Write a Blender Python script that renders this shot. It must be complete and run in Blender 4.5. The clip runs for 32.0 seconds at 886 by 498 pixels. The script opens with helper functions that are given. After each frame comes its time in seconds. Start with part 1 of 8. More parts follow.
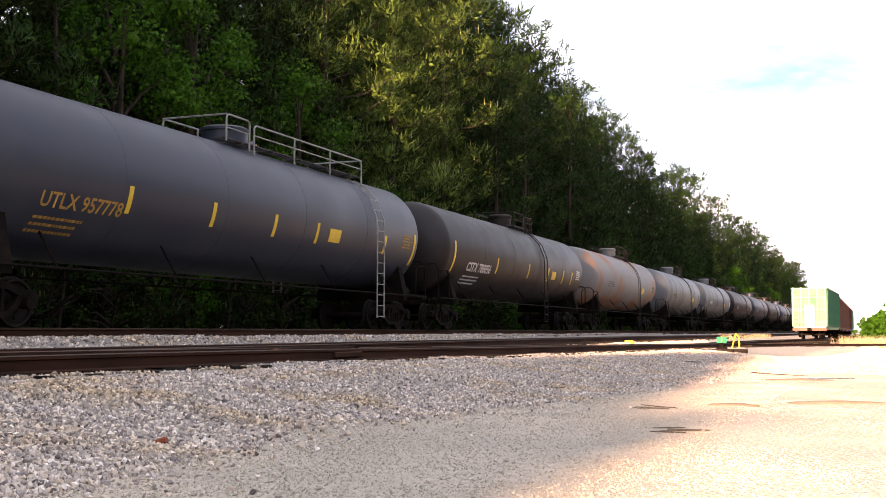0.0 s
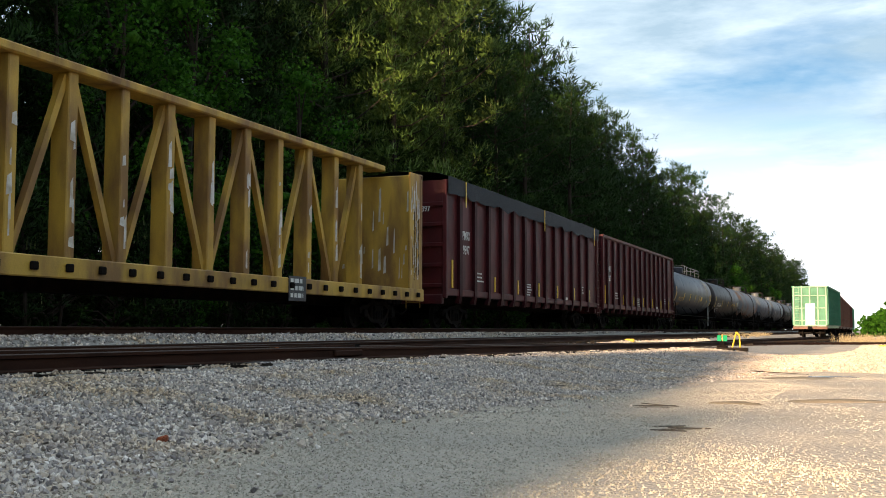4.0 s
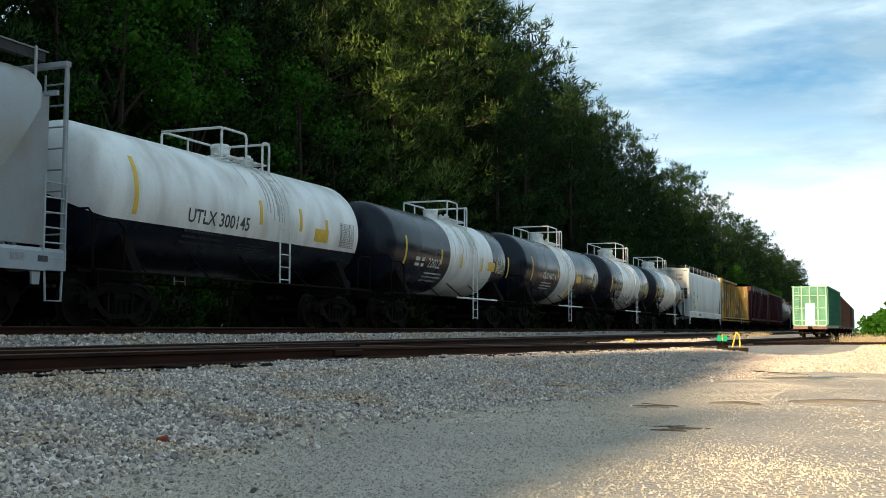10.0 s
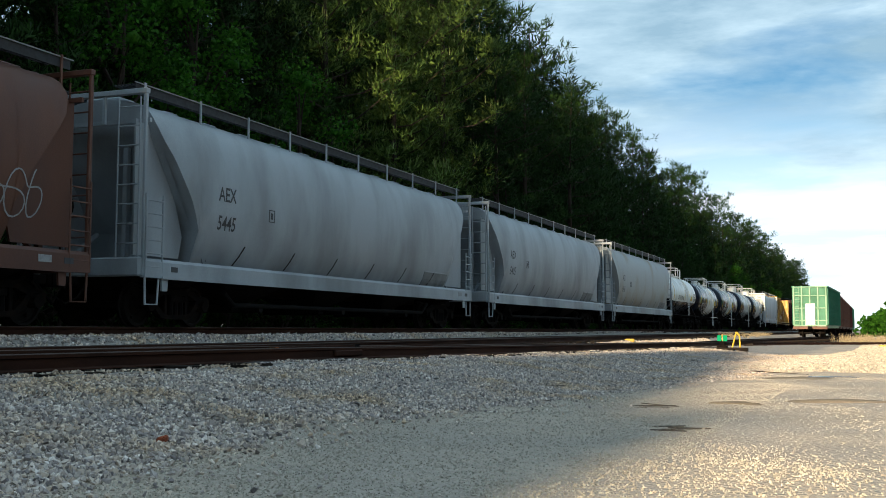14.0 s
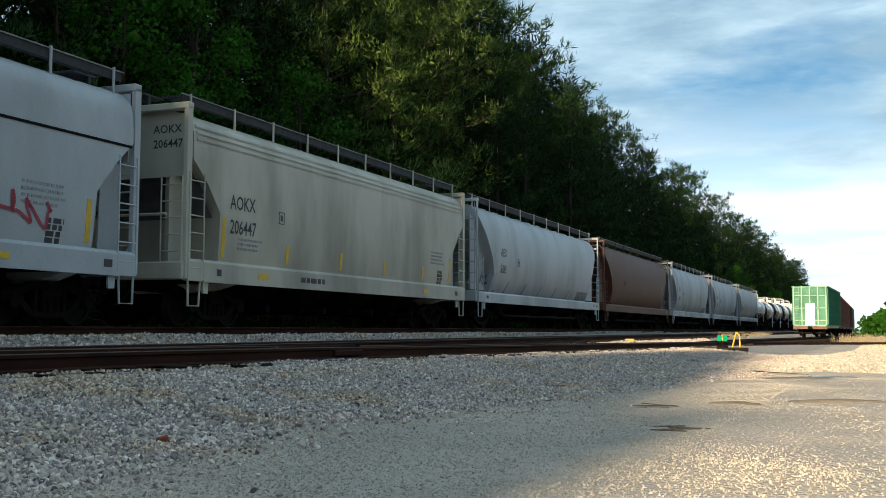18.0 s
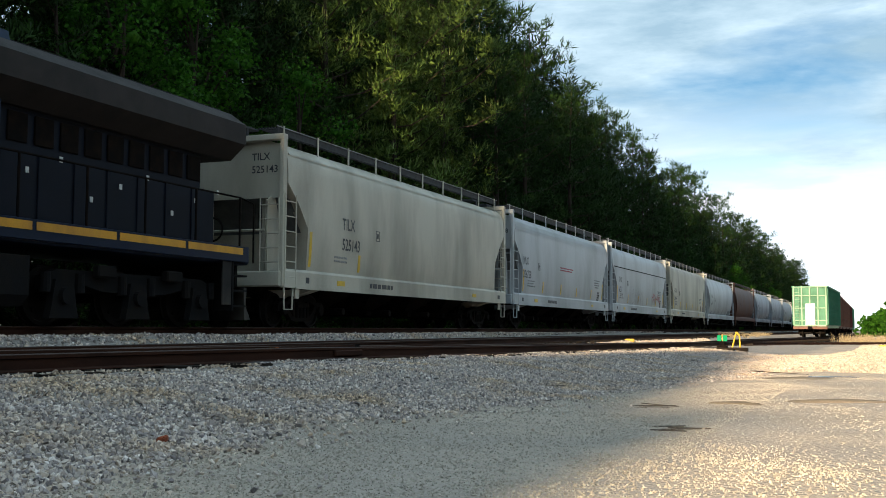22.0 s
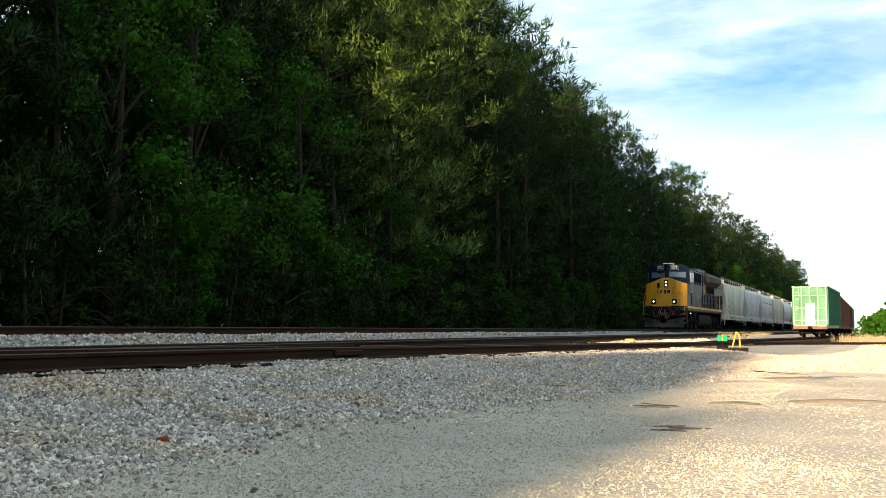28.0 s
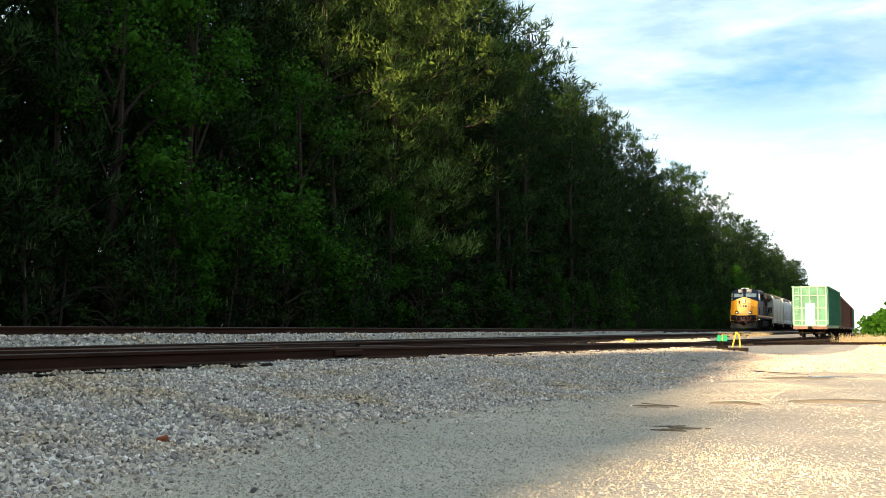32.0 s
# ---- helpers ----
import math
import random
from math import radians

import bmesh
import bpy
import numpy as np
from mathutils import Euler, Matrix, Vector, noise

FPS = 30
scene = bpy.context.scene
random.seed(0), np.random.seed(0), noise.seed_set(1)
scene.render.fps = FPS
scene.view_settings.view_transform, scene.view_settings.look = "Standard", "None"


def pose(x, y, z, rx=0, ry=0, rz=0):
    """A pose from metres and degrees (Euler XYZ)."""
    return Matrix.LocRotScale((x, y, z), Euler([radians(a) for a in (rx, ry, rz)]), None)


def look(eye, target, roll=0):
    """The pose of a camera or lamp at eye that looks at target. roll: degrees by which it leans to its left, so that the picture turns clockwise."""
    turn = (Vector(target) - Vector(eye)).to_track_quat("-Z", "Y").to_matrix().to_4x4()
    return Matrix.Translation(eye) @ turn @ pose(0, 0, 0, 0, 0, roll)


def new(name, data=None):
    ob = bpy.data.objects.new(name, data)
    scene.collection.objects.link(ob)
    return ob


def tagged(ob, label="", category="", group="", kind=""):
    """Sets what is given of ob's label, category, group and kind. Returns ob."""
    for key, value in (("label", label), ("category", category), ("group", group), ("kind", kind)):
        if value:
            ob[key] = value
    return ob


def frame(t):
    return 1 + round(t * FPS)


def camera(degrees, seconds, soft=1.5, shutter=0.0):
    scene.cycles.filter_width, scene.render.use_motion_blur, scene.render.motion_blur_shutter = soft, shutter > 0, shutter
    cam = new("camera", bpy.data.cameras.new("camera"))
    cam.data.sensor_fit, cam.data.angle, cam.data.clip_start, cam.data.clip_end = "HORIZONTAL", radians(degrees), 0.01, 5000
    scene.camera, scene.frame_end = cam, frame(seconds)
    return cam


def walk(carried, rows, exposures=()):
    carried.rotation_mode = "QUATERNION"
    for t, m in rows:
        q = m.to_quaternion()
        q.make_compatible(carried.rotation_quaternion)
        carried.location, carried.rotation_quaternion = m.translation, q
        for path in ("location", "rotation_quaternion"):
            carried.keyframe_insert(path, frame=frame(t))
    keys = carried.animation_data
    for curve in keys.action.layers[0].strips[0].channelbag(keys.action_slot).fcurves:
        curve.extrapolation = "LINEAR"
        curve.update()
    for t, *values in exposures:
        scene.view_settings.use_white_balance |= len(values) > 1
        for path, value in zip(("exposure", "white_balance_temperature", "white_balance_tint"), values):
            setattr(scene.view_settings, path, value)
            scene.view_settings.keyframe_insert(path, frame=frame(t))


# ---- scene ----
# ---------------------------------------------------------------- camera
EYE = Vector((0.0, 0.0, 0.8))
YAW, PITCH = radians(21.92), radians(4.274)


def aim(dyaw=0.0, dpitch=0.0):
    a, b = YAW + radians(dyaw), PITCH + radians(dpitch)
    way = Vector((-math.sin(a) * math.cos(b), math.cos(a) * math.cos(b), math.sin(b)))
    return look(EYE, EYE + 10 * way, 0.15)


cam = camera(44.85, 32.0, soft=0.9)
walk(cam, [(0.0, aim(-0.03, 0.085)), (0.2, aim(-0.005, 0.015)), (0.4, aim()), (32.0, aim())],
     exposures=[(0.0, 2.74, 8050, 39), (0.5, 2.46, 8050, 39), (1.0, 2.24, 7950, 39), (2.0, 2.08, 7600, 31), (3.5, 1.89, 7150, 20), (6.0, 1.57, 6600, 9), (9.0, 1.66, 6600, 9),
                (12.0, 1.50, 6350, 8), (20.0, 1.42, 6300, 8), (22.0, 1.62, 6600, 11), (24.0, 1.88, 6900, 13), (28.0, 2.08, 7050, 11), (32.0, 2.08, 7050, 11)])

# ---------------------------------------------------------------- light
SUN_EL, SUN_FROM = radians(12.0), radians(4.0)
to_sun = Vector((-math.sin(SUN_FROM) * math.cos(SUN_EL), -math.cos(SUN_FROM) * math.cos(SUN_EL), math.sin(SUN_EL)))
sun = new("sun", bpy.data.lights.new("sun", "SUN"))
sun.data.energy, sun.data.angle, sun.data.color = 3.4, radians(1.2), (1.0, 0.78, 0.50)
sun.rotation_mode = "QUATERNION"
sun.rotation_quaternion = to_sun.to_track_quat("Z", "Y")
sun.location = (0, 0, 60)

world = bpy.data.worlds.new("sky")
scene.world = world
world.use_nodes = True
wn, wl = world.node_tree.nodes, world.node_tree.links
wn.clear()
w_out, w_bg = wn.new("ShaderNodeOutputWorld"), wn.new("ShaderNodeBackground")
w_sky = wn.new("ShaderNodeTexSky")
w_sky.sky_type, w_sky.sun_disc = "NISHITA", False
w_sky.sun_elevation, w_sky.sun_rotation = SUN_EL, math.pi + SUN_FROM
w_sky.air_density, w_sky.dust_density, w_sky.ozone_density = 1.0, 0.6, 1.5
w_co, w_sep = wn.new("ShaderNodeTexCoord"), wn.new("ShaderNodeSeparateXYZ")
wl.new(w_co.outputs["Generated"], w_sep.inputs["Vector"])


def sky_noise(scale, location, size, detail, rough, distort=0.0):
    """Cloud noise drawn out along the horizon."""
    mp, ns = wn.new("ShaderNodeMapping"), wn.new("ShaderNodeTexNoise")
    mp.inputs["Scale"].default_value, mp.inputs["Location"].default_value = scale, location
    ns.inputs["Scale"].default_value, ns.inputs["Detail"].default_value = size, detail
    ns.inputs["Roughness"].default_value, ns.inputs["Distortion"].default_value = rough, distort
    wl.new(w_co.outputs["Generated"], mp.inputs["Vector"])
    wl.new(mp.outputs["Vector"], ns.inputs["Vector"])
    return ns.outputs["Fac"]


def sky_range(src, a, b, lo=0.0, hi=1.0):
    r = wn.new("ShaderNodeMapRange")
    for key, value in zip(("From Min", "From Max", "To Min", "To Max"), (a, b, lo, hi)):
        r.inputs[key].default_value = value
    wl.new(src, r.inputs["Value"])
    return r.outputs["Result"]


def sky_mix(fac, a, b, blend="MIX"):
    m = wn.new("ShaderNodeMix")
    m.data_type, m.blend_type = "RGBA", blend
    for key, value in (("Factor", fac), ("A", a), ("B", b)):
        if isinstance(value, (tuple, float)):
            m.inputs[key].default_value = value
        else:
            wl.new(value, m.inputs[key])
    return m.outputs["Result"]


def sky_add(a, b):
    s = wn.new("ShaderNodeMath")
    wl.new(a, s.inputs[0])
    wl.new(b, s.inputs[1])
    return s.outputs["Value"]


clear_sky = sky_mix(1.0, w_sky.outputs["Color"], (0.48, 0.72, 0.88, 1), "MULTIPLY")
# thin white haze low down, grey-blue cloud banks above it
haze = sky_range(w_sep.outputs["Z"], 0.10, 0.215, 0.96, 0.0)
streaks = sky_noise((2.4, 2.4, 16.0), (0.4, 1.9, 0.3), 2.0, 8.0, 0.55, 0.3)
low_sky = sky_mix(sky_range(streaks, 0.42, 0.62, 0.0, 1.0), (7.0, 8.6, 9.8, 1), (9.8, 10.2, 10.4, 1))
banks = sky_add(sky_noise((2.2, 2.2, 9.0), (1.7, 0.9, 0.1), 1.7, 9.0, 0.55, 0.2), sky_range(w_sep.outputs["Z"], 0.13, 0.20, -0.16, 0.07))
shades = sky_noise((3.0, 3.0, 12.0), (4.1, 2.2, 1.1), 2.6, 7.0, 0.6)
bank_colour = sky_mix(sky_range(shades, 0.38, 0.66), (2.8, 4.2, 5.2, 1), (5.0, 6.5, 7.4, 1))
open_sky = sky_mix(haze, clear_sky, low_sky)
sky_colour = sky_mix(sky_range(banks, 0.36, 0.54, 0.0, 0.92), open_sky, bank_colour)
wl.new(sky_colour, w_bg.inputs["Color"])
w_bg.inputs["Strength"].default_value = 0.05
wl.new(w_bg.outputs["Background"], w_out.inputs["Surface"])

# ---------------------------------------------------------------- materials


def material(name, base, dark=None, rough=0.6, metal=0.0, scale=3.0, fine=40.0, amount=0.5, bump=0.15, stretch=(1, 1, 1), island=0.0,
             random_shift=0.0, low=0.42, high=0.68, coat=0.0, spec=0.5):
    """Two scales of noise between a base colour and a worn one, with grain and relief, in the object's own metres."""
    m = bpy.data.materials.new(name)
    m.use_nodes = True
    n, l = m.node_tree.nodes, m.node_tree.links
    b = n["Principled BSDF"]
    dark = dark or tuple(c * 0.55 for c in base)
    co, mp = n.new("ShaderNodeTexCoord"), n.new("ShaderNodeMapping")
    mp.inputs["Scale"].default_value = stretch
    l.new(co.outputs["Object"], mp.inputs["Vector"])
    big, small = n.new("ShaderNodeTexNoise"), n.new("ShaderNodeTexNoise")
    big.inputs["Scale"].default_value, big.inputs["Detail"].default_value = scale, 5
    small.inputs["Scale"].default_value, small.inputs["Detail"].default_value = fine, 3
    l.new(mp.outputs["Vector"], big.inputs["Vector"])
    l.new(co.outputs["Object"], small.inputs["Vector"])
    ramp = n.new("ShaderNodeMapRange")
    ramp.inputs["From Min"].default_value, ramp.inputs["From Max"].default_value = low, high
    ramp.inputs["To Max"].default_value = amount
    l.new(big.outputs["Fac"], ramp.inputs["Value"])
    mix = n.new("ShaderNodeMix")
    mix.data_type = "RGBA"
    mix.inputs["A"].default_value, mix.inputs["B"].default_value = (*base, 1), (*dark, 1)
    l.new(ramp.outputs["Result"], mix.inputs["Factor"])
    hsv = n.new("ShaderNodeHueSaturation")
    l.new(mix.outputs["Result"], hsv.inputs["Color"])
    val = n.new("ShaderNodeMapRange")
    val.inputs["To Min"].default_value, val.inputs["To Max"].default_value = 0.82, 1.18
    l.new(small.outputs["Fac"], val.inputs["Value"])
    last = val.outputs["Result"]
    if island or random_shift:
        src = n.new("ShaderNodeNewGeometry").outputs["Random Per Island"] if island else n.new("ShaderNodeObjectInfo").outputs["Random"]
        k = island or random_shift
        vr, mul = n.new("ShaderNodeMapRange"), n.new("ShaderNodeMath")
        vr.inputs["To Min"].default_value, vr.inputs["To Max"].default_value = 1 - k, 1 + k
        mul.operation = "MULTIPLY"
        l.new(src, vr.inputs["Value"])
        l.new(vr.outputs["Result"], mul.inputs[0])
        l.new(last, mul.inputs[1])
        last = mul.outputs["Value"]
    l.new(last, hsv.inputs["Value"])
    l.new(hsv.outputs["Color"], b.inputs["Base Color"])
    rr = n.new("ShaderNodeMapRange")
    rr.inputs["To Min"].default_value, rr.inputs["To Max"].default_value = max(0.05, rough - 0.12), min(1.0, rough + 0.15)
    l.new(big.outputs["Fac"], rr.inputs["Value"])
    l.new(rr.outputs["Result"], b.inputs["Roughness"])
    b.inputs["Metallic"].default_value = metal
    b.inputs["Coat Weight"].default_value = coat
    b.inputs["Specular IOR Level"].default_value = spec
    if bump:
        bp = n.new("ShaderNodeBump")
        bp.inputs["Strength"].default_value, bp.inputs["Distance"].default_value = bump, 0.02
        l.new(small.outputs["Fac"], bp.inputs["Height"])
        l.new(bp.outputs["Normal"], b.inputs["Normal"])
    return m


def glow(name, colour, strength):
    m = bpy.data.materials.new(name)
    m.use_nodes = True
    b = m.node_tree.nodes["Principled BSDF"]
    b.inputs["Base Color"].default_value = (*colour, 1)
    b.inputs["Emission Color"].default_value = (*colour, 1)
    b.inputs["Emission Strength"].default_value = strength
    return m


def leaf_material(name, a, c, through_light=0.3):
    """Leaves that let some light through, each spray of its own green."""
    m = bpy.data.materials.new(name)
    m.use_nodes = True
    n, l = m.node_tree.nodes, m.node_tree.links
    b = n["Principled BSDF"]
    geo, info = n.new("ShaderNodeNewGeometry"), n.new("ShaderNodeObjectInfo")
    mix, hsv, vr = n.new("ShaderNodeMix"), n.new("ShaderNodeHueSaturation"), n.new("ShaderNodeMapRange")
    mix.data_type = "RGBA"
    mix.inputs["A"].default_value, mix.inputs["B"].default_value = (*a, 1), (*c, 1)
    l.new(geo.outputs["Random Per Island"], mix.inputs["Factor"])
    l.new(mix.outputs["Result"], hsv.inputs["Color"])
    vr.inputs["To Min"].default_value, vr.inputs["To Max"].default_value = 0.7, 1.3
    l.new(info.outputs["Random"], vr.inputs["Value"])
    co, grain, gr, mul = n.new("ShaderNodeTexCoord"), n.new("ShaderNodeTexNoise"), n.new("ShaderNodeMapRange"), n.new("ShaderNodeMath")
    grain.inputs["Scale"].default_value, grain.inputs["Detail"].default_value = 7.0, 5
    l.new(co.outputs["Object"], grain.inputs["Vector"])
    for key, value in zip(("From Min", "From Max", "To Min", "To Max"), (0.32, 0.68, 0.35, 1.5)):
        gr.inputs[key].default_value = value
    l.new(grain.outputs["Fac"], gr.inputs["Value"])
    mul.operation = "MULTIPLY"
    l.new(gr.outputs["Result"], mul.inputs[0])
    l.new(vr.outputs["Result"], mul.inputs[1])
    l.new(mul.outputs["Value"], hsv.inputs["Value"])
    l.new(hsv.outputs["Color"], b.inputs["Base Color"])
    b.inputs["Roughness"].default_value = 0.75
    b.inputs["Specular IOR Level"].default_value = 0.12
    tr, add = n.new("ShaderNodeBsdfTranslucent"), n.new("ShaderNodeMixShader")
    l.new(hsv.outputs["Color"], tr.inputs["Color"])
    add.inputs["Fac"].default_value = through_light
    l.new(b.outputs["BSDF"], add.inputs[1])
    l.new(tr.outputs["BSDF"], add.inputs[2])
    l.new(add.outputs["Shader"], n["Material Output"].inputs["Surface"])
    return m


def stone_material(name, rough):
    """Crushed stone of several kinds: blue-grey, grey, tan, near-white and a few dark pieces."""
    m = bpy.data.materials.new(name)
    m.use_nodes = True
    n, l = m.node_tree.nodes, m.node_tree.links
    b = n["Principled BSDF"]
    geo, ramp, co = n.new("ShaderNodeNewGeometry"), n.new("ShaderNodeValToRGB"), n.new("ShaderNodeTexCoord")
    stops = ((0.0, (0.128, 0.110, 0.106)), (0.10, (0.289, 0.250, 0.242)), (0.35, (0.460, 0.395, 0.364)), (0.60, (0.578, 0.490, 0.434)), (0.80, (0.685, 0.560, 0.455)), (0.92, (0.835, 0.730, 0.657)), (1.0, (0.900, 0.820, 0.768)))
    els = ramp.color_ramp.elements
    for i, (pos, col) in enumerate(stops):
        e = els[i] if i < 2 else els.new(pos)
        e.position, e.color = pos, (*col, 1)
    l.new(geo.outputs["Random Per Island"], ramp.inputs["Fac"])
    patch, grain, mix, hsv, vr = n.new("ShaderNodeTexNoise"), n.new("ShaderNodeTexNoise"), n.new("ShaderNodeMix"), n.new("ShaderNodeHueSaturation"), n.new("ShaderNodeMapRange")
    patch.inputs["Scale"].default_value, patch.inputs["Detail"].default_value = 0.9, 4
    grain.inputs["Scale"].default_value, grain.inputs["Detail"].default_value = 70, 3
    for t in (patch, grain):
        l.new(co.outputs["Object"], t.inputs["Vector"])
    mix.data_type, mix.blend_type = "RGBA", "MULTIPLY"
    mix.inputs["B"].default_value = (1.0, 0.88, 0.70, 1)
    pr = n.new("ShaderNodeMapRange")
    pr.inputs["From Min"].default_value, pr.inputs["From Max"].default_value = 0.48, 0.66
    l.new(patch.outputs["Fac"], pr.inputs["Value"])
    l.new(pr.outputs["Result"], mix.inputs["Factor"])
    l.new(ramp.outputs["Color"], mix.inputs["A"])
    vr.inputs["To Min"].default_value, vr.inputs["To Max"].default_value = 0.7, 1.3
    l.new(grain.outputs["Fac"], vr.inputs["Value"])
    l.new(vr.outputs["Result"], hsv.inputs["Value"])
    l.new(mix.outputs["Result"], hsv.inputs["Color"])
    l.new(hsv.outputs["Color"], b.inputs["Base Color"])
    b.inputs["Roughness"].default_value = rough
    b.inputs["Specular IOR Level"].default_value = 0.25
    return m


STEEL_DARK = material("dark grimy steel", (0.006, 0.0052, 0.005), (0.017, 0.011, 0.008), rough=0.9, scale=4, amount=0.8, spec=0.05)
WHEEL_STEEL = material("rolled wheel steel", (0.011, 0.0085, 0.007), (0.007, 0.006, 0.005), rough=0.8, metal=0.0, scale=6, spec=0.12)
RAIL_RUST = material("rusty rail side", (0.050, 0.020, 0.012), (0.020, 0.010, 0.007), rough=0.9, scale=5, amount=0.8, stretch=(1, 0.15, 1), spec=0.1)
RAIL_TOP = material("worn rail head", (0.070, 0.048, 0.038), (0.03, 0.02, 0.015), rough=0.65, metal=0.2, scale=2, amount=0.7, stretch=(1, 0.1, 1), spec=0.2)
TIE_WOOD = material("creosoted tie timber", (0.020, 0.015, 0.012), (0.046, 0.035, 0.027), rough=0.95, scale=5, fine=60, amount=0.6, bump=0.5,
                    stretch=(0.3, 3, 3), random_shift=0.35, spec=0.1)
BLACK_PAINT = material("black tank paint", (0.0045, 0.0085, 0.019), (0.009, 0.012, 0.019), rough=0.25, scale=1.2, amount=0.7, bump=0.02, stretch=(1, 1, 0.3), spec=0.25)
CHARCOAL_PAINT = material("faded black tank paint", (0.019, 0.026, 0.044), (0.030, 0.036, 0.048), rough=0.45, scale=1.0, amount=0.8, bump=0.04, spec=0.35)
BROWN_BLACK = material("brown-black tank paint", (0.011, 0.008, 0.009), (0.024, 0.015, 0.014), rough=0.48, scale=1.4, amount=0.8, bump=0.04, spec=0.35)
DRIP = material("grey cargo drips", (0.36, 0.35, 0.33), (0.56, 0.55, 0.53), rough=0.6, scale=7, amount=0.9, bump=0.0)
RAIL_GREY = material("pale grey railing paint", (0.24, 0.25, 0.24), (0.12, 0.11, 0.10), rough=0.6, scale=6, amount=0.7)
GREY_TANK = material("weathered grey tank paint", (0.10, 0.11, 0.125), (0.05, 0.05, 0.055), rough=0.5, scale=1.0, amount=0.8, stretch=(1, 1, 0.35))
RUST_TANK = material("rust-stained grey tank paint", (0.15, 0.15, 0.155), (0.21, 0.085, 0.035), rough=0.6, scale=0.9, amount=0.9, low=0.45, high=0.6, stretch=(1, 0.6, 0.5))
WHITE_PAINT = material("white tank paint", (0.799, 0.811, 0.799), (0.399, 0.380, 0.342), rough=0.35, scale=1.6, amount=0.6, bump=0.03, stretch=(1, 1, 0.3))
WHITE_STEEL = material("white painted steel", (0.748, 0.759, 0.748), (0.380, 0.342, 0.285), rough=0.45, scale=5, amount=0.6, bump=0.03)
HOPPER_GREY = material("light grey hopper paint", (0.336, 0.370, 0.404), (0.162, 0.171, 0.176), rough=0.5, scale=0.8, amount=0.7, bump=0.04, stretch=(1, 1, 0.35))
HOPPER_WHITE = material("off-white hopper paint", (0.414, 0.443, 0.466), (0.237, 0.247, 0.247), rough=0.45, scale=0.8, amount=0.6, bump=0.04, stretch=(1, 1, 0.35))
HOPPER_CLEAN = material("clean white hopper paint", (0.552, 0.575, 0.586), (0.342, 0.351, 0.351), rough=0.45, scale=0.8, amount=0.6, bump=0.04, stretch=(1, 1, 0.35))
HOPPER_CREAM = material("cream-grey hopper paint", (0.50, 0.470, 0.385), (0.218, 0.199, 0.157), rough=0.5, scale=0.8, amount=0.7, bump=0.04, stretch=(1, 1, 0.3))
HOPPER_STAINED = material("grey hopper paint with rust stains", (0.310, 0.333, 0.345), (0.257, 0.199, 0.114), rough=0.5, scale=0.7, amount=0.75, low=0.5, high=0.66, bump=0.04, stretch=(1, 0.8, 0.6))
# dark grey that puts the shade under the hopper ends into the colour
HOPPER_SHADE = material("shade-dark slope sheet", (0.085, 0.085, 0.085), (0.16, 0.165, 0.165), rough=0.7, scale=1.6, amount=0.9, stretch=(1, 0.6, 1.5), spec=0.2)
HOPPER_POCKET = material("darker grey pocket sheet", (0.19, 0.20, 0.205), (0.28, 0.30, 0.31), rough=0.6, scale=2.2, amount=0.9, spec=0.2)
HOPPER_BROWN = material("rusty brown hopper paint", (0.082, 0.028, 0.017), (0.13, 0.05, 0.027), rough=0.6, scale=1.0, amount=0.8, stretch=(1, 1, 0.4))
MAROON = material("maroon gondola paint", (0.085, 0.011, 0.013), (0.040, 0.008, 0.011), rough=0.5, scale=1.3, amount=0.95, bump=0.05, stretch=(1, 1, 0.5), spec=0.25)
MAROON_POST = material("deep maroon post paint", (0.036, 0.0045, 0.007), (0.024, 0.004, 0.006), rough=0.6, scale=1.4, amount=0.8, bump=0.04, spec=0.15)
MAROON_RUST = material("rusty maroon steel", (0.07, 0.018, 0.016), (0.13, 0.042, 0.022), rough=0.65, scale=2.0, amount=0.7)
TARP = material("black woven tarpaulin", (0.008, 0.012, 0.019), (0.018, 0.023, 0.030), rough=0.65, scale=2.2, fine=60, amount=0.8, bump=0.25, spec=0.2)
YELLOW_CAR = material("weathered yellow car paint", (0.50, 0.30, 0.045), (0.20, 0.10, 0.032), rough=0.6, scale=1.6, amount=0.95, low=0.40, high=0.62, stretch=(1, 1, 0.35))
WRAP = material("torn white lumber wrap", (0.62, 0.60, 0.56), (0.34, 0.28, 0.20), rough=0.6, scale=4, amount=0.8)
GREEN_CAR = material("pale green car paint", (0.24, 0.40, 0.28), (0.14, 0.28, 0.18), rough=0.55, scale=1.3, amount=0.8)
GREEN_DEEP = material("green car side paint", (0.02, 0.17, 0.095), (0.014, 0.11, 0.06), rough=0.55, scale=1.3, amount=0.8)
BOXCAR_BROWN = material("brown boxcar paint", (0.12, 0.042, 0.024), (0.07, 0.028, 0.02), rough=0.6, scale=1.2, amount=0.8)
CONSPIC = material("yellow reflective sheeting", (0.72, 0.46, 0.03), (0.5, 0.3, 0.03), rough=0.4, scale=6, amount=0.5, bump=0.0)
DECAL_WHITE = material("white stencil paint", (0.62, 0.62, 0.60), (0.4, 0.4, 0.38), rough=0.5, scale=9, amount=0.6, bump=0.0)
DECAL_BLACK = material("black stencil paint", (0.025, 0.028, 0.035), (0.06, 0.06, 0.065), rough=0.5, scale=9, amount=0.6, bump=0.0)
DECAL_ORANGE = material("faded orange stencil paint", (0.40, 0.22, 0.035), (0.2, 0.11, 0.03), rough=0.6, scale=9, amount=0.8, bump=0.0)
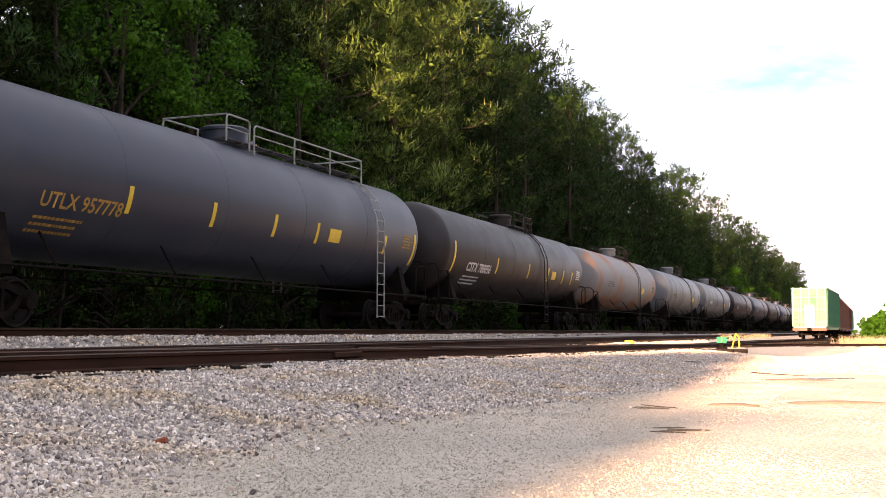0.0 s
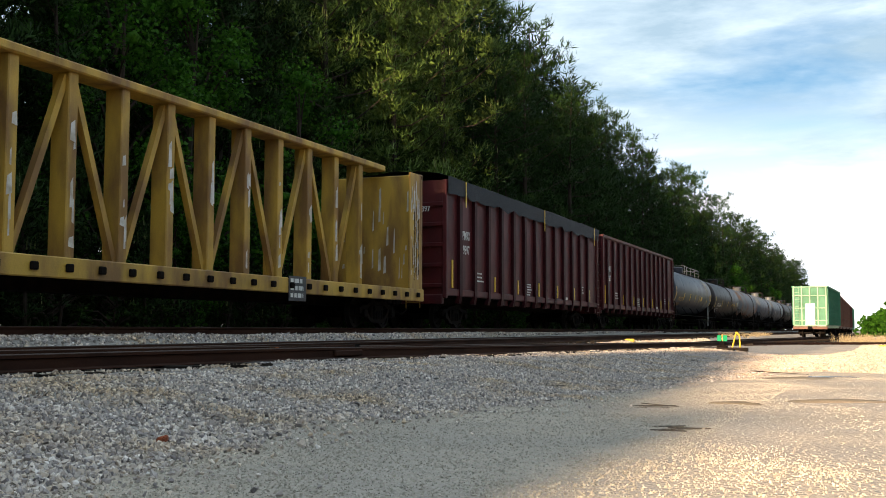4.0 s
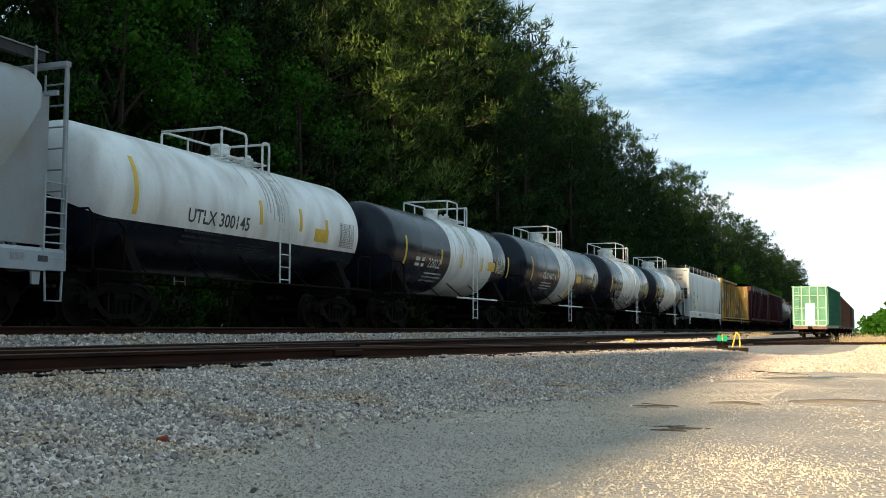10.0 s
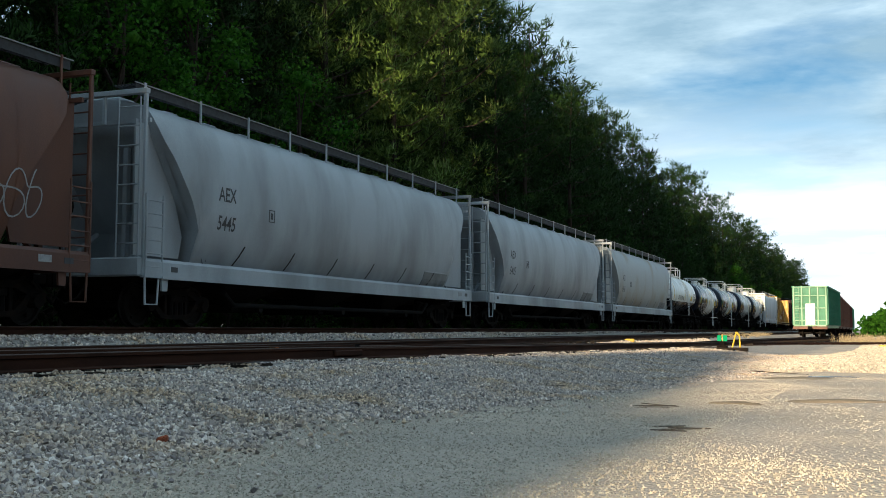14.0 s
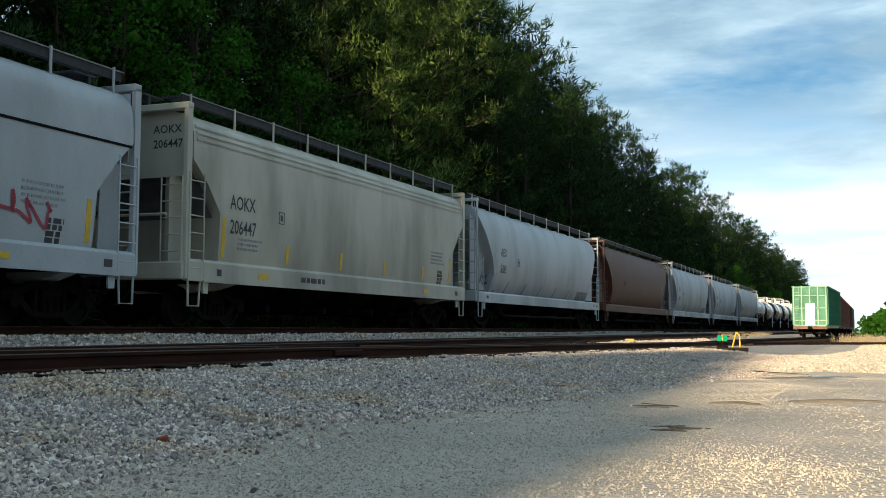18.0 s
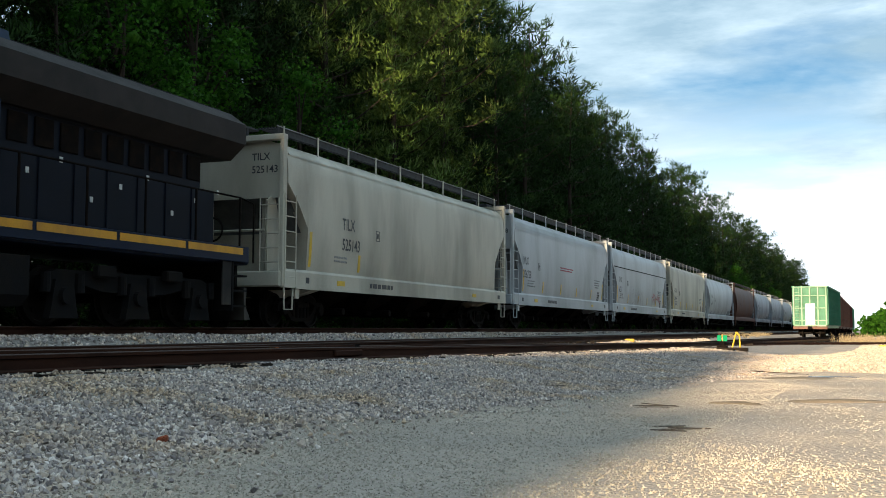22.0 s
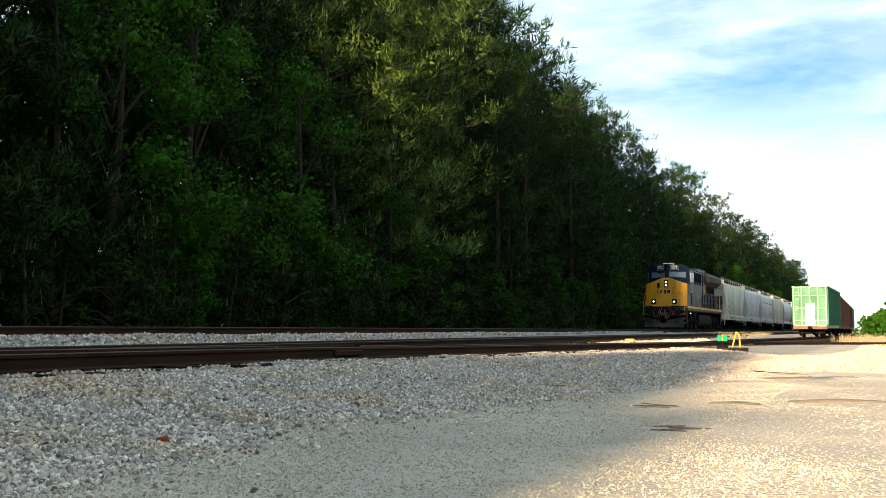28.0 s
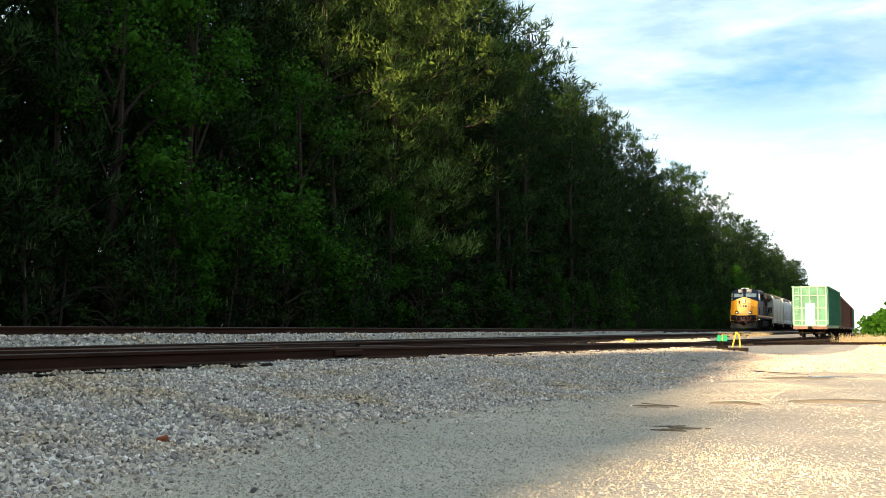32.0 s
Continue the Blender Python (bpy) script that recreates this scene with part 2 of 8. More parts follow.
DECAL_GREY = material("faint grey stencil paint", (0.30, 0.31, 0.32), (0.2, 0.2, 0.2), rough=0.6, scale=12, amount=0.8, bump=0.0)
DECAL_RED = material("red spray paint", (0.35, 0.035, 0.06), (0.25, 0.04, 0.06), rough=0.5, scale=12, amount=0.6, bump=0.0)
LOCO_BLUE = material("dark blue locomotive paint", (0.0026, 0.0095, 0.030), (0.0055, 0.012, 0.027), rough=0.45, scale=1.1, amount=0.8, bump=0.03, spec=0.15)
LOCO_SOOT = material("sooty blue-black hood paint", (0.0022, 0.0045, 0.012), (0.005, 0.007, 0.012), rough=0.6, scale=1.3, amount=0.8, bump=0.03, spec=0.15)
LOCO_YELLOW = material("yellow locomotive paint", (0.60, 0.285, 0.013), (0.36, 0.15, 0.014), rough=0.36, scale=1.6, amount=0.8, bump=0.03, stretch=(1, 1, 0.4))
LOCO_GREY = material("grey locomotive underframe paint", (0.009, 0.0088, 0.0094), (0.015, 0.0125, 0.0105), rough=0.85, scale=2.4, amount=0.8, spec=0.08)
LOCO_DUST = material("dusty black plough steel", (0.026, 0.024, 0.023), (0.075, 0.066, 0.058), rough=0.85, scale=1.7, amount=0.9, low=0.4, high=0.62, stretch=(1, 1, 0.5), spec=0.15)
LOCO_BROWN = material("sooty brown radiator paint", (0.014, 0.009, 0.0075), (0.007, 0.006, 0.005), rough=0.7, scale=2.0, amount=0.8, spec=0.35)
GLASS_DARK = material("dark cab glass", (0.03, 0.045, 0.055), (0.05, 0.06, 0.07), rough=0.08, scale=2, amount=0.5, bump=0.0)
LOCO_FADED = material("faded blue locomotive paint", (0.009, 0.024, 0.055), (0.005, 0.013, 0.032), rough=0.5, scale=1.3, amount=0.8, bump=0.03, spec=0.2)
LOCO_RUSTY = material("faded orange loco lettering", (0.34, 0.145, 0.022), (0.15, 0.075, 0.032), rough=0.6, scale=5, amount=0.85, bump=0.0)
# pale blue base colour stands in for sky reflected in the cab panes
GLASS_SKY = material("glass coloured as reflected sky", (0.10, 0.16, 0.22), (0.14, 0.20, 0.26), rough=0.06, scale=2, amount=0.5, bump=0.0)
REFLECTOR = material("lamp reflector", (0.5, 0.5, 0.48), (0.3, 0.3, 0.3), rough=0.2, metal=0.8, scale=9, amount=0.5, bump=0.0)
HOSE_RED = material("faded red air hose", (0.16, 0.03, 0.035), (0.08, 0.02, 0.025), rough=0.7, scale=9, amount=0.6)
LAMP_ON = glow("lit lamp lens", (1.0, 0.95, 0.86), 1.6)
YELLOW_PAINT = material("yellow safety paint", (0.62, 0.40, 0.03), (0.35, 0.2, 0.03), rough=0.5, scale=8, amount=0.6)
TARGET_GREEN = material("green switch target", (0.006, 0.26, 0.12), (0.005, 0.20, 0.09), rough=0.8, scale=8, amount=0.4, bump=0.0, spec=0.1)
BRICK_RED = material("broken red brick", (0.36, 0.085, 0.035), (0.22, 0.06, 0.03), rough=0.9, scale=25, fine=120, amount=0.6, bump=0.6)
BARK = material("pine bark", (0.045, 0.033, 0.026), (0.022, 0.017, 0.014), rough=0.95, scale=5, fine=30, amount=0.8, bump=0.6, stretch=(2, 2, 0.4), spec=0.1)
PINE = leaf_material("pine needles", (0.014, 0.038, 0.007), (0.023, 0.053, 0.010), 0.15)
# brighter copy of the needles: sunlight on a few pines is put into the colour
PINE_SUNLIT = leaf_material("sunlit yellow-green needles", (0.060, 0.105, 0.020), (0.095, 0.145, 0.030), 0.2)
PINE_LIGHT = leaf_material("new pine shoots", (0.13, 0.17, 0.06), (0.24, 0.27, 0.11))
BROADLEAF = leaf_material("fresh broad leaves", (0.022, 0.088, 0.006), (0.048, 0.145, 0.012), 0.4)
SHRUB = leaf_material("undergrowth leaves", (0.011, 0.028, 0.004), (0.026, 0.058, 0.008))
DRY_GRASS = leaf_material("dry grass", (0.36, 0.28, 0.17), (0.48, 0.39, 0.25))
GRATING = material("dark roof grating", (0.045, 0.046, 0.05), (0.03, 0.03, 0.03), rough=0.7, scale=8, spec=0.2)
BALLAST_STONE = stone_material("mixed grey ballast", 0.85)
LOT_STONE = material("pale tan gravel", (0.50, 0.45, 0.375), (0.40, 0.345, 0.28), rough=0.9, scale=9, fine=80, amount=0.7, bump=0.0, island=0.3, spec=0.15)
PUDDLE_WATER = material("muddy water", (0.05, 0.035, 0.02), (0.07, 0.05, 0.03), rough=0.05, scale=3, amount=0.5, bump=0.0)
MUD = material("damp dark mud", (0.10, 0.075, 0.052), (0.07, 0.05, 0.036), rough=0.7, scale=6, amount=0.8, bump=0.4)
MUD_DRY = material("half-dried brown mud", (0.30, 0.225, 0.15), (0.20, 0.145, 0.095), rough=0.9, scale=5, fine=50, amount=0.9, bump=0.5)

# ---------------------------------------------------------------- mesh tools


class Shape:
    """Vertices and faces of one part, put together from simple solids."""

    def __init__(self):
        self.v, self.f, self.n = [], [], []

    def add(self, vs, fs):
        k = len(self.v)
        self.v += [tuple(p) for p in vs]
        self.f += [tuple(i + k for i in q) for q in fs]
        return self

    def box(self, x, y, z, sx, sy, sz, c=0.0):
        """A box by its centre and size, its edges chamfered by c."""
        hx, hy, hz = sx / 2, sy / 2, sz / 2
        c = min(c, hx * 0.9, hy * 0.9, hz * 0.9)
        if c <= 0:
            vs = [(x + a * hx, y + b * hy, z + d * hz) for a in (-1, 1) for b in (-1, 1) for d in (-1, 1)]
            return self.add(vs, [(0, 1, 3, 2), (4, 6, 7, 5), (0, 4, 5, 1), (2, 3, 7, 6), (0, 2, 6, 4), (1, 5, 7, 3)])
        vs, idx = [], {}
        for a in (-1, 1):
            for b in (-1, 1):
                for d in (-1, 1):
                    for k, (p, q, r) in enumerate(((hx, hy - c, hz - c), (hx - c, hy, hz - c), (hx - c, hy - c, hz))):
                        idx[a, b, d, k] = len(vs)
                        vs.append((x + a * p, y + b * q, z + d * r))
        fs = []
        for s in (-1, 1):
            ring = ((-1, -1), (1, -1), (1, 1), (-1, 1))
            fs.append([idx[s, p, q, 0] for p, q in ring][::s])
            fs.append([idx[q, s, p, 1] for p, q in ring][::s])
            fs.append([idx[p, q, s, 2] for p, q in ring][::s])
        for p in (-1, 1):
            for q in (-1, 1):
                w = p * q
                fs.append([idx[p, q, -1, 0], idx[p, q, 1, 0], idx[p, q, 1, 1], idx[p, q, -1, 1]][::-w])
                fs.append([idx[-1, p, q, 1], idx[1, p, q, 1], idx[1, p, q, 2], idx[-1, p, q, 2]][::-w])
                fs.append([idx[p, -1, q, 0], idx[p, 1, q, 0], idx[p, 1, q, 2], idx[p, -1, q, 2]][::w])
                for r in (-1, 1):
                    fs.append([idx[p, q, r, 0], idx[p, q, r, 1], idx[p, q, r, 2]][::w * r])
        return self.add(vs, fs)

    def prism(self, outline, lo, hi, axis="y"):
        """An outline pushed from lo to hi along an axis: (x, z) along y, (y, z) along x, (x, y) along z."""
        put = {"y": lambda p, t: (p[0], t, p[1]), "x": lambda p, t: (t, p[0], p[1]), "z": lambda p, t: (p[0], p[1], t)}[axis]
        n = len(outline)
        vs = [put(p, lo) for p in outline] + [put(p, hi) for p in outline]
        return self.add(vs, [tuple(range(n))[::-1], tuple(range(n, 2 * n))] + [(i, (i + 1) % n, (i + 1) % n + n, i + n) for i in range(n)])

    def tube(self, path, r, n=6):
        """A round bar along a path of points, closed at its ends."""
        pts = [Vector(p) for p in path]
        k0, rings = len(self.v), []
        for i, p in enumerate(pts):
            d = (pts[min(i + 1, len(pts) - 1)] - pts[max(i - 1, 0)]).normalized()
            u = d.orthogonal().normalized() if i == 0 else (u - d * u.dot(d)).normalized()
            w = d.cross(u)
            rr = r[i] if isinstance(r, (list, tuple)) else r
            rings.append([p + (u * math.cos(a) + w * math.sin(a)) * rr for a in (2 * math.pi * j / n for j in range(n))])
        vs = [q for ring in rings for q in ring]
        fs = [(i * n + j, i * n + (j + 1) % n, (i + 1) * n + (j + 1) % n, (i + 1) * n + j) for i in range(len(pts) - 1) for j in range(n)]
        fs += [tuple(range(n))[::-1], tuple(range((len(pts) - 1) * n, len(pts) * n))]
        return self.add(vs, fs)

    def lathe(self, profile, x, z, n=40, a0=0.0, a1=2 * math.pi, axis="y"):
        """A profile (along, radius) turned round an axis through (x, z) along y, or round z through (x, y)."""
        full = abs(a1 - a0 - 2 * math.pi) < 1e-6
        m = n if full else n + 1
        vs = []
        for t, r in profile:
            for j in range(m):
                a = a0 + (a1 - a0) * j / n
                vs.append((x + r * math.cos(a), t, z + r * math.sin(a)) if axis == "y" else (x + r * math.cos(a), z + r * math.sin(a), t))
        fs = []
        for i in range(len(profile) - 1):
            for j in range(n):
                k = (j + 1) % m
                q = (i * m + j, (i + 1) * m + j, (i + 1) * m + k, i * m + k)
                fs.append(q if axis == "y" else q[::-1])
        return self.add(vs, fs)

    def strip(self, surf, y0, y1, z0, z1, n=4, lift=0.006, depth=0.0):
        """A thin patch laid on the side whose x at a height is surf(z)."""
        vs, fs = [], []
        for i in range(n + 1):
            z = z0 + (z1 - z0) * i / n
            x = surf(z) + lift
            vs += [(x, y0, z), (x, y1, z), (x - lift - 0.01, y0, z), (x - lift - 0.01, y1, z)]
        for i in range(n):
            a, b = 4 * i, 4 * i + 4
            fs += [(a, a + 1, b + 1, b), (a + 2, a, b, b + 2), (a + 1, a + 3, b + 3, b + 1)]
        return self.add(vs, fs)


def mesh_of(name, shape, mat, smooth=False):
    me = bpy.data.meshes.new(name)
    me.from_pydata(shape.v, [], shape.f)
    if smooth:
        me.shade_smooth()
        me.set_sharp_from_angle(angle=radians(38))
    me.materials.append(mat)
    if shape.n:
        # foliage is shaded by the rounded clump that it belongs to
        me.shade_smooth()
        me.normals_split_custom_set_from_vertices(shape.n)
    return me


def part(name, shape, mat, parent=None, label="", smooth=False, at=None):
    """One mesh object: a part of its parent, or a thing of its own."""
    ob = new(name, mesh_of(name, shape, mat, smooth) if isinstance(shape, Shape) else shape)
    if parent is not None:
        ob.parent = parent
    if at is not None:
        ob.matrix_basis = at
    if label:
        ob["label"] = label
    return ob


def thing(name, label, category, group="", at=None):
    ob = new(name)
    ob.empty_display_size = 0.3
    if at is not None:
        ob.matrix_basis = at
    return tagged(ob, label, category, group)


def lettering(words, size, y, z, surf, mat, parent, face="side", name="lettering", bold=0.0, wide=1.0, end_y=0.0):
    """Stencilled words laid on a car's side, reading along +y, or on its rear end, reading along +x."""
    cu = bpy.data.curves.new(name, "FONT")
    cu.body, cu.size, cu.offset, cu.resolution_u = words, size, bold, 2
    tmp = bpy.data.objects.new(name, cu)
    me = bpy.data.meshes.new_from_object(tmp)
    bpy.data.objects.remove(tmp)
    bpy.data.curves.remove(cu)
    for v in me.vertices:
        a, b = v.co.x * wide, v.co.y
        v.co = (surf(z + b) + 0.007, y + a, z + b) if face == "side" else (y + a, end_y - 0.007, z + b)
    me.materials.clear()
    me.materials.append(mat)
    me.name = name
    ob = new(name, me)
    ob.parent = parent
    return ob


def bars(rows, y, z, surf, mat, parent, name="stencil_block", rnd=None):
    """Unreadable small print: rows of short bars. rows: (row count, width, bar height, pitch)."""
    rnd = rnd or random.Random(7)
    count, width, h, pitch = rows
    s = Shape()
    for r in range(count):
        p, zz = 0.0, z - r * pitch
        stop = width * rnd.uniform(0.7, 1.0)
        while p < stop:
            w = rnd.uniform(0.08, 0.2) * max(0.5, h * 12)
            s.strip(surf, y + p, y + min(p + w, stop), zz, zz + h, n=1)
            p += w + h * 0.6
    return tagged(part(name, s, mat, parent), kind="stuff")

# ---------------------------------------------------------------- plan of the ground and tracks
# The main line runs along +y at x = MAIN_X; the siding lies nearer, with a turnout to a middle track and one to a spur.
MAIN_X, MAIN_Z = -14.1, 0.83


def lerp_table(table, y):
    ys, vs = zip(*table)
    return float(np.interp(y, ys, vs))


def smooth01(a, b, t):
    t = min(1.0, max(0.0, (t - a) / (b - a)))
    return t * t * (3 - 2 * t)


SIDING_Z = [(-400, 0.58), (0, 0.565), (12, 0.55), (20, 0.47), (45, 0.27), (58, 0.17), (100, 0.16), (200, 0.08), (900, 0.0)]


def siding_z(y):
    return lerp_table(SIDING_Z, y)


def siding_x(y):
    return -8.2 + 3.1 * smooth01(68, 112, y) - 5.9 * smooth01(2, -55, y)


def middle_z(y):
    return lerp_table([(-400, 0.572), (12, 0.546), (40, 0.535), (70, 0.54), (400, 0.42)], y)


def middle_x(y):
    return siding_x(min(y, 50)) - 3.2 * smooth01(-34, 52, y)


SPUR_LINE = [(45, -8.2), (58, -8.12), (66, -7.75), (74, -6.9), (80, -5.9), (86, -4.55), (92, -2.8), (98, -0.6), (104, 2.1), (112, 6.2), (122, 11.5)]


def spur_x(y):
    return lerp_table(SPUR_LINE, y)


def spur_z(y):
    return lerp_table([(45, 0.262), (58, 0.16), (80, -0.05), (90, -0.14), (100, -0.22), (122, -0.36)], y)


def lot_z(y):
    return -0.0052 * max(0.0, min(y, 140) - 8)


def ground_z(x, y):
    lot = lot_z(y)
    if x > 30:
        return lot - 0.1
    sid = (siding_z(y) if y < 58 else spur_z(y)) - 0.185
    main = MAIN_Z - 0.175
    # nearer shoulder of the siding, with a broad apron of spilled stone
    near = siding_x(y) if y < 50 else spur_x(y)
    d = x - near
    apron = smooth01(1.4, 5.0 if y < 60 else 3.2, d)
    shoulder = sid - 0.03 * smooth01(0.95, 1.3, d)
    z = shoulder + (lot - shoulder) * apron
    if d < 1.35:
        # up from the siding to the middle track, then to the main line
        c = siding_x(y) - 0.95
        e = min(c - 0.3, middle_x(y) + 1.1)
        mid = middle_z(y) - 0.19 if y > 14 else sid
        z = sid + (mid - sid) * smooth01(c, e, x) - 0.03 * smooth01(c, c - 0.5, x)
        z += (main - z) * (smooth01(-11.9, -12.6, x) if y < 34 else smooth01(-12.35, -12.7, x))
        if x < -15.9:
            z = main + (0.35 - main) * smooth01(-15.9, -17.6, x)
        if x < -18:
            z += 0.5 * smooth01(-18, -40, x)
    return z


def roughness_of(x, y):
    return 0.018 * noise.noise((x * 1.3, y * 1.3, 0.0)) + 0.03 * noise.noise((x * 0.35, y * 0.35, 4.0))


def axis_points(stops):
    """Grid lines: (from, to, step) stretches joined."""
    out = []
    for a, b, s in stops:
        n = max(1, round((b - a) / s))
        out += [a + (b - a) * i / n for i in range(n)]
    return out + [stops[-1][1]]


GX = axis_points([(-900, -120, 130), (-120, -40, 16), (-40, -18, 2), (-18, -8, 0.3), (-8, 4, 0.16), (4, 14, 0.6), (14, 60, 5), (60, 900, 140)])
GY = axis_points([(-420, -20, 20), (-20, 2, 2), (2, 20, 0.2), (20, 60, 0.6), (60, 140, 2), (140, 400, 20), (400, 2600, 250)])


def ground_material():
    """Grey ballast near the rails, tan packed dirt and gravel on the lot, leaf litter under the trees."""
    m = bpy.data.materials.new("ballast, dirt and litter")
    m.use_nodes = True
    n, l = m.node_tree.nodes, m.node_tree.links
    b = n["Principled BSDF"]
    geo = n.new("ShaderNodeNewGeometry")

    def noise_at(scale, detail=4, rough=0.55):
        t = n.new("ShaderNodeTexNoise")
        t.inputs["Scale"].default_value, t.inputs["Detail"].default_value, t.inputs["Roughness"].default_value = scale, detail, rough
        l.new(geo.outputs["Position"], t.inputs["Vector"])
        return t.outputs["Fac"]

    def cells(scale):
        t = n.new("ShaderNodeTexVoronoi")
        t.inputs["Scale"].default_value = scale
        l.new(geo.outputs["Position"], t.inputs["Vector"])
        return t

    def rng(src, a, c, lo=0.0, hi=1.0):
        t = n.new("ShaderNodeMapRange")
        for k, v in zip(("From Min", "From Max", "To Min", "To Max"), (a, c, lo, hi)):
            t.inputs[k].default_value = v
        l.new(src, t.inputs["Value"])
        return t.outputs["Result"]

    def mixed(fac, a, c):
        t = n.new("ShaderNodeMix")
        t.data_type = "RGBA"
        l.new(fac, t.inputs["Factor"])
        for k, v in (("A", a), ("B", c)):
            if isinstance(v, tuple):
                t.inputs[k].default_value = (*v, 1)
            else:
                l.new(v, t.inputs[k])
        return t.outputs["Result"]

    def math_of(op, a, c):
        t = n.new("ShaderNodeMath")
        t.operation = op
        for i, v in enumerate((a, c)):
            if isinstance(v, (int, float)):
                t.inputs[i].default_value = v
            else:
                l.new(v, t.inputs[i])
        return t.outputs["Value"]

    xyz = n.new("ShaderNodeSeparateXYZ")
    l.new(geo.outputs["Position"], xyz.inputs["Vector"])
    stones, pebbles = cells(24), cells(60)
    grey = mixed(rng(stones.outputs["Color"], 0.0, 1.0), (0.185, 0.162, 0.145), (0.46, 0.405, 0.36))
    grey = mixed(rng(noise_at(0.9), 0.45, 0.7), grey, (0.30, 0.27, 0.235))
    dirt = mixed(rng(noise_at(1.1, 6), 0.35, 0.68), (0.49, 0.395, 0.315), (0.62, 0.50, 0.39))
    dirt = mixed(rng(noise_at(0.35, 5), 0.50, 0.66, 0, 0.85), dirt, (0.37, 0.295, 0.225))
    dirt = mixed(rng(noise_at(38, 6, 0.7), 0.50, 0.64, 0, 0.55), dirt, (0.33, 0.27, 0.215))
    speck, grit = cells(95), cells(170)
    dirt = mixed(rng(noise_at(0.5, 4), 0.42, 0.6, 0.0, 0.7), dirt, (0.42, 0.355, 0.305))
    dirt = mixed(rng(grit.outputs["Color"], 0.55, 1.0, 0.0, 0.5), dirt, (0.24, 0.215, 0.185))
    dirt = mixed(rng(speck.outputs["Color"], 0.62, 0.95, 0.0, 0.6), dirt, (0.66, 0.60, 0.50))
    dirt = mixed(rng(pebbles.outputs["Distance"], 0.0, 0.22, 0.5, 0.0), dirt, (0.66, 0.62, 0.54))
    litter = mixed(rng(noise_at(2.5, 6), 0.4, 0.65), (0.07, 0.05, 0.03), (0.05, 0.06, 0.02))
    wob = math_of("MULTIPLY", math_of("SUBTRACT", noise_at(0.6, 5), 0.5), 1.8)
    edge = math_of("ADD", math_of("ADD", xyz.outputs["X"], wob), math_of("MULTIPLY", math_of("MINIMUM", xyz.outputs["Y"], 17.0), -0.12))
    col = mixed(rng(edge, -5.4, -4.7), grey, dirt)
    # rust, oil and rotted wood between the rails
    for centre in (-8.2, MAIN_X):
        gap = math_of("ABSOLUTE", math_of("SUBTRACT", xyz.outputs["X"], centre), 0.0)
        close = math_of("MULTIPLY", rng(gap, 1.0, 1.35, 1.0, 0.0), rng(xyz.outputs["Y"], 66, 76, 0.92, 0.0) if centre == -8.2 else 0.92)
        col = mixed(close, col, (0.034, 0.025, 0.020))
    gap = math_of("ABSOLUTE", math_of("SUBTRACT", xyz.outputs["X"], -11.4), 0.0)
    col = mixed(math_of("MULTIPLY", rng(gap, 0.9, 1.25, 1.0, 0.0), rng(xyz.outputs["Y"], 34, 46, 0.0, 0.9)), col, (0.045, 0.034, 0.027))
    col = mixed(rng(math_of("ADD", xyz.outputs["X"], wob), -16.6, -17.6), col, litter)
    l.new(col, b.inputs["Base Color"])
    b.inputs["Roughness"].default_value = 0.92
    bp, bp2 = n.new("ShaderNodeBump"), n.new("ShaderNodeBump")
    bp.inputs["Strength"].default_value, bp.inputs["Distance"].default_value = 0.45, 0.03
    l.new(rng(stones.outputs["Distance"], 0.0, 0.6, 1.0, 0.0), bp.inputs["Height"])
    bp2.inputs["Strength"].default_value, bp2.inputs["Distance"].default_value = 0.35, 0.025
    l.new(math_of("ADD", noise_at(14, 8, 0.72), rng(pebbles.outputs["Distance"], 0.0, 0.5, 0.35, 0.0)), bp2.inputs["Height"])
    l.new(bp.outputs["Normal"], bp2.inputs["Normal"])
    l.new(bp2.outputs["Normal"], b.inputs["Normal"])
    return m


def build_ground():
    s = Shape()
    nx = len(GX)
    for y in GY:
        for x in GX:
            z = ground_z(x, y)
            if -30 < x < 20 and -10 < y < 120:
                z += roughness_of(x, y)
            s.v.append((x, y, z))
    s.f = [(j * nx + i, j * nx + i + 1, (j + 1) * nx + i + 1, (j + 1) * nx + i) for j in range(len(GY) - 1) for i in range(nx - 1)]
    ob = part("ground", s, ground_material(), smooth=False)
    ob.data.shade_smooth()
    tagged(ob, "grey ballast stone running out into a tan dirt and gravel lot", "ground", kind="structure")


RAIL_PROFILE = [(-0.07, -0.168), (0.07, -0.168), (0.07, -0.158), (0.012, -0.142), (0.010, -0.05), (0.034, -0.038), (0.036, -0.006), (0.028, 0.0),
                (-0.028, 0.0), (-0.036, -0.006), (-0.034, -0.038), (-0.010, -0.05), (-0.012, -0.142), (-0.07, -0.158)]


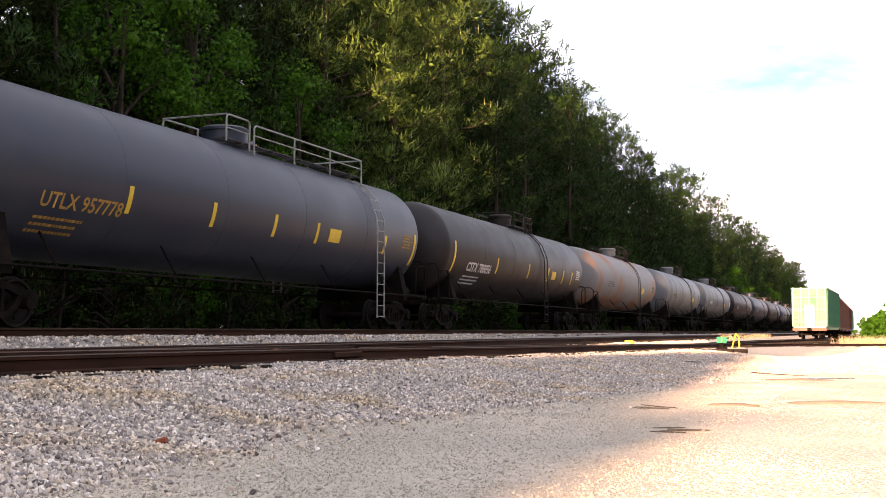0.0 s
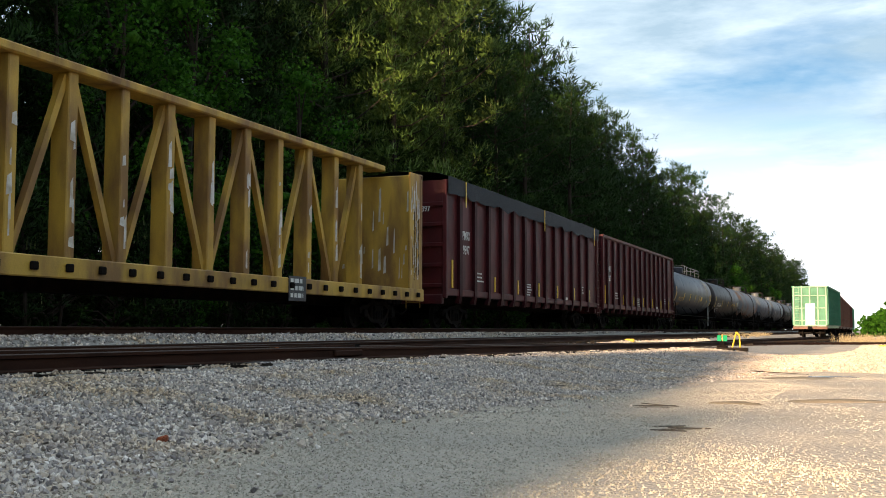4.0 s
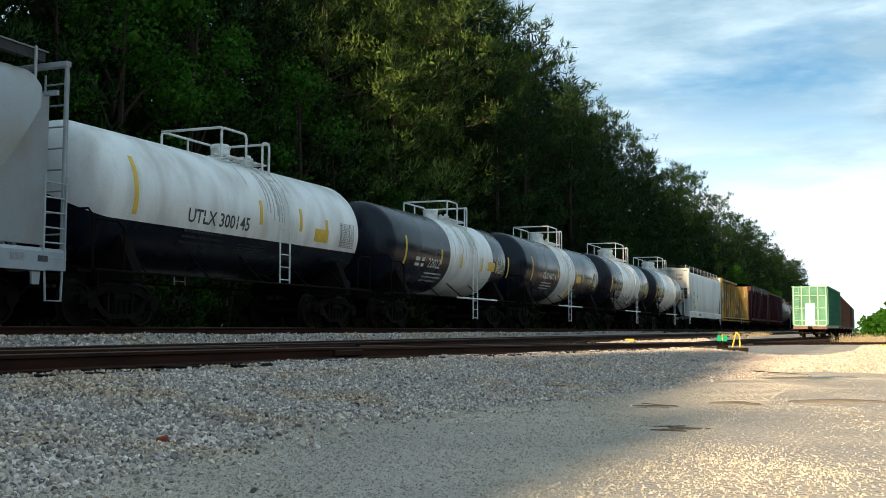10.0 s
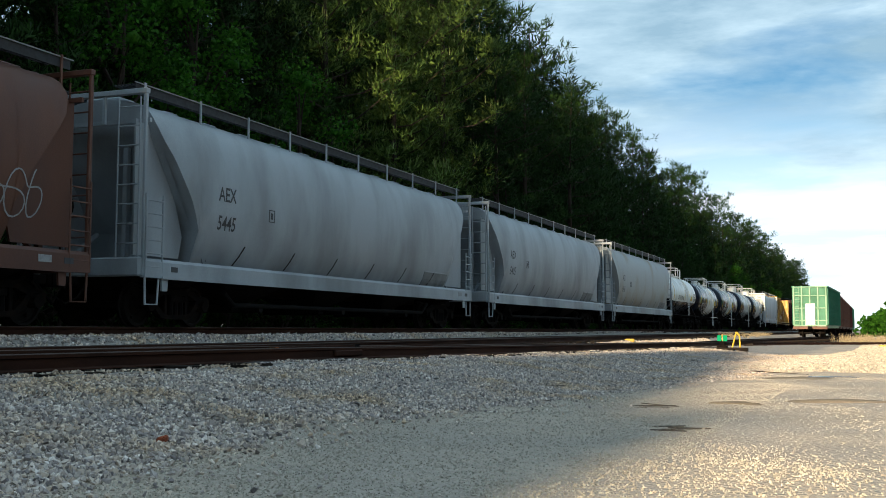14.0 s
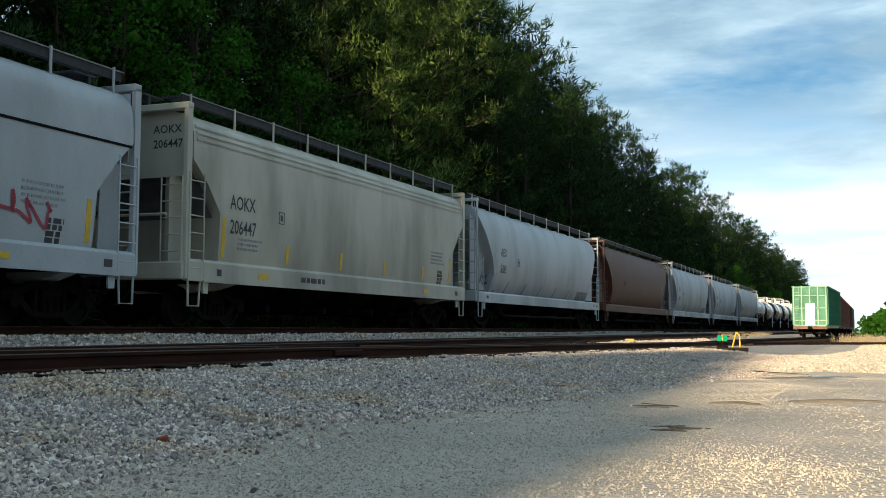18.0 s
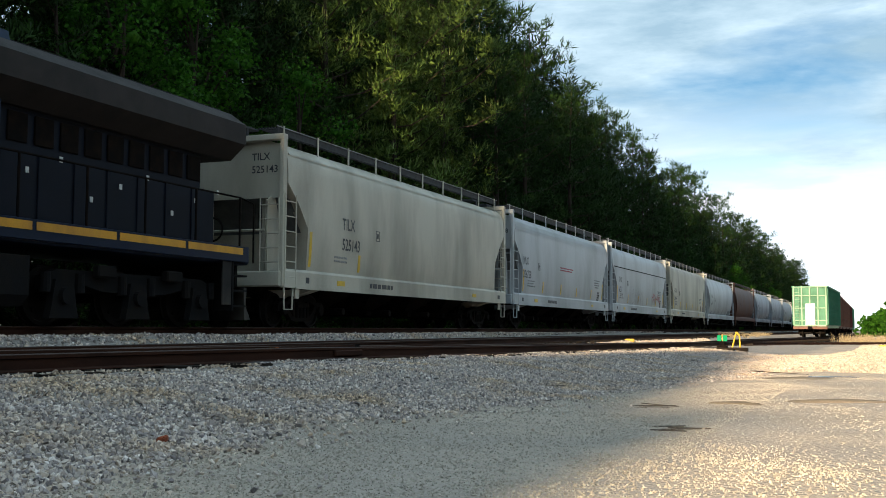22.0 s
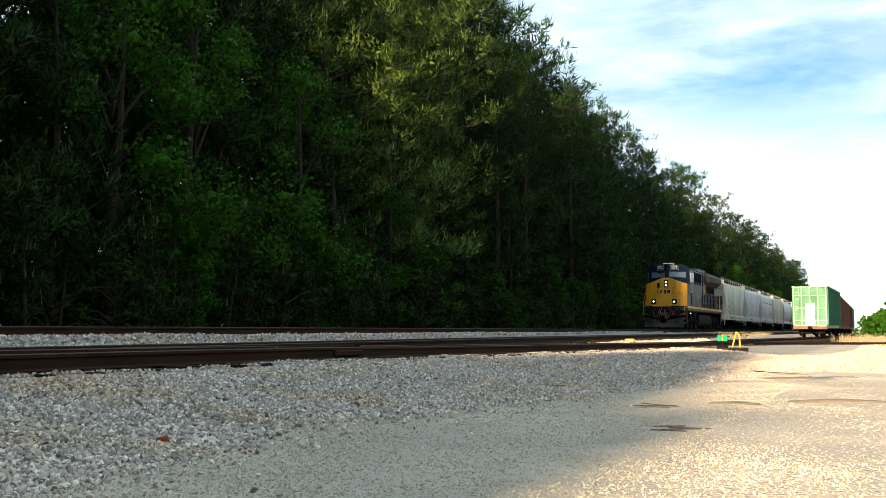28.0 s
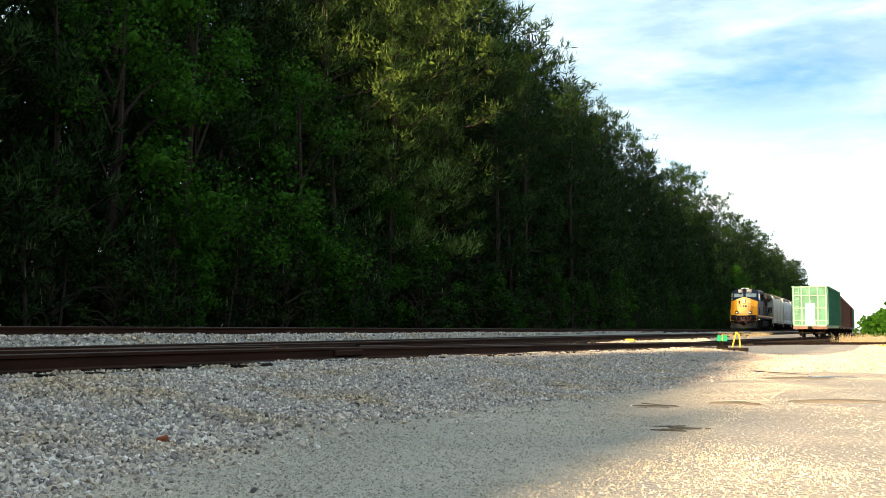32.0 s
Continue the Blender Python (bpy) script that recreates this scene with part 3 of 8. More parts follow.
def rail(parent, xf, zf, off, y0, y1, step, name="rail"):
    """A rail swept along a line, with its worn head as a piece of its own."""
    ys = axis_points([(y0, y1, step)])
    s, head = Shape(), Shape()
    n = len(RAIL_PROFILE)
    for y in ys:
        s.v += [(xf(y) + off + px, y, zf(y) + pz) for px, pz in RAIL_PROFILE]
        head.v += [(xf(y) + off + px, y, zf(y) + pz) for px, pz in ((-0.03, 0.003), (0.03, 0.003), (0.037, -0.008), (-0.037, -0.008))]
    for i in range(len(ys) - 1):
        s.f += [(i * n + j, i * n + (j + 1) % n, (i + 1) * n + (j + 1) % n, (i + 1) * n + j) for j in range(n)]
        head.f += [(i * 4 + j, (i + 1) * 4 + j, (i + 1) * 4 + (j + 1) % 4, i * 4 + (j + 1) % 4) for j in (0, 1, 3)]
    r = part(name, s, RAIL_RUST, parent)
    part("rail_head", head, RAIL_TOP, r)
    return r


TIE_MESHES = []


def tie_mesh(k):
    if not TIE_MESHES:
        for j in range(5):
            rnd = random.Random(j)
            s = Shape().box(0, 0, -0.09, 2.6, 0.22, 0.18, 0.012)
            s.v = [(x * rnd.uniform(0.985, 1.015), y + rnd.uniform(-0.008, 0.008), z + rnd.uniform(-0.006, 0.006)) for x, y, z in s.v]
            TIE_MESHES.append(mesh_of("tie", s, TIE_WOOD))
    return TIE_MESHES[k % 5]


def track(name, label, xf, zf, y0, y1, step, near=None, pitch=0.62):
    t = thing(name, label, "track")
    t["kind"] = "structure"
    rail(t, xf, zf, -0.7525, y0, y1, step)
    rail(t, xf, zf, 0.7525, y0, y1, step)
    rnd = random.Random(len(name))
    far = Shape()
    y = y0
    k = 0
    while y < min(y1, 260):
        dx, rz = rnd.uniform(-0.1, 0.12) if not near else rnd.uniform(-0.06, 0.12), rnd.uniform(-2.5, 2.5)
        z = zf(y) - 0.165
        if near and near[0] < y < near[1]:
            part("tie", tie_mesh(k), TIE_WOOD, t, at=pose(xf(y) + dx, y, z, 0, 0, rz))
        else:
            far.box(xf(y) + dx, y, z - 0.09, 2.6, 0.22, 0.18)
        y += pitch * rnd.uniform(0.93, 1.07)
        k += 1
    tagged(part("far_ties", far, TIE_WOOD, t), kind="stuff")
    return t


def build_tracks():
    track("main_track", "straight main line with dark rusty rails on ballast", lambda y: MAIN_X, lambda y: MAIN_Z, -400, 900, 100)
    track("siding_track", "rusty siding rails on weathered ties beside the lot", siding_x, siding_z, -94, 400, 4, near=(6, 78))
    track("middle_track", "rusty yard track branching between siding and main line", middle_x, middle_z, -34, 400, 4, near=(24, 60))
    track("spur_track", "rusty spur rails curving off into the gravel lot", spur_x, spur_z, 58, 122, 2)

# ---------------------------------------------------------------- rolling stock
# A car's own space: y along the track (+y leads away from the lot), z = 0 at the rail head, +x towards the lot.
WHEELS = []   # (wheelset, radius)
TRAIN = []    # (car, place along the train)
KIT = {}


def wheel_mesh(r):
    key = ("wheel", r)
    if key not in KIT:
        s = Shape()
        for k in (-1, 1):
            prof = [(0.675, r * 0.1), (0.675, r * 0.34), (0.705, r * 0.5), (0.70, r * 0.82), (0.675, r * 0.86), (0.675, r + 0.028), (0.70, r + 0.028),
                    (0.715, r), (0.81, r - 0.012), (0.81, r * 0.86), (0.765, r * 0.82), (0.75, r * 0.5), (0.80, r * 0.34), (0.80, r * 0.1)]
            vs, fs, n = [], [], 22
            for t, rr in prof:
                vs += [(k * t, rr * math.cos(2 * math.pi * j / n), rr * math.sin(2 * math.pi * j / n)) for j in range(n)]
            fs = [(i * n + j, i * n + (j + 1) % n, (i + 1) * n + (j + 1) % n, (i + 1) * n + j)[::k] for i in range(len(prof) - 1) for j in range(n)]
            s.add(vs, fs)
            for a in (0.6, 2.7, 4.8):
                s.tube([(k * 0.795, 0.62 * r * math.cos(a), 0.62 * r * math.sin(a)), (k * 0.73, 0.62 * r * math.cos(a), 0.62 * r * math.sin(a))], 0.035)
        s.tube([(-1.02, 0, 0), (1.02, 0, 0)], 0.085, 12)
        KIT[key] = mesh_of("wheelset", s, WHEEL_STEEL, True)
    return KIT[key]


def side_frame_mesh():
    if "side_frame" not in KIT:
        s = Shape()
        # top member, bottom member and columns leave the two window openings
        s.prism([(-1.12, 0.40), (-1.12, 0.56), (-0.98, 0.63), (-0.74, 0.63), (-0.42, 0.75), (0.42, 0.75), (0.74, 0.63), (0.98, 0.63), (1.12, 0.56), (1.12, 0.40),
                 (0.99, 0.40), (0.88, 0.52), (0.70, 0.52), (0.42, 0.63), (-0.42, 0.63), (-0.70, 0.52), (-0.88, 0.52), (-0.99, 0.40)], -0.07, 0.07, "x")
        s.prism([(-0.78, 0.52), (-0.70, 0.36), (-0.5, 0.19), (-0.32, 0.15), (0.32, 0.15), (0.5, 0.19), (0.70, 0.36), (0.78, 0.52), (0.66, 0.52), (0.60, 0.42),
                 (0.42, 0.27), (0.28, 0.24), (-0.28, 0.24), (-0.42, 0.27), (-0.60, 0.42), (-0.66, 0.52)], -0.065, 0.065, "x")
        for y in (-0.34, 0.34):
            s.box(0, y, 0.44, 0.12, 0.08, 0.42, 0.01)
        for y in (-0.16, 0.0, 0.16):
            s.tube([(0.02, y, 0.24), (0.02, y, 0.50)], 0.065, 8)
        s.box(0, 0, 0.55, 0.2, 0.46, 0.12, 0.015)
        for y in (-0.89, 0.89):
            s.tube([(-0.06, y, 0.42), (0.14, y, 0.42)], 0.115, 14)
            s.box(0, y, 0.53, 0.16, 0.26, 0.08, 0.01)
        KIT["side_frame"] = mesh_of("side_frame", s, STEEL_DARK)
    return KIT["side_frame"]


def freight_truck(car, y):
    """A two-axle truck: bolster, two cast side frames and two wheelsets that turn."""
    if "bolster" not in KIT:
        KIT["bolster"] = True
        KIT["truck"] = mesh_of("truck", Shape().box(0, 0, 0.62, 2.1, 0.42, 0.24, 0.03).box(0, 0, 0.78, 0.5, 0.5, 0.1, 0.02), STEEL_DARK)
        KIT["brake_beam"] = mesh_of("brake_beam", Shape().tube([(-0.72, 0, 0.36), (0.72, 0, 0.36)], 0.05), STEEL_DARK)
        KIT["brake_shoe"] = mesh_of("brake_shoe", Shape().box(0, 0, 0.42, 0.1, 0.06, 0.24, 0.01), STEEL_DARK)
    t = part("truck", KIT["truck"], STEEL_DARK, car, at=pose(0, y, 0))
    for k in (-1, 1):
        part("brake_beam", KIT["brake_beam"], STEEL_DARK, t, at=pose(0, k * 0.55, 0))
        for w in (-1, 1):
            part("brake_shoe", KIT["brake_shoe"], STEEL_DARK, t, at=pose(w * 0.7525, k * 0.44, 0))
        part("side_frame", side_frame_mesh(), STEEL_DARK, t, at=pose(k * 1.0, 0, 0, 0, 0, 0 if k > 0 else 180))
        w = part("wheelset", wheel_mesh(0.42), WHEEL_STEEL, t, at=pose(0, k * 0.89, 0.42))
        WHEELS.append((w, 0.42))
    return t


def coupler(car, y, k):
    s = Shape().box(0, y + k * 0.28, 0.86, 0.14, 0.6, 0.17, 0.02).box(0, y + k * 0.62, 0.86, 0.3, 0.26, 0.27, 0.05).box(0.16, y + k * 0.72, 0.86, 0.1, 0.16, 0.26, 0.03)
    s.box(0, y - k * 0.08, 0.92, 0.5, 0.12, 0.4, 0.02)
    part("coupler", s, STEEL_DARK, car)
    h = Shape().tube([(0.25, y, 0.8), (0.28, y + k * 0.25, 0.55), (0.2, y + k * 0.5, 0.42), (0.1, y + k * 0.7, 0.55)], 0.025)
    part("air_hose", h, STEEL_DARK, car)


def ladder(s, x, y0, y1, z0, z1, rungs, r=0.018, out=0.0, axis="y"):
    """Two rails and rungs. Along y between y0 and y1 at x; or, axis 'x', along x between y0 and y1 at y = x."""
    put = (lambda a, z: (x, a, z)) if axis == "y" else (lambda a, z: (a, x, z))
    s.tube([put(y0, z0), put(y0, z1)], r).tube([put(y1, z0), put(y1, z1)], r)
    for i in range(rungs):
        z = z0 + (z1 - z0) * (i + 0.5) / rungs
        s.tube([put(y0, z), put(y1, z)], r * 0.85)
    return s


def add_car(car, q):
    TRAIN.append((car, q))
    car.matrix_basis = pose(MAIN_X, q, MAIN_Z)
    return car


def tank_car(label, q0, q1, R, cz, paint, bands=(), mark=None, mark_mat=None, rails=WHITE_STEEL, big=True, top_mat=None, lower=None, group="tank cars of the train",
             dome_mat=None, extra=None, stripes=(), side_rail=STEEL_DARK, top=None, warn=True, seed=1):
    """A tank car whose sills end at q0 and q1 along the train. bands: (from, to, paint) stretches of the shell, as shares of its length."""
    rnd = random.Random(seed)
    L = q1 - q0
    car = thing("tank_car", label, "tank car", group)
    h = L / 2
    e = h - (0.55 if big else 0.42)          # where the heads stop
    hd = 0.62 if big else 0.52               # depth of a dished head
    b = e - hd
    surf = lambda z: math.sqrt(max(0.0, R * R - (z - cz) ** 2))
    head = [(b + hd * math.sin(a), R * math.cos(a)) for a in (i * math.pi / 2 / 8 for i in range(9))]
    cuts = sorted({-b, b, *(round(-b + 2 * b * s, 3) for lo, hi, _ in bands for s in (lo, hi))})

    mid = 0.0
    for lo, hi, p in bands:
        mid = -b + b * (lo + hi)             # the ladder stands in the middle of the white band

    def paint_at(y):
        s = (y + b) / (2 * b)
        for lo, hi, p in bands:
            if lo < s < hi:
                return p
        return paint

    runs = []
    for y0, y1 in zip(cuts, cuts[1:]):
        p = paint_at((y0 + y1) / 2)
        runs.append((y0, y1, p))
    first = True
    for i, (y0, y1, p) in enumerate(runs):
        prof = [(y0, R), ((y0 + y1) / 2, R), (y1, R)]
        if i == 0:
            prof = [(-y, r) for y, r in head[::-1]] + prof[1:]
        if i == len(runs) - 1:
            prof = prof[:-1] + head
        if lower:
            # shell painted in two colours, parted by a level line
            a = math.asin((lower[0] - cz) / R)
            part("upper_shell", Shape().lathe(prof, 0, cz, 36, a, math.pi - a), p, car, smooth=True)
            part("lower_shell", Shape().lathe(prof, 0, cz, 30, math.pi - a, 2 * math.pi + a), lower[1], car, smooth=True)
        else:
            part("shell" if p is paint else "painted_band", Shape().lathe(prof, 0, cz, 56), p, car, smooth=True)
    # weld seams stand a little proud
    if not bands and not lower:
        for k in range(1, 5 if big else 4):
            y = -b + 2 * b * k / (5 if big else 4)
            seam = Shape().lathe([(y - 0.012, R - 0.003), (y - 0.006, R + 0.004), (y + 0.006, R + 0.004), (y + 0.012, R - 0.003)], 0, cz, 48)
            part("weld_seam", seam, paint, car, smooth=True)
    # saddles, stub sills and bolsters
    ty = h - (1.75 if big else 1.55)
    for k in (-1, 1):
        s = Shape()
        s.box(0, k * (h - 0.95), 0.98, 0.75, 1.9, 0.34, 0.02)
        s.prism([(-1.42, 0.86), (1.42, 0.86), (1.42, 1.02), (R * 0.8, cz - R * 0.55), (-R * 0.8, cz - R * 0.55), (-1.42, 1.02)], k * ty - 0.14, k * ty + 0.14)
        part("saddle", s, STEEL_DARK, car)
        s = Shape().box(0, k * (h - 0.18), 0.98, 2.7, 0.36, 0.06).tube([(1.45, k * (h - 0.02), 1.0), (1.45, k * (h - 0.02), 0.5), (1.45, k * (h - 0.42), 0.5), (1.45, k * (h - 0.42), 1.0)], 0.018)
        s.tube([(-1.45, k * (h - 0.02), 1.0), (-1.45, k * (h - 0.02), 0.5), (-1.45, k * (h - 0.42), 0.5), (-1.45, k * (h - 0.42), 1.0)], 0.018)
        part("end_platform", s, side_rail, car)
        s = Shape().tube([(-1.42, k * (h - 0.3), 1.0), (-1.42, k * (h - 0.3), 1.95), (-1.3, k * (h - 0.3), 2.08), (1.3, k * (h - 0.3), 2.08), (1.42, k * (h - 0.3), 1.95), (1.42, k * (h - 0.3), 1.0)], 0.022)
        s.tube([(1.42, k * (h - 0.3), 1.9), (1.46, k * (h - 0.9), 1.9), (1.46, k * (h - 1.1), 1.75), (1.46, k * (h - 1.1), 1.05)], 0.022)
        part("end_handrail", s, side_rail, car)
        coupler(car, k * (h - 0.1), k)
        freight_truck(car, k * ty)
    # long side rails at walking height
    for k in (-1, 1):
        s = Shape().tube([(k * 1.47, -h + 0.3, 1.0), (k * 1.47, h - 0.3, 1.0)], 0.024)
        if bands:
            # white on the near side; the far rail's dark colour stands for under-car shade
            part("band_side_rail", Shape().tube([(k * 1.475, mid - 2.0, 1.004), (k * 1.475, mid + 2.0, 1.004)], 0.03), rails if k > 0 else side_rail, car)
        for j in range(5):
            y = -h * 0.7 + 1.4 * h * j / 4
            s.tube([(k * 1.47, y, 1.0), (k * (surf(cz - R * 0.72) - 0.02), y, cz - R * 0.72)], 0.02)
        part("side_rail", s, side_rail, car)
    # dome, top platform and its railing
    top = top or {}
    off, dr, dh = top.get("dome", (0.05 * L, 0.45, 0.5) if big else (mid - 0.70, 0.25, 0.34))
    s = Shape().lathe([(cz + R - 0.1, dr), (cz + R + 0.7 * dh, dr), (cz + R + 0.72 * dh, dr * 1.08), (cz + R + 0.86 * dh, dr * 1.08), (cz + R + 0.97 * dh, dr * 0.9), (cz + R + dh, 0.0)], 0, off, 24, axis="z")
    part("manway_dome", s, dome_mat or rails, car, smooth=True)
    for j in range(3):
        s = Shape().lathe([(cz + R - 0.05, 0.09), (cz + R + 0.12, 0.09), (cz + R + 0.13, 0.12), (cz + R + 0.17, 0.12), (cz + R + 0.18, 0.07), (cz + R + 0.24, 0.06), (cz + R + 0.25, 0.0)], 0.25 - 0.25 * j, off + 0.8 + 0.12 * j, 10, axis="z")
        part("valve", s, rails, car, smooth=True)
    # platform: off.. extends ahead of the dome, railing in two hoops
    px, z0, z1 = (0.85 if big else 0.8, cz + R - 0.30, 0)
    y0, ym, yg, y1, dz = top.get("rail", (off - 0.8, off + 0.4, off + 0.6, off + 1.5, 0.5) if big else (mid - 1.15, mid - 0.22, mid + 0.5, mid + 0.7, 0.55))
    z1 = cz + R + dz
    s = Shape()
    for k in (-1, 1):
        for j in range(3 if big else 2):
            part("platform_board", Shape().box(k * (px - 0.09 - 0.12 * j), (y0 + y1) / 2, z0 + 0.28, 0.07, y1 - y0, 0.03), GRATING if big else rails, car)
    for j in range(5):
        y = y0 + (y1 - y0) * (j + 0.5) / 5
        part("platform_beam", Shape().box(0, y, z0 + 0.25, 2 * px, 0.05, 0.04), GRATING if big else rails, car)
    r = 0.022 if big else 0.028
    zt = z1
    s = Shape()
    cr = 0.1

    def hoop(x, ya, yb, low_a, low_b, up):
        """A railing hoop with rounded upper corners."""
        bend = [(x, ya + cr * (1 - math.cos(a)), up - cr * (1 - math.sin(a))) for a in (0.0, 0.5, 1.05, 1.571)]
        back = [(x, yb - cr * (1 - math.cos(a)), up - cr * (1 - math.sin(a))) for a in (1.571, 1.05, 0.5, 0.0)]
        s.tube([(x, ya, low_a), *bend, *back, (x, yb, low_b)], r)

    hoop(px, y0, ym, z0 + 0.2, z0 + 0.1, zt)
    hoop(-px, y0, y1, z0 + 0.2, z0 + 0.2, zt)
    s.tube([(px, y0, zt), (-px, y0, zt)], r)
    hoop(px, yg, y1, z0, z0, zt - 0.06)
    s.tube([(px, y1, zt - 0.06), (-px, y1, zt - 0.06)], r)
    for j in range(4 if big else 1):
        y = y0 + (y1 - y0) * (j + 1) / (5 if big else 2)
        s.tube([(-px, y, z0 + 0.2), (-px, y, zt)], r)
    if big:
        for j in range(2):
            y = yg + (y1 - yg) * (j + 1) / 3
            s.tube([(px, y, z0 + 0.1), (px, y, zt - 0.06)], r)
        s.tube([(px, yg, (z0 + zt) / 2 + 0.1), (px, y1, (z0 + zt) / 2 + 0.1)], r * 0.8)
        s.tube([(px, y0, (z0 + zt) / 2 + 0.1), (px, ym, (z0 + zt) / 2 + 0.1)], r * 0.8)
    part("railing", s, rails, car)
    # ladder on each side, following the shell down to a stirrup
    ly = top.get("ladder", y1 - 0.3 if big else mid)
    for k in (-1, 1):
        s = Shape()
        zs = [cz + R * 0.93, cz + R * 0.8, cz + R * 0.55, cz + R * 0.2, cz, cz - R * 0.3, cz - R * 0.55, 1.0] + ([0.9, 0.32] if k > 0 and not lower else [])
        for dy in (-0.22, 0.22):
            s.tube([(k * ((surf(z) if z > cz else R) + 0.09), ly + dy, z) for z in zs], 0.02)
        z = 0.36 if k > 0 and not lower else 1.1
        while z < cz + R * 0.9:
            x = (surf(z) if z > cz else R) + 0.09
            s.tube([(k * x, ly - 0.22, z), (k * x, ly + 0.22, z)], 0.014)
            z += 0.29
        part("ladder", s, rails, car)
    # reflective bars and stencils
    for y, za, zb in stripes:
        s = Shape().strip(surf, y - 0.06, y + 0.06, za, zb, 6)
        part("reflective_bar", s, CONSPIC, car)
    if mark:
        for words, y, z, size, bold, m in mark:
            lettering(words, size, y, z, surf, m, car, bold=bold)
    bars((3, 1.6, 0.045, 0.11), mark[0][1] + 0.02 if mark else -b * 0.7, (mark[0][2] if mark else cz) - 0.2, surf, mark_mat or DECAL_WHITE, car, rnd=rnd)
    if big:
        bars((5, 0.7, 0.05, 0.085), b - 1.0, cz - 0.05, surf, mark_mat or DECAL_WHITE, car, rnd=rnd)
    s = None if not warn else Shape().strip(surf, ly + 1.62, ly + 2.3, cz - 0.38, cz - 0.06, 3) if not big else Shape().strip(surf, off + 2.5, off + 3.1, cz - 0.55, cz - 0.22, 3)
    if s:
        part("warning_panel", s, CONSPIC, car, "yellow warning panel")
    # capacity table and small data blocks
    if not big:
        s = Shape()
        for j in range(8):
            zz = cz - 0.42 + 0.085 * j
            s.strip(surf, b - 0.95, b - 0.2, zz, zz + 0.012, 1)
            p = b - 0.92
            while j < 7 and p < b - 0.3:
                w = rnd.uniform(0.03, 0.09)
                s.strip(surf, p, p + w, zz + 0.03, zz + 0.06, 1)
                p += w + rnd.uniform(0.03, 0.12)
        for j in range(4):
            s.strip(surf, b - 0.95 + 0.247 * j, b - 0.942 + 0.247 * j, cz - 0.42, cz + 0.183, 3)
        part("data_table", s, mark_mat or DECAL_WHITE, car)
        bars((4, 1.3, 0.02, 0.055), ly + 0.95 if bands else ly - 1.6, cz - 0.7, surf, (mark_mat or DECAL_WHITE) if not bands else DECAL_WHITE, car, rnd=rnd)
    # drips of the cargo down from the fittings
    if bands or lower:
        s = Shape()
        for j in range(16):
            y, top_a = off + rnd.gauss(0.3, 0.5), rnd.uniform(0.75, 0.96)
            w, low_a = rnd.uniform(0.015, 0.05), rnd.uniform(-0.1, 0.55)
            s.strip(surf, y, y + w, cz + R * low_a, cz + R * top_a, 7, lift=0.003)
        tagged(part("drip_stains", s, DRIP, car, "grey drips down the white paint"), kind="stuff")
    # brake gear by the leading end
    s = Shape().lathe([(h - 1.7, 0.0), (h - 1.7, 0.16), (h - 1.2, 0.16), (h - 1.2, 0.0)], 1.15, 1.12, 14)
    part("brake_cylinder", s, side_rail, car)
    if extra:
        extra(car, surf, b)
    return add_car(car, (q0 + q1) / 2)


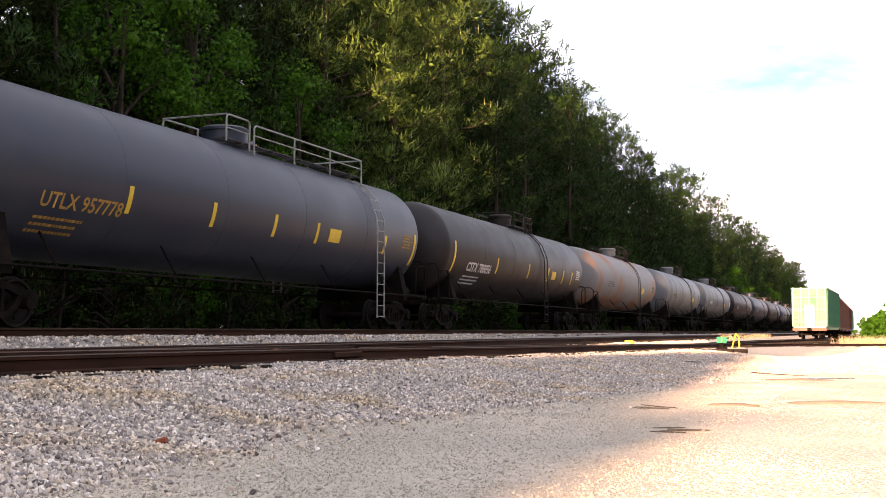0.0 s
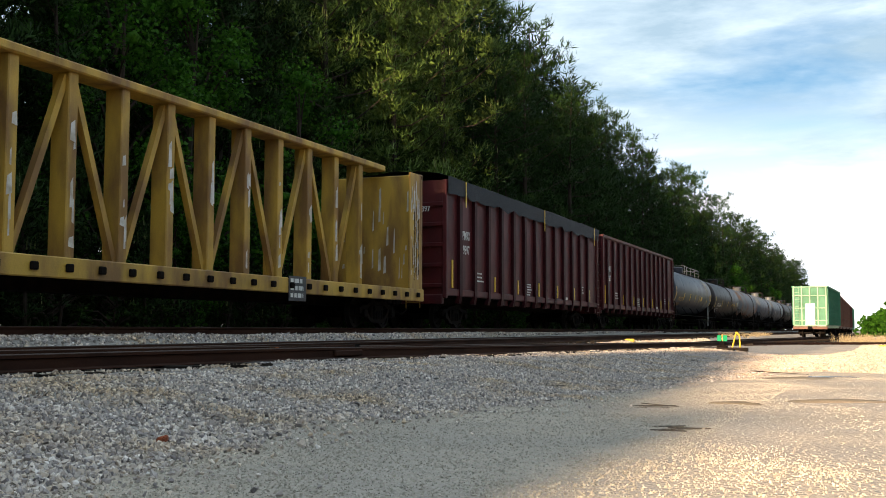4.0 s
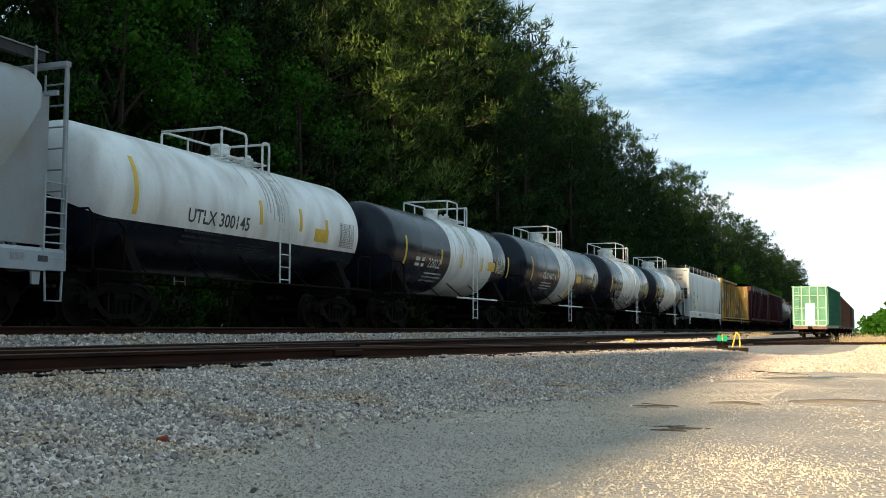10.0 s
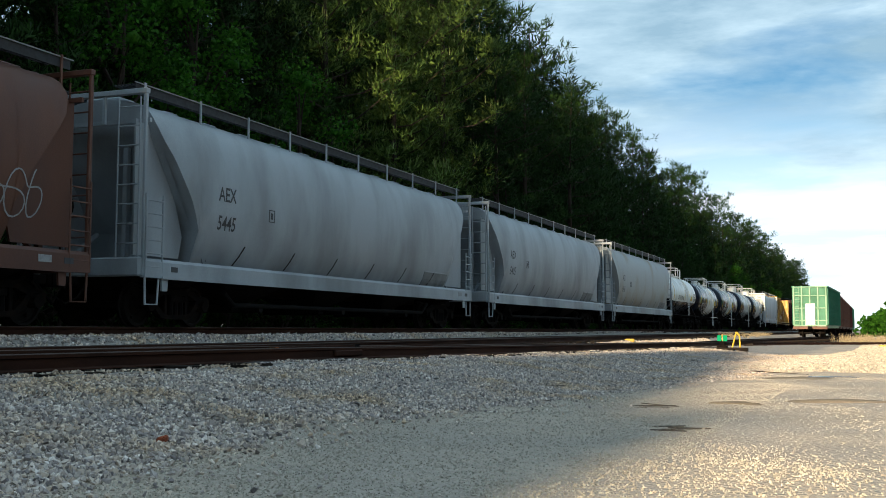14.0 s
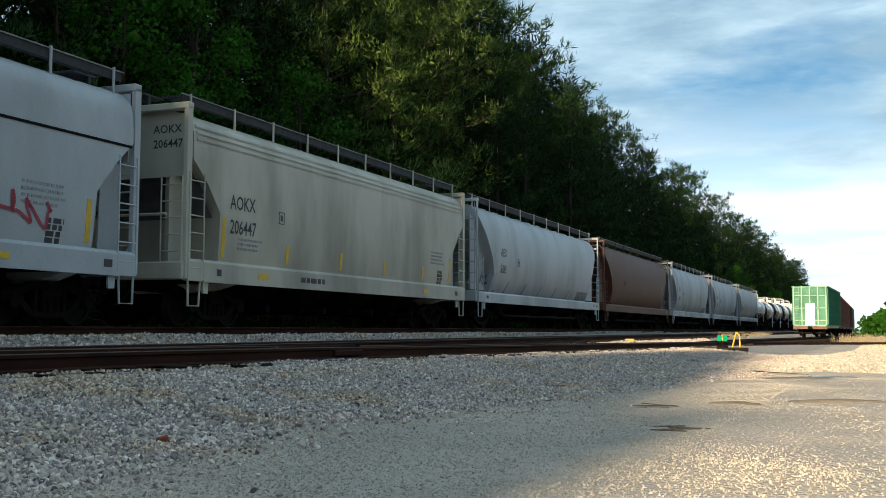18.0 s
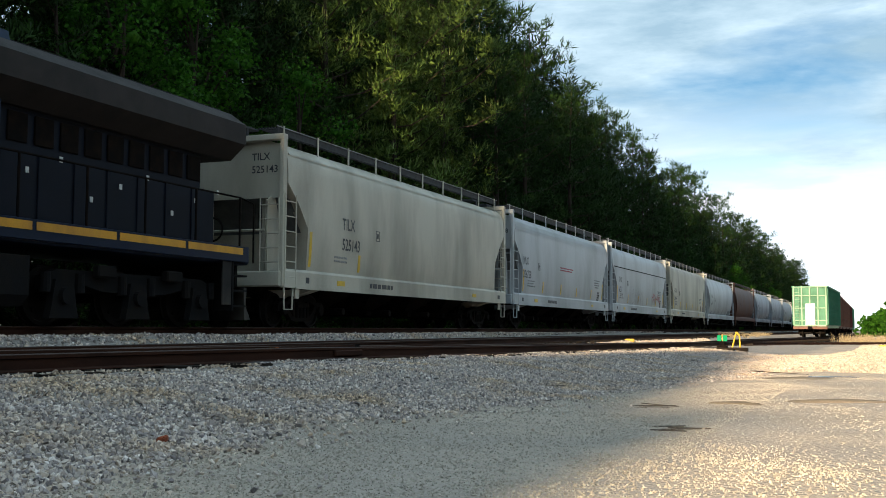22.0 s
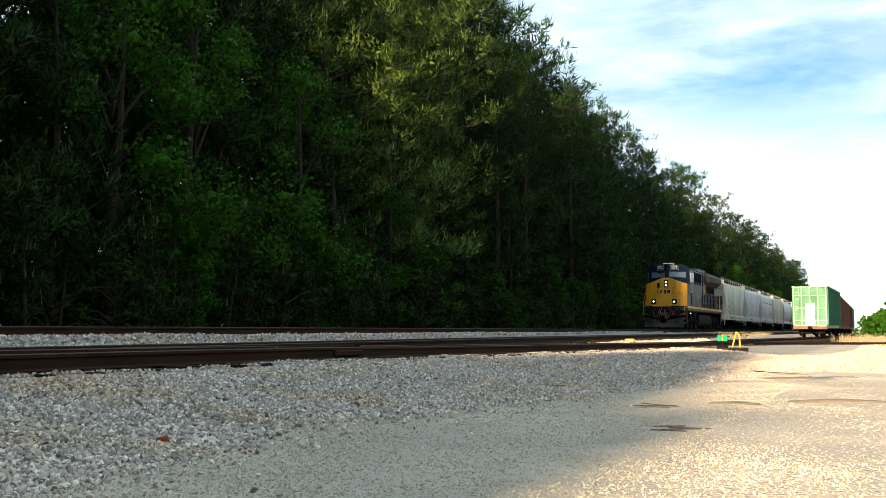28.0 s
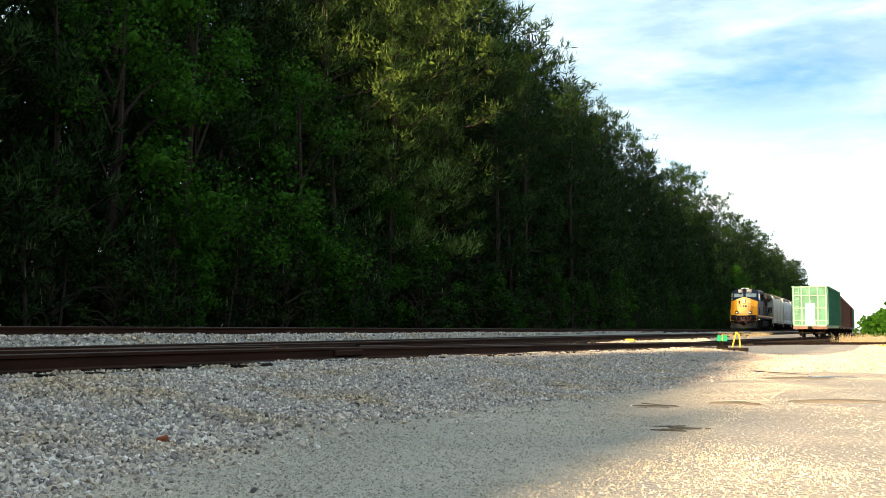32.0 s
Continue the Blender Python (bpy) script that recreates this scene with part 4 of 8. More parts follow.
def gondola(label, q0, q1, words, number, tarp=False, seed=3, post0=0.9):
    L, H0, H1, X = q1 - q0, 0.95, 4.72, 1.5
    h = L / 2
    rnd = random.Random(seed)
    car = thing("gondola", label, "gondola car", "maroon gondolas of the train")
    surf = lambda z: X
    for k in (-1, 1):
        part("side_sheet", Shape().box(k * (X - 0.02), 0, (H0 + H1) / 2 + 0.1, 0.02, L - 0.06, H1 - H0 - 0.24), MAROON, car)
        part("top_chord", Shape().box(k * (X + 0.015), 0, H1 - 0.07, 0.17, L, 0.15, 0.02), MAROON_RUST if not tarp else MAROON, car)
        part("bottom_sill", Shape().box(k * (X - 0.0), 0, H0 + 0.20, 0.14, L, 0.22, 0.02), MAROON, car)
        n = 13
        for j in range(n):
            y = -h + post0 + 1.40 * j
            s = Shape().prism([(k * X, H1 - 0.16), (k * (X + 0.11), H1 - 0.2), (k * (X + 0.11), H0 + 0.1), (k * (X + 0.06), H0 - 0.14), (k * (X - 0.1), H0 - 0.14), (k * X, H0 + 0.1)],
                              y - 0.11, y + 0.11)
            part("side_post", s, MAROON_POST, car)
        # floor pockets drop between the posts over the middle
        for j in range(3, n - 3):
            y = -h + post0 + 1.40 * (j + 0.5)
            s = Shape().prism([(y - 0.5, H0 + 0.1), (y + 0.5, H0 + 0.1), (y + 0.42, H0 - 0.1), (y - 0.42, H0 - 0.1)], k * (X - 0.1) - 0.02, k * (X - 0.1) + 0.02, "x")
            part("floor_pocket", s, MAROON, car)
    for k in (-1, 1):
        part("end_sheet", Shape().box(0, k * (h - 0.03), (H0 + H1) / 2, 2 * X - 0.06, 0.03, H1 - H0), MAROON, car)
        s = Shape()
        for z in (1.35, 2.0, 2.65, 3.3, 3.95):
            s.box(0, k * (h + 0.03), z, 2 * X - 0.1, 0.09, 0.14, 0.02)
        part("end_ribs", s, MAROON, car)
        for x in (-1, 1):
            part("corner_post", Shape().box(x * (X + 0.02), k * (h + 0.02), (H0 + H1) / 2, 0.14, 0.14, H1 - H0, 0.02), MAROON, car)
        s = ladder(Shape(), k * (X + 0.17), k * (h - 0.12), k * (h - 0.55), 0.6, 4.5, 10)
        part("ladder", s, MAROON_RUST, car)
        part("end_sill", Shape().box(0, k * (h + 0.02), 0.92, 2.9, 0.22, 0.3, 0.03), MAROON, car)
        coupler(car, k * (h + 0.02), k)
        freight_truck(car, k * (h - 2.0))
    part("floor", Shape().box(0, 0, H0 + 0.12, 2 * X - 0.1, L - 0.1, 0.08), STEEL_DARK, car)
    part("centre_sill", Shape().box(0, 0, 0.9, 0.5, L - 0.2, 0.3), STEEL_DARK, car)
    for j, y in enumerate((-h + 0.66, -h + 4.85, -h + 7.53, -h + 10.26, -h + 12.99, -h + 15.77, -h + 18.54)):
        part("reflective_bar", Shape().strip(surf, y - 0.06, y + 0.06, 1.3, 1.83 if j else 2.2, 1, lift=0.012), CONSPIC, car)
    lettering(words, 0.42, -h + post0 + 0.36, 2.93, surf, DECAL_WHITE, car, bold=0.006, wide=0.66)
    lettering(number, 0.42, -h + post0 + 0.42, 2.45, surf, DECAL_WHITE, car, bold=0.006, wide=0.72)
    lettering(words + " " + number, 0.26, 0.0, 3.72, surf, DECAL_WHITE, car, face="end", end_y=-h - 0.05, bold=0.004, wide=0.8)
    bars((3, 1.1, 0.05, 0.13), -h + 2.6, 1.85, surf, DECAL_WHITE, car, rnd=rnd)
    bars((5, 0.85, 0.045, 0.1), -h + 8.43, 1.7, surf, DECAL_WHITE, car, rnd=rnd)
    bars((3, 0.8, 0.05, 0.13), -h + 16.7, 1.9, surf, DECAL_WHITE, car, rnd=rnd)
    part("white_placard", Shape().strip(surf, -h + 14.15, -h + 14.6, 1.22, 1.38, 1), DECAL_WHITE, car)
    if tarp:
        s = Shape()
        ny, nx = 60, 12
        for j in range(ny + 1):
            y = -h - 0.06 + (L + 0.12) * j / ny
            for i in range(nx + 1):
                u = -1 + 2 * i / nx
                a = abs(u)
                if a > 0.83:
                    x, z = math.copysign(X + 0.14, u), H1 + 0.12 - (a - 0.83) / 0.17 * (0.55 + 0.16 * noise.noise((y * 1.1, u, 2)) + 0.1 * noise.noise((y * 4, u, 5)))
                else:
                    x, z = u / 0.83 * (X + 0.12), H1 + 0.16 + 0.16 * (1 - (a / 0.83) ** 2) + 0.07 * noise.noise((x * 1.5 if i else 0, y * 1.5, 1)) + 0.05 * noise.noise((y * 2.4, u * 2, 7))
                s.v.append((x, y, z))
        m = nx + 1
        s.f = [(j * m + i, j * m + i + 1, (j + 1) * m + i + 1, (j + 1) * m + i) for j in range(ny) for i in range(nx)]
        t = part("tarpaulin", s, TARP, car, "black tarpaulin draped over the load", smooth=True)
        for y in (-h + 1.5, -h + 10.6, h - 0.9):
            part("tie_strap", Shape().strip(lambda z: X + 0.16, y - 0.03, y + 0.03, H1 - 0.75, H1 + 0.1, 1), CONSPIC, car)
    else:
        part("inside_wall", Shape().box(-X + 0.05, 0, (H0 + H1) / 2, 0.03, L - 0.2, H1 - H0 - 0.3), MAROON_RUST, car)
    return add_car(car, (q0 + q1) / 2)


def centerbeam(label, q0, q1):
    L = q1 - q0
    h = L / 2
    car = thing("centerbeam_flatcar", label, "flatcar", "")
    rnd = random.Random(11)
    part("deck", Shape().box(0, 0, 1.06, 2.9, L, 0.14, 0.02), YELLOW_CAR, car)
    for k in (-1, 1):
        part("side_sill", Shape().box(k * 1.46, 0, 0.98, 0.1, L, 0.36, 0.02), YELLOW_CAR, car)
        winch = mesh_of("winch", Shape().box(k * 1.54, 0, 0.98, 0.08, 0.16, 0.14, 0.02), STEEL_DARK)
        for j in range(26):
            part("winch", winch, STEEL_DARK, car, at=pose(0, -h + 0.5 + (L - 1) * j / 25, 0))
    part("centre_sill", Shape().box(0, 0, 0.82, 0.6, L - 0.4, 0.4), STEEL_DARK, car)
    part("top_chord", Shape().box(0, 0, 4.86, 0.62, L - 0.4, 0.18, 0.03), YELLOW_CAR, car)
    n = 13
    ys = [-h + 1.7 + (L - 3.4) * j / (n - 1) for j in range(n)]
    for j, y in enumerate(ys):
        part("truss_post", Shape().box(0, y, 2.95, 0.42, 0.26, 3.66, 0.02), YELLOW_CAR, car)
        # scraps of lumber wrap stuck to the post
        s = Shape()
        for i in range(5):
            z = rnd.uniform(1.4, 3.6)
            w, d = rnd.uniform(0.03, 0.16), rnd.uniform(0.08, 0.6)
            yy = y + rnd.uniform(-0.05, 0.05)
            s.add([(0.218, yy - w / 2, z), (0.222, yy + w / 2, z + rnd.uniform(-0.05, 0.05)), (0.222, yy + w / 3, z + d), (0.218, yy - w / 2.5, z + d * 0.8)], [(0, 1, 2, 3)])
        tagged(part("torn_wrap", s, WRAP, car), kind="stuff")
    for j in range(n - 1):
        a, b = ys[j], ys[j + 1]
        if j % 2:
            a, b = b, a
        part("truss_brace", Shape().tube([(0.05, a + (0.1 if a < b else -0.1), 4.7), (0.05, b - (0.1 if a < b else -0.1), 1.2)], 0.1, 4), YELLOW_CAR, car)
    for k in (-1, 1):
        s = Shape().box(0, k * (h - 0.22), 2.86, 2.86, 0.12, 3.5, 0.02)
        bulk = part("bulkhead", s, YELLOW_CAR, car)
        s = Shape()
        for x in (-1.38, -0.7, 0, 0.7, 1.38):
            s.box(x, k * (h - 0.08), 2.86, 0.14, 0.18, 3.5, 0.02)
        s.box(0, k * (h - 0.08), 4.56, 2.9, 0.22, 0.14, 0.02).box(0, k * (h - 0.08), 2.8, 2.9, 0.14, 0.12, 0.02)
        part("bulkhead_ribs", s, YELLOW_CAR, car)
        # side returns of the bulkhead, the rough inner boards
        for x in (-1, 1):
            part("bulkhead_wing", Shape().box(x * 1.42, k * (h - 0.55), 2.86, 0.06, 0.75, 3.5, 0.015), YELLOW_CAR, car)
        s = Shape()
        for i in range(26):
            x, z = rnd.uniform(-1.3, 1.2), rnd.uniform(1.3, 3.7)
            w, d = rnd.uniform(0.02, 0.12), rnd.uniform(0.1, 0.8)
            y = k * (h - 0.285)
            s.add([(x, y, z), (x + w, y, z + 0.03), (x + w * 0.9, y, z + d), (x + 0.02, y, z + d * 0.9)], [(0, 1, 2, 3)])
        for i in range(44):
            y, z = k * (h - rnd.uniform(0.22, 0.88)), rnd.uniform(1.4, 3.9)
            w, d = rnd.uniform(0.02, 0.1), rnd.uniform(0.1, 0.7)
            s.add([(1.456, y, z), (1.456, y + w, z + 0.03), (1.456, y + w * 0.9, z + d), (1.456, y + 0.02, z + d * 0.9)], [(0, 1, 2, 3)])
        tagged(part("torn_wrap", s, WRAP, car), kind="stuff")
        for i in range(5):
            y, z = k * (h - rnd.uniform(0.3, 0.85)), rnd.uniform(1.3, 2.0)
            part("gouge", Shape().strip(lambda z: 1.452, y, y + rnd.uniform(0.015, 0.035), z, z + rnd.uniform(0.8, 2.2), 1), STEEL_DARK, car)
        s = ladder(Shape(), k * (h + 0.05), 0.9, 1.35, 0.6, 4.6, 11, axis="x")
        part("end_ladder", s, YELLOW_CAR, car)
        coupler(car, k * h, k)
        freight_truck(car, k * (h - 2.3))
    surf = lambda z: 1.51
    part("placard", Shape().strip(surf, -h + 13.6, -h + 14.4, 0.62, 1.2, 1, lift=0.02), DECAL_BLACK, car)
    bars((3, 0.7, 0.1, 0.17), -h + 13.66, 1.04, lambda z: 1.535, DECAL_WHITE, car)
    bars((1, 1.4, 0.2, 0.3), -h + 2.0, 0.9, surf, DECAL_WHITE, car)
    return add_car(car, (q0 + q1) / 2)


def profile_fn(table):
    zs, xs = [z for z, _ in table], [x for _, x in table]
    return lambda z: float(np.interp(z, zs, xs))


ROUND_SIDE = [(1.2, 1.18), (1.45, 1.34), (1.8, 1.46), (2.3, 1.535), (2.8, 1.55), (3.3, 1.52), (3.7, 1.44), (4.0, 1.32), (4.2, 1.16), (4.32, 0.95), (4.42, 0.5), (4.46, 0.0)]
FLAT_SIDE = [(1.2, 1.44), (1.6, 1.50), (2.2, 1.53), (3.0, 1.53), (3.6, 1.52), (3.9, 1.50), (4.12, 1.43), (4.3, 1.22), (4.42, 0.85), (4.5, 0.4), (4.52, 0.0)]


def hopper_car(label, q0, q1, paint, side, kind="flat", bays=4, words="", number="", end_paint=None, word_at=0.14, ribs=0, seam=None, seed=5, decals=(), stripes=(), sill_paint=None,
               grate=GRATING, word_size=0.42, group="covered hoppers of the train", letter_mat=None):
    """A covered hopper. The shell's lower edge climbs towards its ends, where the slope sheets are."""
    L = q1 - q0
    h = L / 2
    rnd = random.Random(seed)
    letter_mat = letter_mat or DECAL_BLACK
    car = thing("covered_hopper", label, "hopper car", group)
    surf = profile_fn(side)
    end_paint, sill_paint = end_paint or paint, sill_paint or paint
    roundish = kind == "round"
    # where the side's edge lies: distance from the car's end by height
    edge = [(0.55, 3.95), (0.7, 3.6), (1.1, 3.1), (1.55, 2.5), (1.85, 1.95), (1.9, 1.6), (1.75, 1.35)] if roundish else [(0.25, 3.35), (0.75, 2.9), (1.25, 2.3), (1.2, 1.8), (1.05, 1.4)]
    top_z = side[-1][0]

    def low_at(d):
        """The shell's lowest height at d metres from the car's end."""
        ds = [e[0] for e in edge[:5 if roundish else 3]]
        zs = [e[1] for e in edge[:5 if roundish else 3]]
        if d >= ds[-1]:
            return 1.25
        return float(np.interp(d, ds, zs))

    dist = sorted({0.25 if not roundish else 0.55, *[e[0] for e in edge], 0.4, 0.6, 0.9, 1.0, 1.4, 1.7, 2.2})
    dist = [d for d in dist if d >= (0.2 if not roundish else 0.55)]
    ys = [-h + d for d in dist] + [h - d for d in dist[::-1]]
    s = Shape()
    N = 16
    for y in ys:
        d = min(y + h, h - y)
        lo = low_at(d)
        zs = [lo + (top_z - lo) * (1 - (1 - i / (N - 1)) ** 1.25) for i in range(N)]
        right = [(surf(z), y, z) for z in zs]
        left = [(-x, yy, z) for x, yy, z in right[-2::-1]]
        s.v += right + left
    m = 2 * N - 1
    for j in range(len(ys) - 1):
        s.f += [(j * m + i, (j + 1) * m + i, (j + 1) * m + i + 1, j * m + i + 1)[::-1] for i in range(m - 1)]
        s.f.append((j * m + m - 1, (j + 1) * m + m - 1, (j + 1) * m, j * m)[::-1])
    s.f += [tuple(range(m))[::-1], tuple(range((len(ys) - 1) * m, len(ys) * m))]
    s.f = [q[::-1] for q in s.f]
    part("shell", s, paint, car, smooth=True)
    if roundish:
        # a darker pocket panel low on the side by the leading end, and diagonal poke bars along it
        if paint is not HOPPER_BROWN:
            y0, y1 = h - 3.9, h - 2.05
            part("pocket_panel", Shape().strip(surf, y0, y1, 1.30, 1.70, 4, lift=0.005), HOPPER_POCKET, car, "darker lower side panel")
            part("pocket_edge", Shape().box(surf(1.72) + 0.006, (y0 + y1) / 2, 1.72, 0.02, y1 - y0, 0.025), paint, car)
        for j in range(6):
            y = -h + 3.4 + (L - 6.8) * j / 5
            s = Shape().add([(surf(z) + 0.012, y + d + 0.22 * (z - 1.3) / 0.42, z) for z in (1.32, 1.52, 1.74) for d in (-0.03, 0.03)], [(0, 1, 3, 2), (2, 3, 5, 4)])
            part("poke_bar", s, LOCO_BROWN, car)
    # side sills and underframe
    for k in (-1, 1):
        zt = 1.36 if not roundish else 1.28
        part("side_sill", Shape().prism([(k * 1.42, 0.92), (k * 1.54, 0.92), (k * 1.54, zt - 0.06), (k * 1.50, zt), (k * 1.42, zt)], -h + 0.1, h - 0.1), sill_paint, car)
        part("sill_flange", Shape().box(k * 1.545, 0, 0.93, 0.05, L - 1.2, 0.05), sill_paint, car)
    part("centre_sill", Shape().box(0, 0, 0.92, 0.5, L - 0.1, 0.34), STEEL_DARK, car)
    # discharge bays
    span = L - 5.4 if bays == 3 else L - 4.6
    for j in range(bays):
        y = -span / 2 + span * (j + 0.5) / bays
        w = span / bays * 0.46
        s = Shape()
        v = [(-1.38, y - w, 1.25), (1.38, y - w, 1.25), (1.38, y + w, 1.25), (-1.38, y + w, 1.25), (-0.5, y - 0.3, 0.5), (0.5, y - 0.3, 0.5), (0.5, y + 0.3, 0.5), (-0.5, y + 0.3, 0.5)]
        s.add(v, [(0, 1, 5, 4), (1, 2, 6, 5), (2, 3, 7, 6), (3, 0, 4, 7), (4, 5, 6, 7), (3, 2, 1, 0)])
        s.box(0, y, 0.42, 1.3, 0.7, 0.14, 0.02)
        s.tube([(-1.2, y, 0.42), (1.2, y, 0.42)], 0.09, 10)
        part("outlet_gate", s, STEEL_DARK if not roundish else LOCO_GREY, car)
    if roundish:
        s = Shape().tube([(1.2, -h + 3.2, 0.75), (1.2, -h + 3.6, 0.48), (1.2, h - 3.6, 0.48), (1.2, h - 3.2, 0.75)], 0.05, 8)
        part("brake_pipe", s, LOCO_GREY, car)
    # ends: slope sheet, platform, posts, ladders
    for k in (-1, 1):
        ye = k * h
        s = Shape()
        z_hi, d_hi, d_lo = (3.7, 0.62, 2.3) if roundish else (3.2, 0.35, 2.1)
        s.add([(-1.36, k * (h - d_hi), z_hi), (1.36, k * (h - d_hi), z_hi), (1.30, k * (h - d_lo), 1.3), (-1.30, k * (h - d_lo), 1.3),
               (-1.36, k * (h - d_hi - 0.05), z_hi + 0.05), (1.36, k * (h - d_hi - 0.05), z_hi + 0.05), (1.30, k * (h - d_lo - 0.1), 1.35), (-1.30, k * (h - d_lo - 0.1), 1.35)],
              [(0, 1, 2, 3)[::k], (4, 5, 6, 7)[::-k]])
        # flat cars: shade under the end is painted into the sheet
        part("slope_sheet", s, HOPPER_SHADE if not roundish else end_paint, car, "slope sheet under the end, coloured dark as in shade" if not roundish else "")
        s = Shape().box(0, k * (h - 0.55), 1.1, 2.9, 1.1, 0.1, 0.02).box(0, k * (h - 0.06), 1.12, 2.95, 0.14, 0.36, 0.03)
        part("end_platform", s, sill_paint, car)
        # sloped end posts in the shade under the slope sheet
        for x in (-0.75, 0.75):
            s = Shape().box(x, k * (h - 0.5), 2.3, 0.1, 0.1, 2.3).tube([(x, k * (h - 0.5), 1.2), (x, k * (h - 1.5), 1.9)], 0.05)
            part("end_brace", s, end_paint, car)
        zt = 4.40 if not roundish else 4.42
        xp = 1.47
        for x in (-xp, xp):
            s = Shape().box(x, k * (h - 0.12), (0.95 + zt) / 2, 0.06 if roundish else 0.10, 0.07 if roundish else 0.17, zt - 0.95, 0.01)
            part("corner_post", s, sill_paint, car)
        if roundish:
            s = Shape().box(0, k * (h - 0.12), zt + 0.02, 2 * xp + 0.09, 0.12, 0.10, 0.01)
            for x in (-0.5, 0.5):
                s.box(x, k * (h - 0.12), zt - 0.28, 0.06, 0.06, 0.56)
            s.box(0, k * (h - 0.3), 3.92, 2.9, 0.06, 0.08)
            part("end_frame", s, sill_paint, car)
            # curved panel that closes the side towards the end
            for x in (-1, 1):
                pts = [(k * (h - d), z) for d, z in ((0.2, 3.95), (0.75, 3.85), (1.1, 3.1), (1.5, 2.4), (1.72, 1.8), (1.6, 1.36), (0.2, 1.36))]
                s = Shape().prism(pts, x * 1.16 - 0.02, x * 1.16 + 0.02, "x")
                part("end_gusset", s, paint, car)
        else:
            # flat upper end sheet under a straight header beam, with a grating step on the roof
            part("end_sheet", Shape().prism([(-1.40, 3.02), (1.40, 3.02), (1.42, 4.30), (-1.42, 4.30)], k * (h - 0.235) - 0.012, k * (h - 0.235) + 0.012), end_paint, car)
            part("end_walk", Shape().box(0, k * (h - 0.36), top_z + 0.2, 0.9, 0.62, 0.05, 0.01).box(-0.42, k * (h - 0.2), top_z + 0.04, 0.05, 0.08, 0.3).box(0.42, k * (h - 0.2), top_z + 0.04, 0.05, 0.08, 0.3), grate, car)
            for x in (-1, 1):
                # corner plates stiffen the posts above the platform
                part("corner_plate", Shape().prism([(k * (h - 0.05), 1.3), (k * (h - 0.05), 2.95), (k * (h - 0.34), 3.15), (k * (h - 0.62), 2.5), (k * (h - 0.66), 1.3)], x * 1.08 - 0.015, x * 1.08 + 0.015, "x"), end_paint, car)
            part("end_handrail", Shape().tube([(-1.05, k * (h - 0.02), 2.25), (1.05, k * (h - 0.02), 2.25)], 0.03).tube([(-1.05, k * (h - 0.02), 2.25), (-1.05, k * (h - 0.02), 1.2)], 0.022), sill_paint, car)
            s = Shape().box(0, k * (h - 0.13), zt + 0.02, 2 * xp + 0.1, 0.2, 0.14, 0.015)
            part("end_frame", s, sill_paint, car)
        for x in (-1, 1):
            s = ladder(Shape(), x * (xp + 0.06), k * (h - 0.12), k * (h - 0.62), 1.0, 3.1 if not roundish else 2.5, 6)
            part("side_ladder", s, sill_paint, car)
            s = Shape().tube([(x * 1.5, k * (h - 0.14), 1.0), (x * 1.5, k * (h - 0.16), 0.42), (x * 1.5, k * (h - 0.52), 0.42), (x * 1.5, k * (h - 0.56), 1.0)], 0.022)
            part("stirrup", s, sill_paint, car)
        s = ladder(Shape(), k * (h - 0.02), 0.92, 1.42, 1.0, 3.0 if not roundish else zt - 0.1, 6 if not roundish else 9, axis="x")
        part("end_ladder", s, sill_paint, car)
        part("bolster", Shape().prism([(-1.5, 0.92), (1.5, 0.92), (0.6, 0.66), (-0.6, 0.66)], k * (h - 1.75) - 0.2, k * (h - 1.75) + 0.2), sill_paint if not roundish else STEEL_DARK, car)
        coupler(car, k * (h - 0.02), k)
        freight_truck(car, k * (h - 1.75))
        if k < 0:
            s = Shape().tube([(-0.35, -h - 0.03, 2.1), (-0.35, -h - 0.03, 1.2)], 0.02)
            s.lathe([(-h - 0.05, 0.27), (-h - 0.02, 0.30), (-h + 0.01, 0.27), (-h - 0.02, 0.25), (-h - 0.05, 0.27)], -0.35, 2.3, 18)
            part("hand_brake", s, STEEL_DARK, car)
    # roof: ribs, hatch trough and running boards on posts
    hatch = mesh_of("roof_hatch", Shape().box(0, 0, top_z + 0.02, 0.8, 0.5, 0.08, 0.02), paint)
    for j in range(int(L / 1.4)):
        part("roof_hatch", hatch, paint, car, at=pose(0, -h + 0.9 + (L - 1.8) * j / (int(L / 1.4) - 1), 0))
    xo, zb = (1.12, top_z + 0.17) if roundish else (1.22, top_z + 0.16)
    for k in (-1, 1):
        s = Shape()
        s.box(k * (xo - 0.015), 0, zb - 0.07, 0.012, L - 0.5, 0.16)
        for j in range(7):
            s.box(k * (xo - 0.03 - 0.08 * j), 0, zb, 0.04, L - 0.5, 0.03)
        for j in range(int(L / 0.45)):
            s.box(k * (xo - 0.25), -h + 0.4 + (L - 0.8) * j / (int(L / 0.45) - 1), zb, 0.5, 0.03, 0.03)
        part("running_board", s, grate, car)
        s = Shape().box(k * (xo + 0.01), 0, zb + 0.03, 0.02, L - 0.4, 0.022)
        part("board_rail", s, RAIL_GREY, car)
        n = 10
        for j in range(n):
            y = -h + 0.5 + (L - 1.0) * j / (n - 1)
            z0 = 4.28 if roundish else 4.30
            part("board_post", Shape().box(k * (xo + 0.02), y, (z0 - 0.12 + zb) / 2 + 0.03, 0.03, 0.045, zb - z0 + 0.2), sill_paint, car)
    # horizontal corrugations under the eaves
    for j in range(ribs):
        z = 4.05 - 0.13 * j
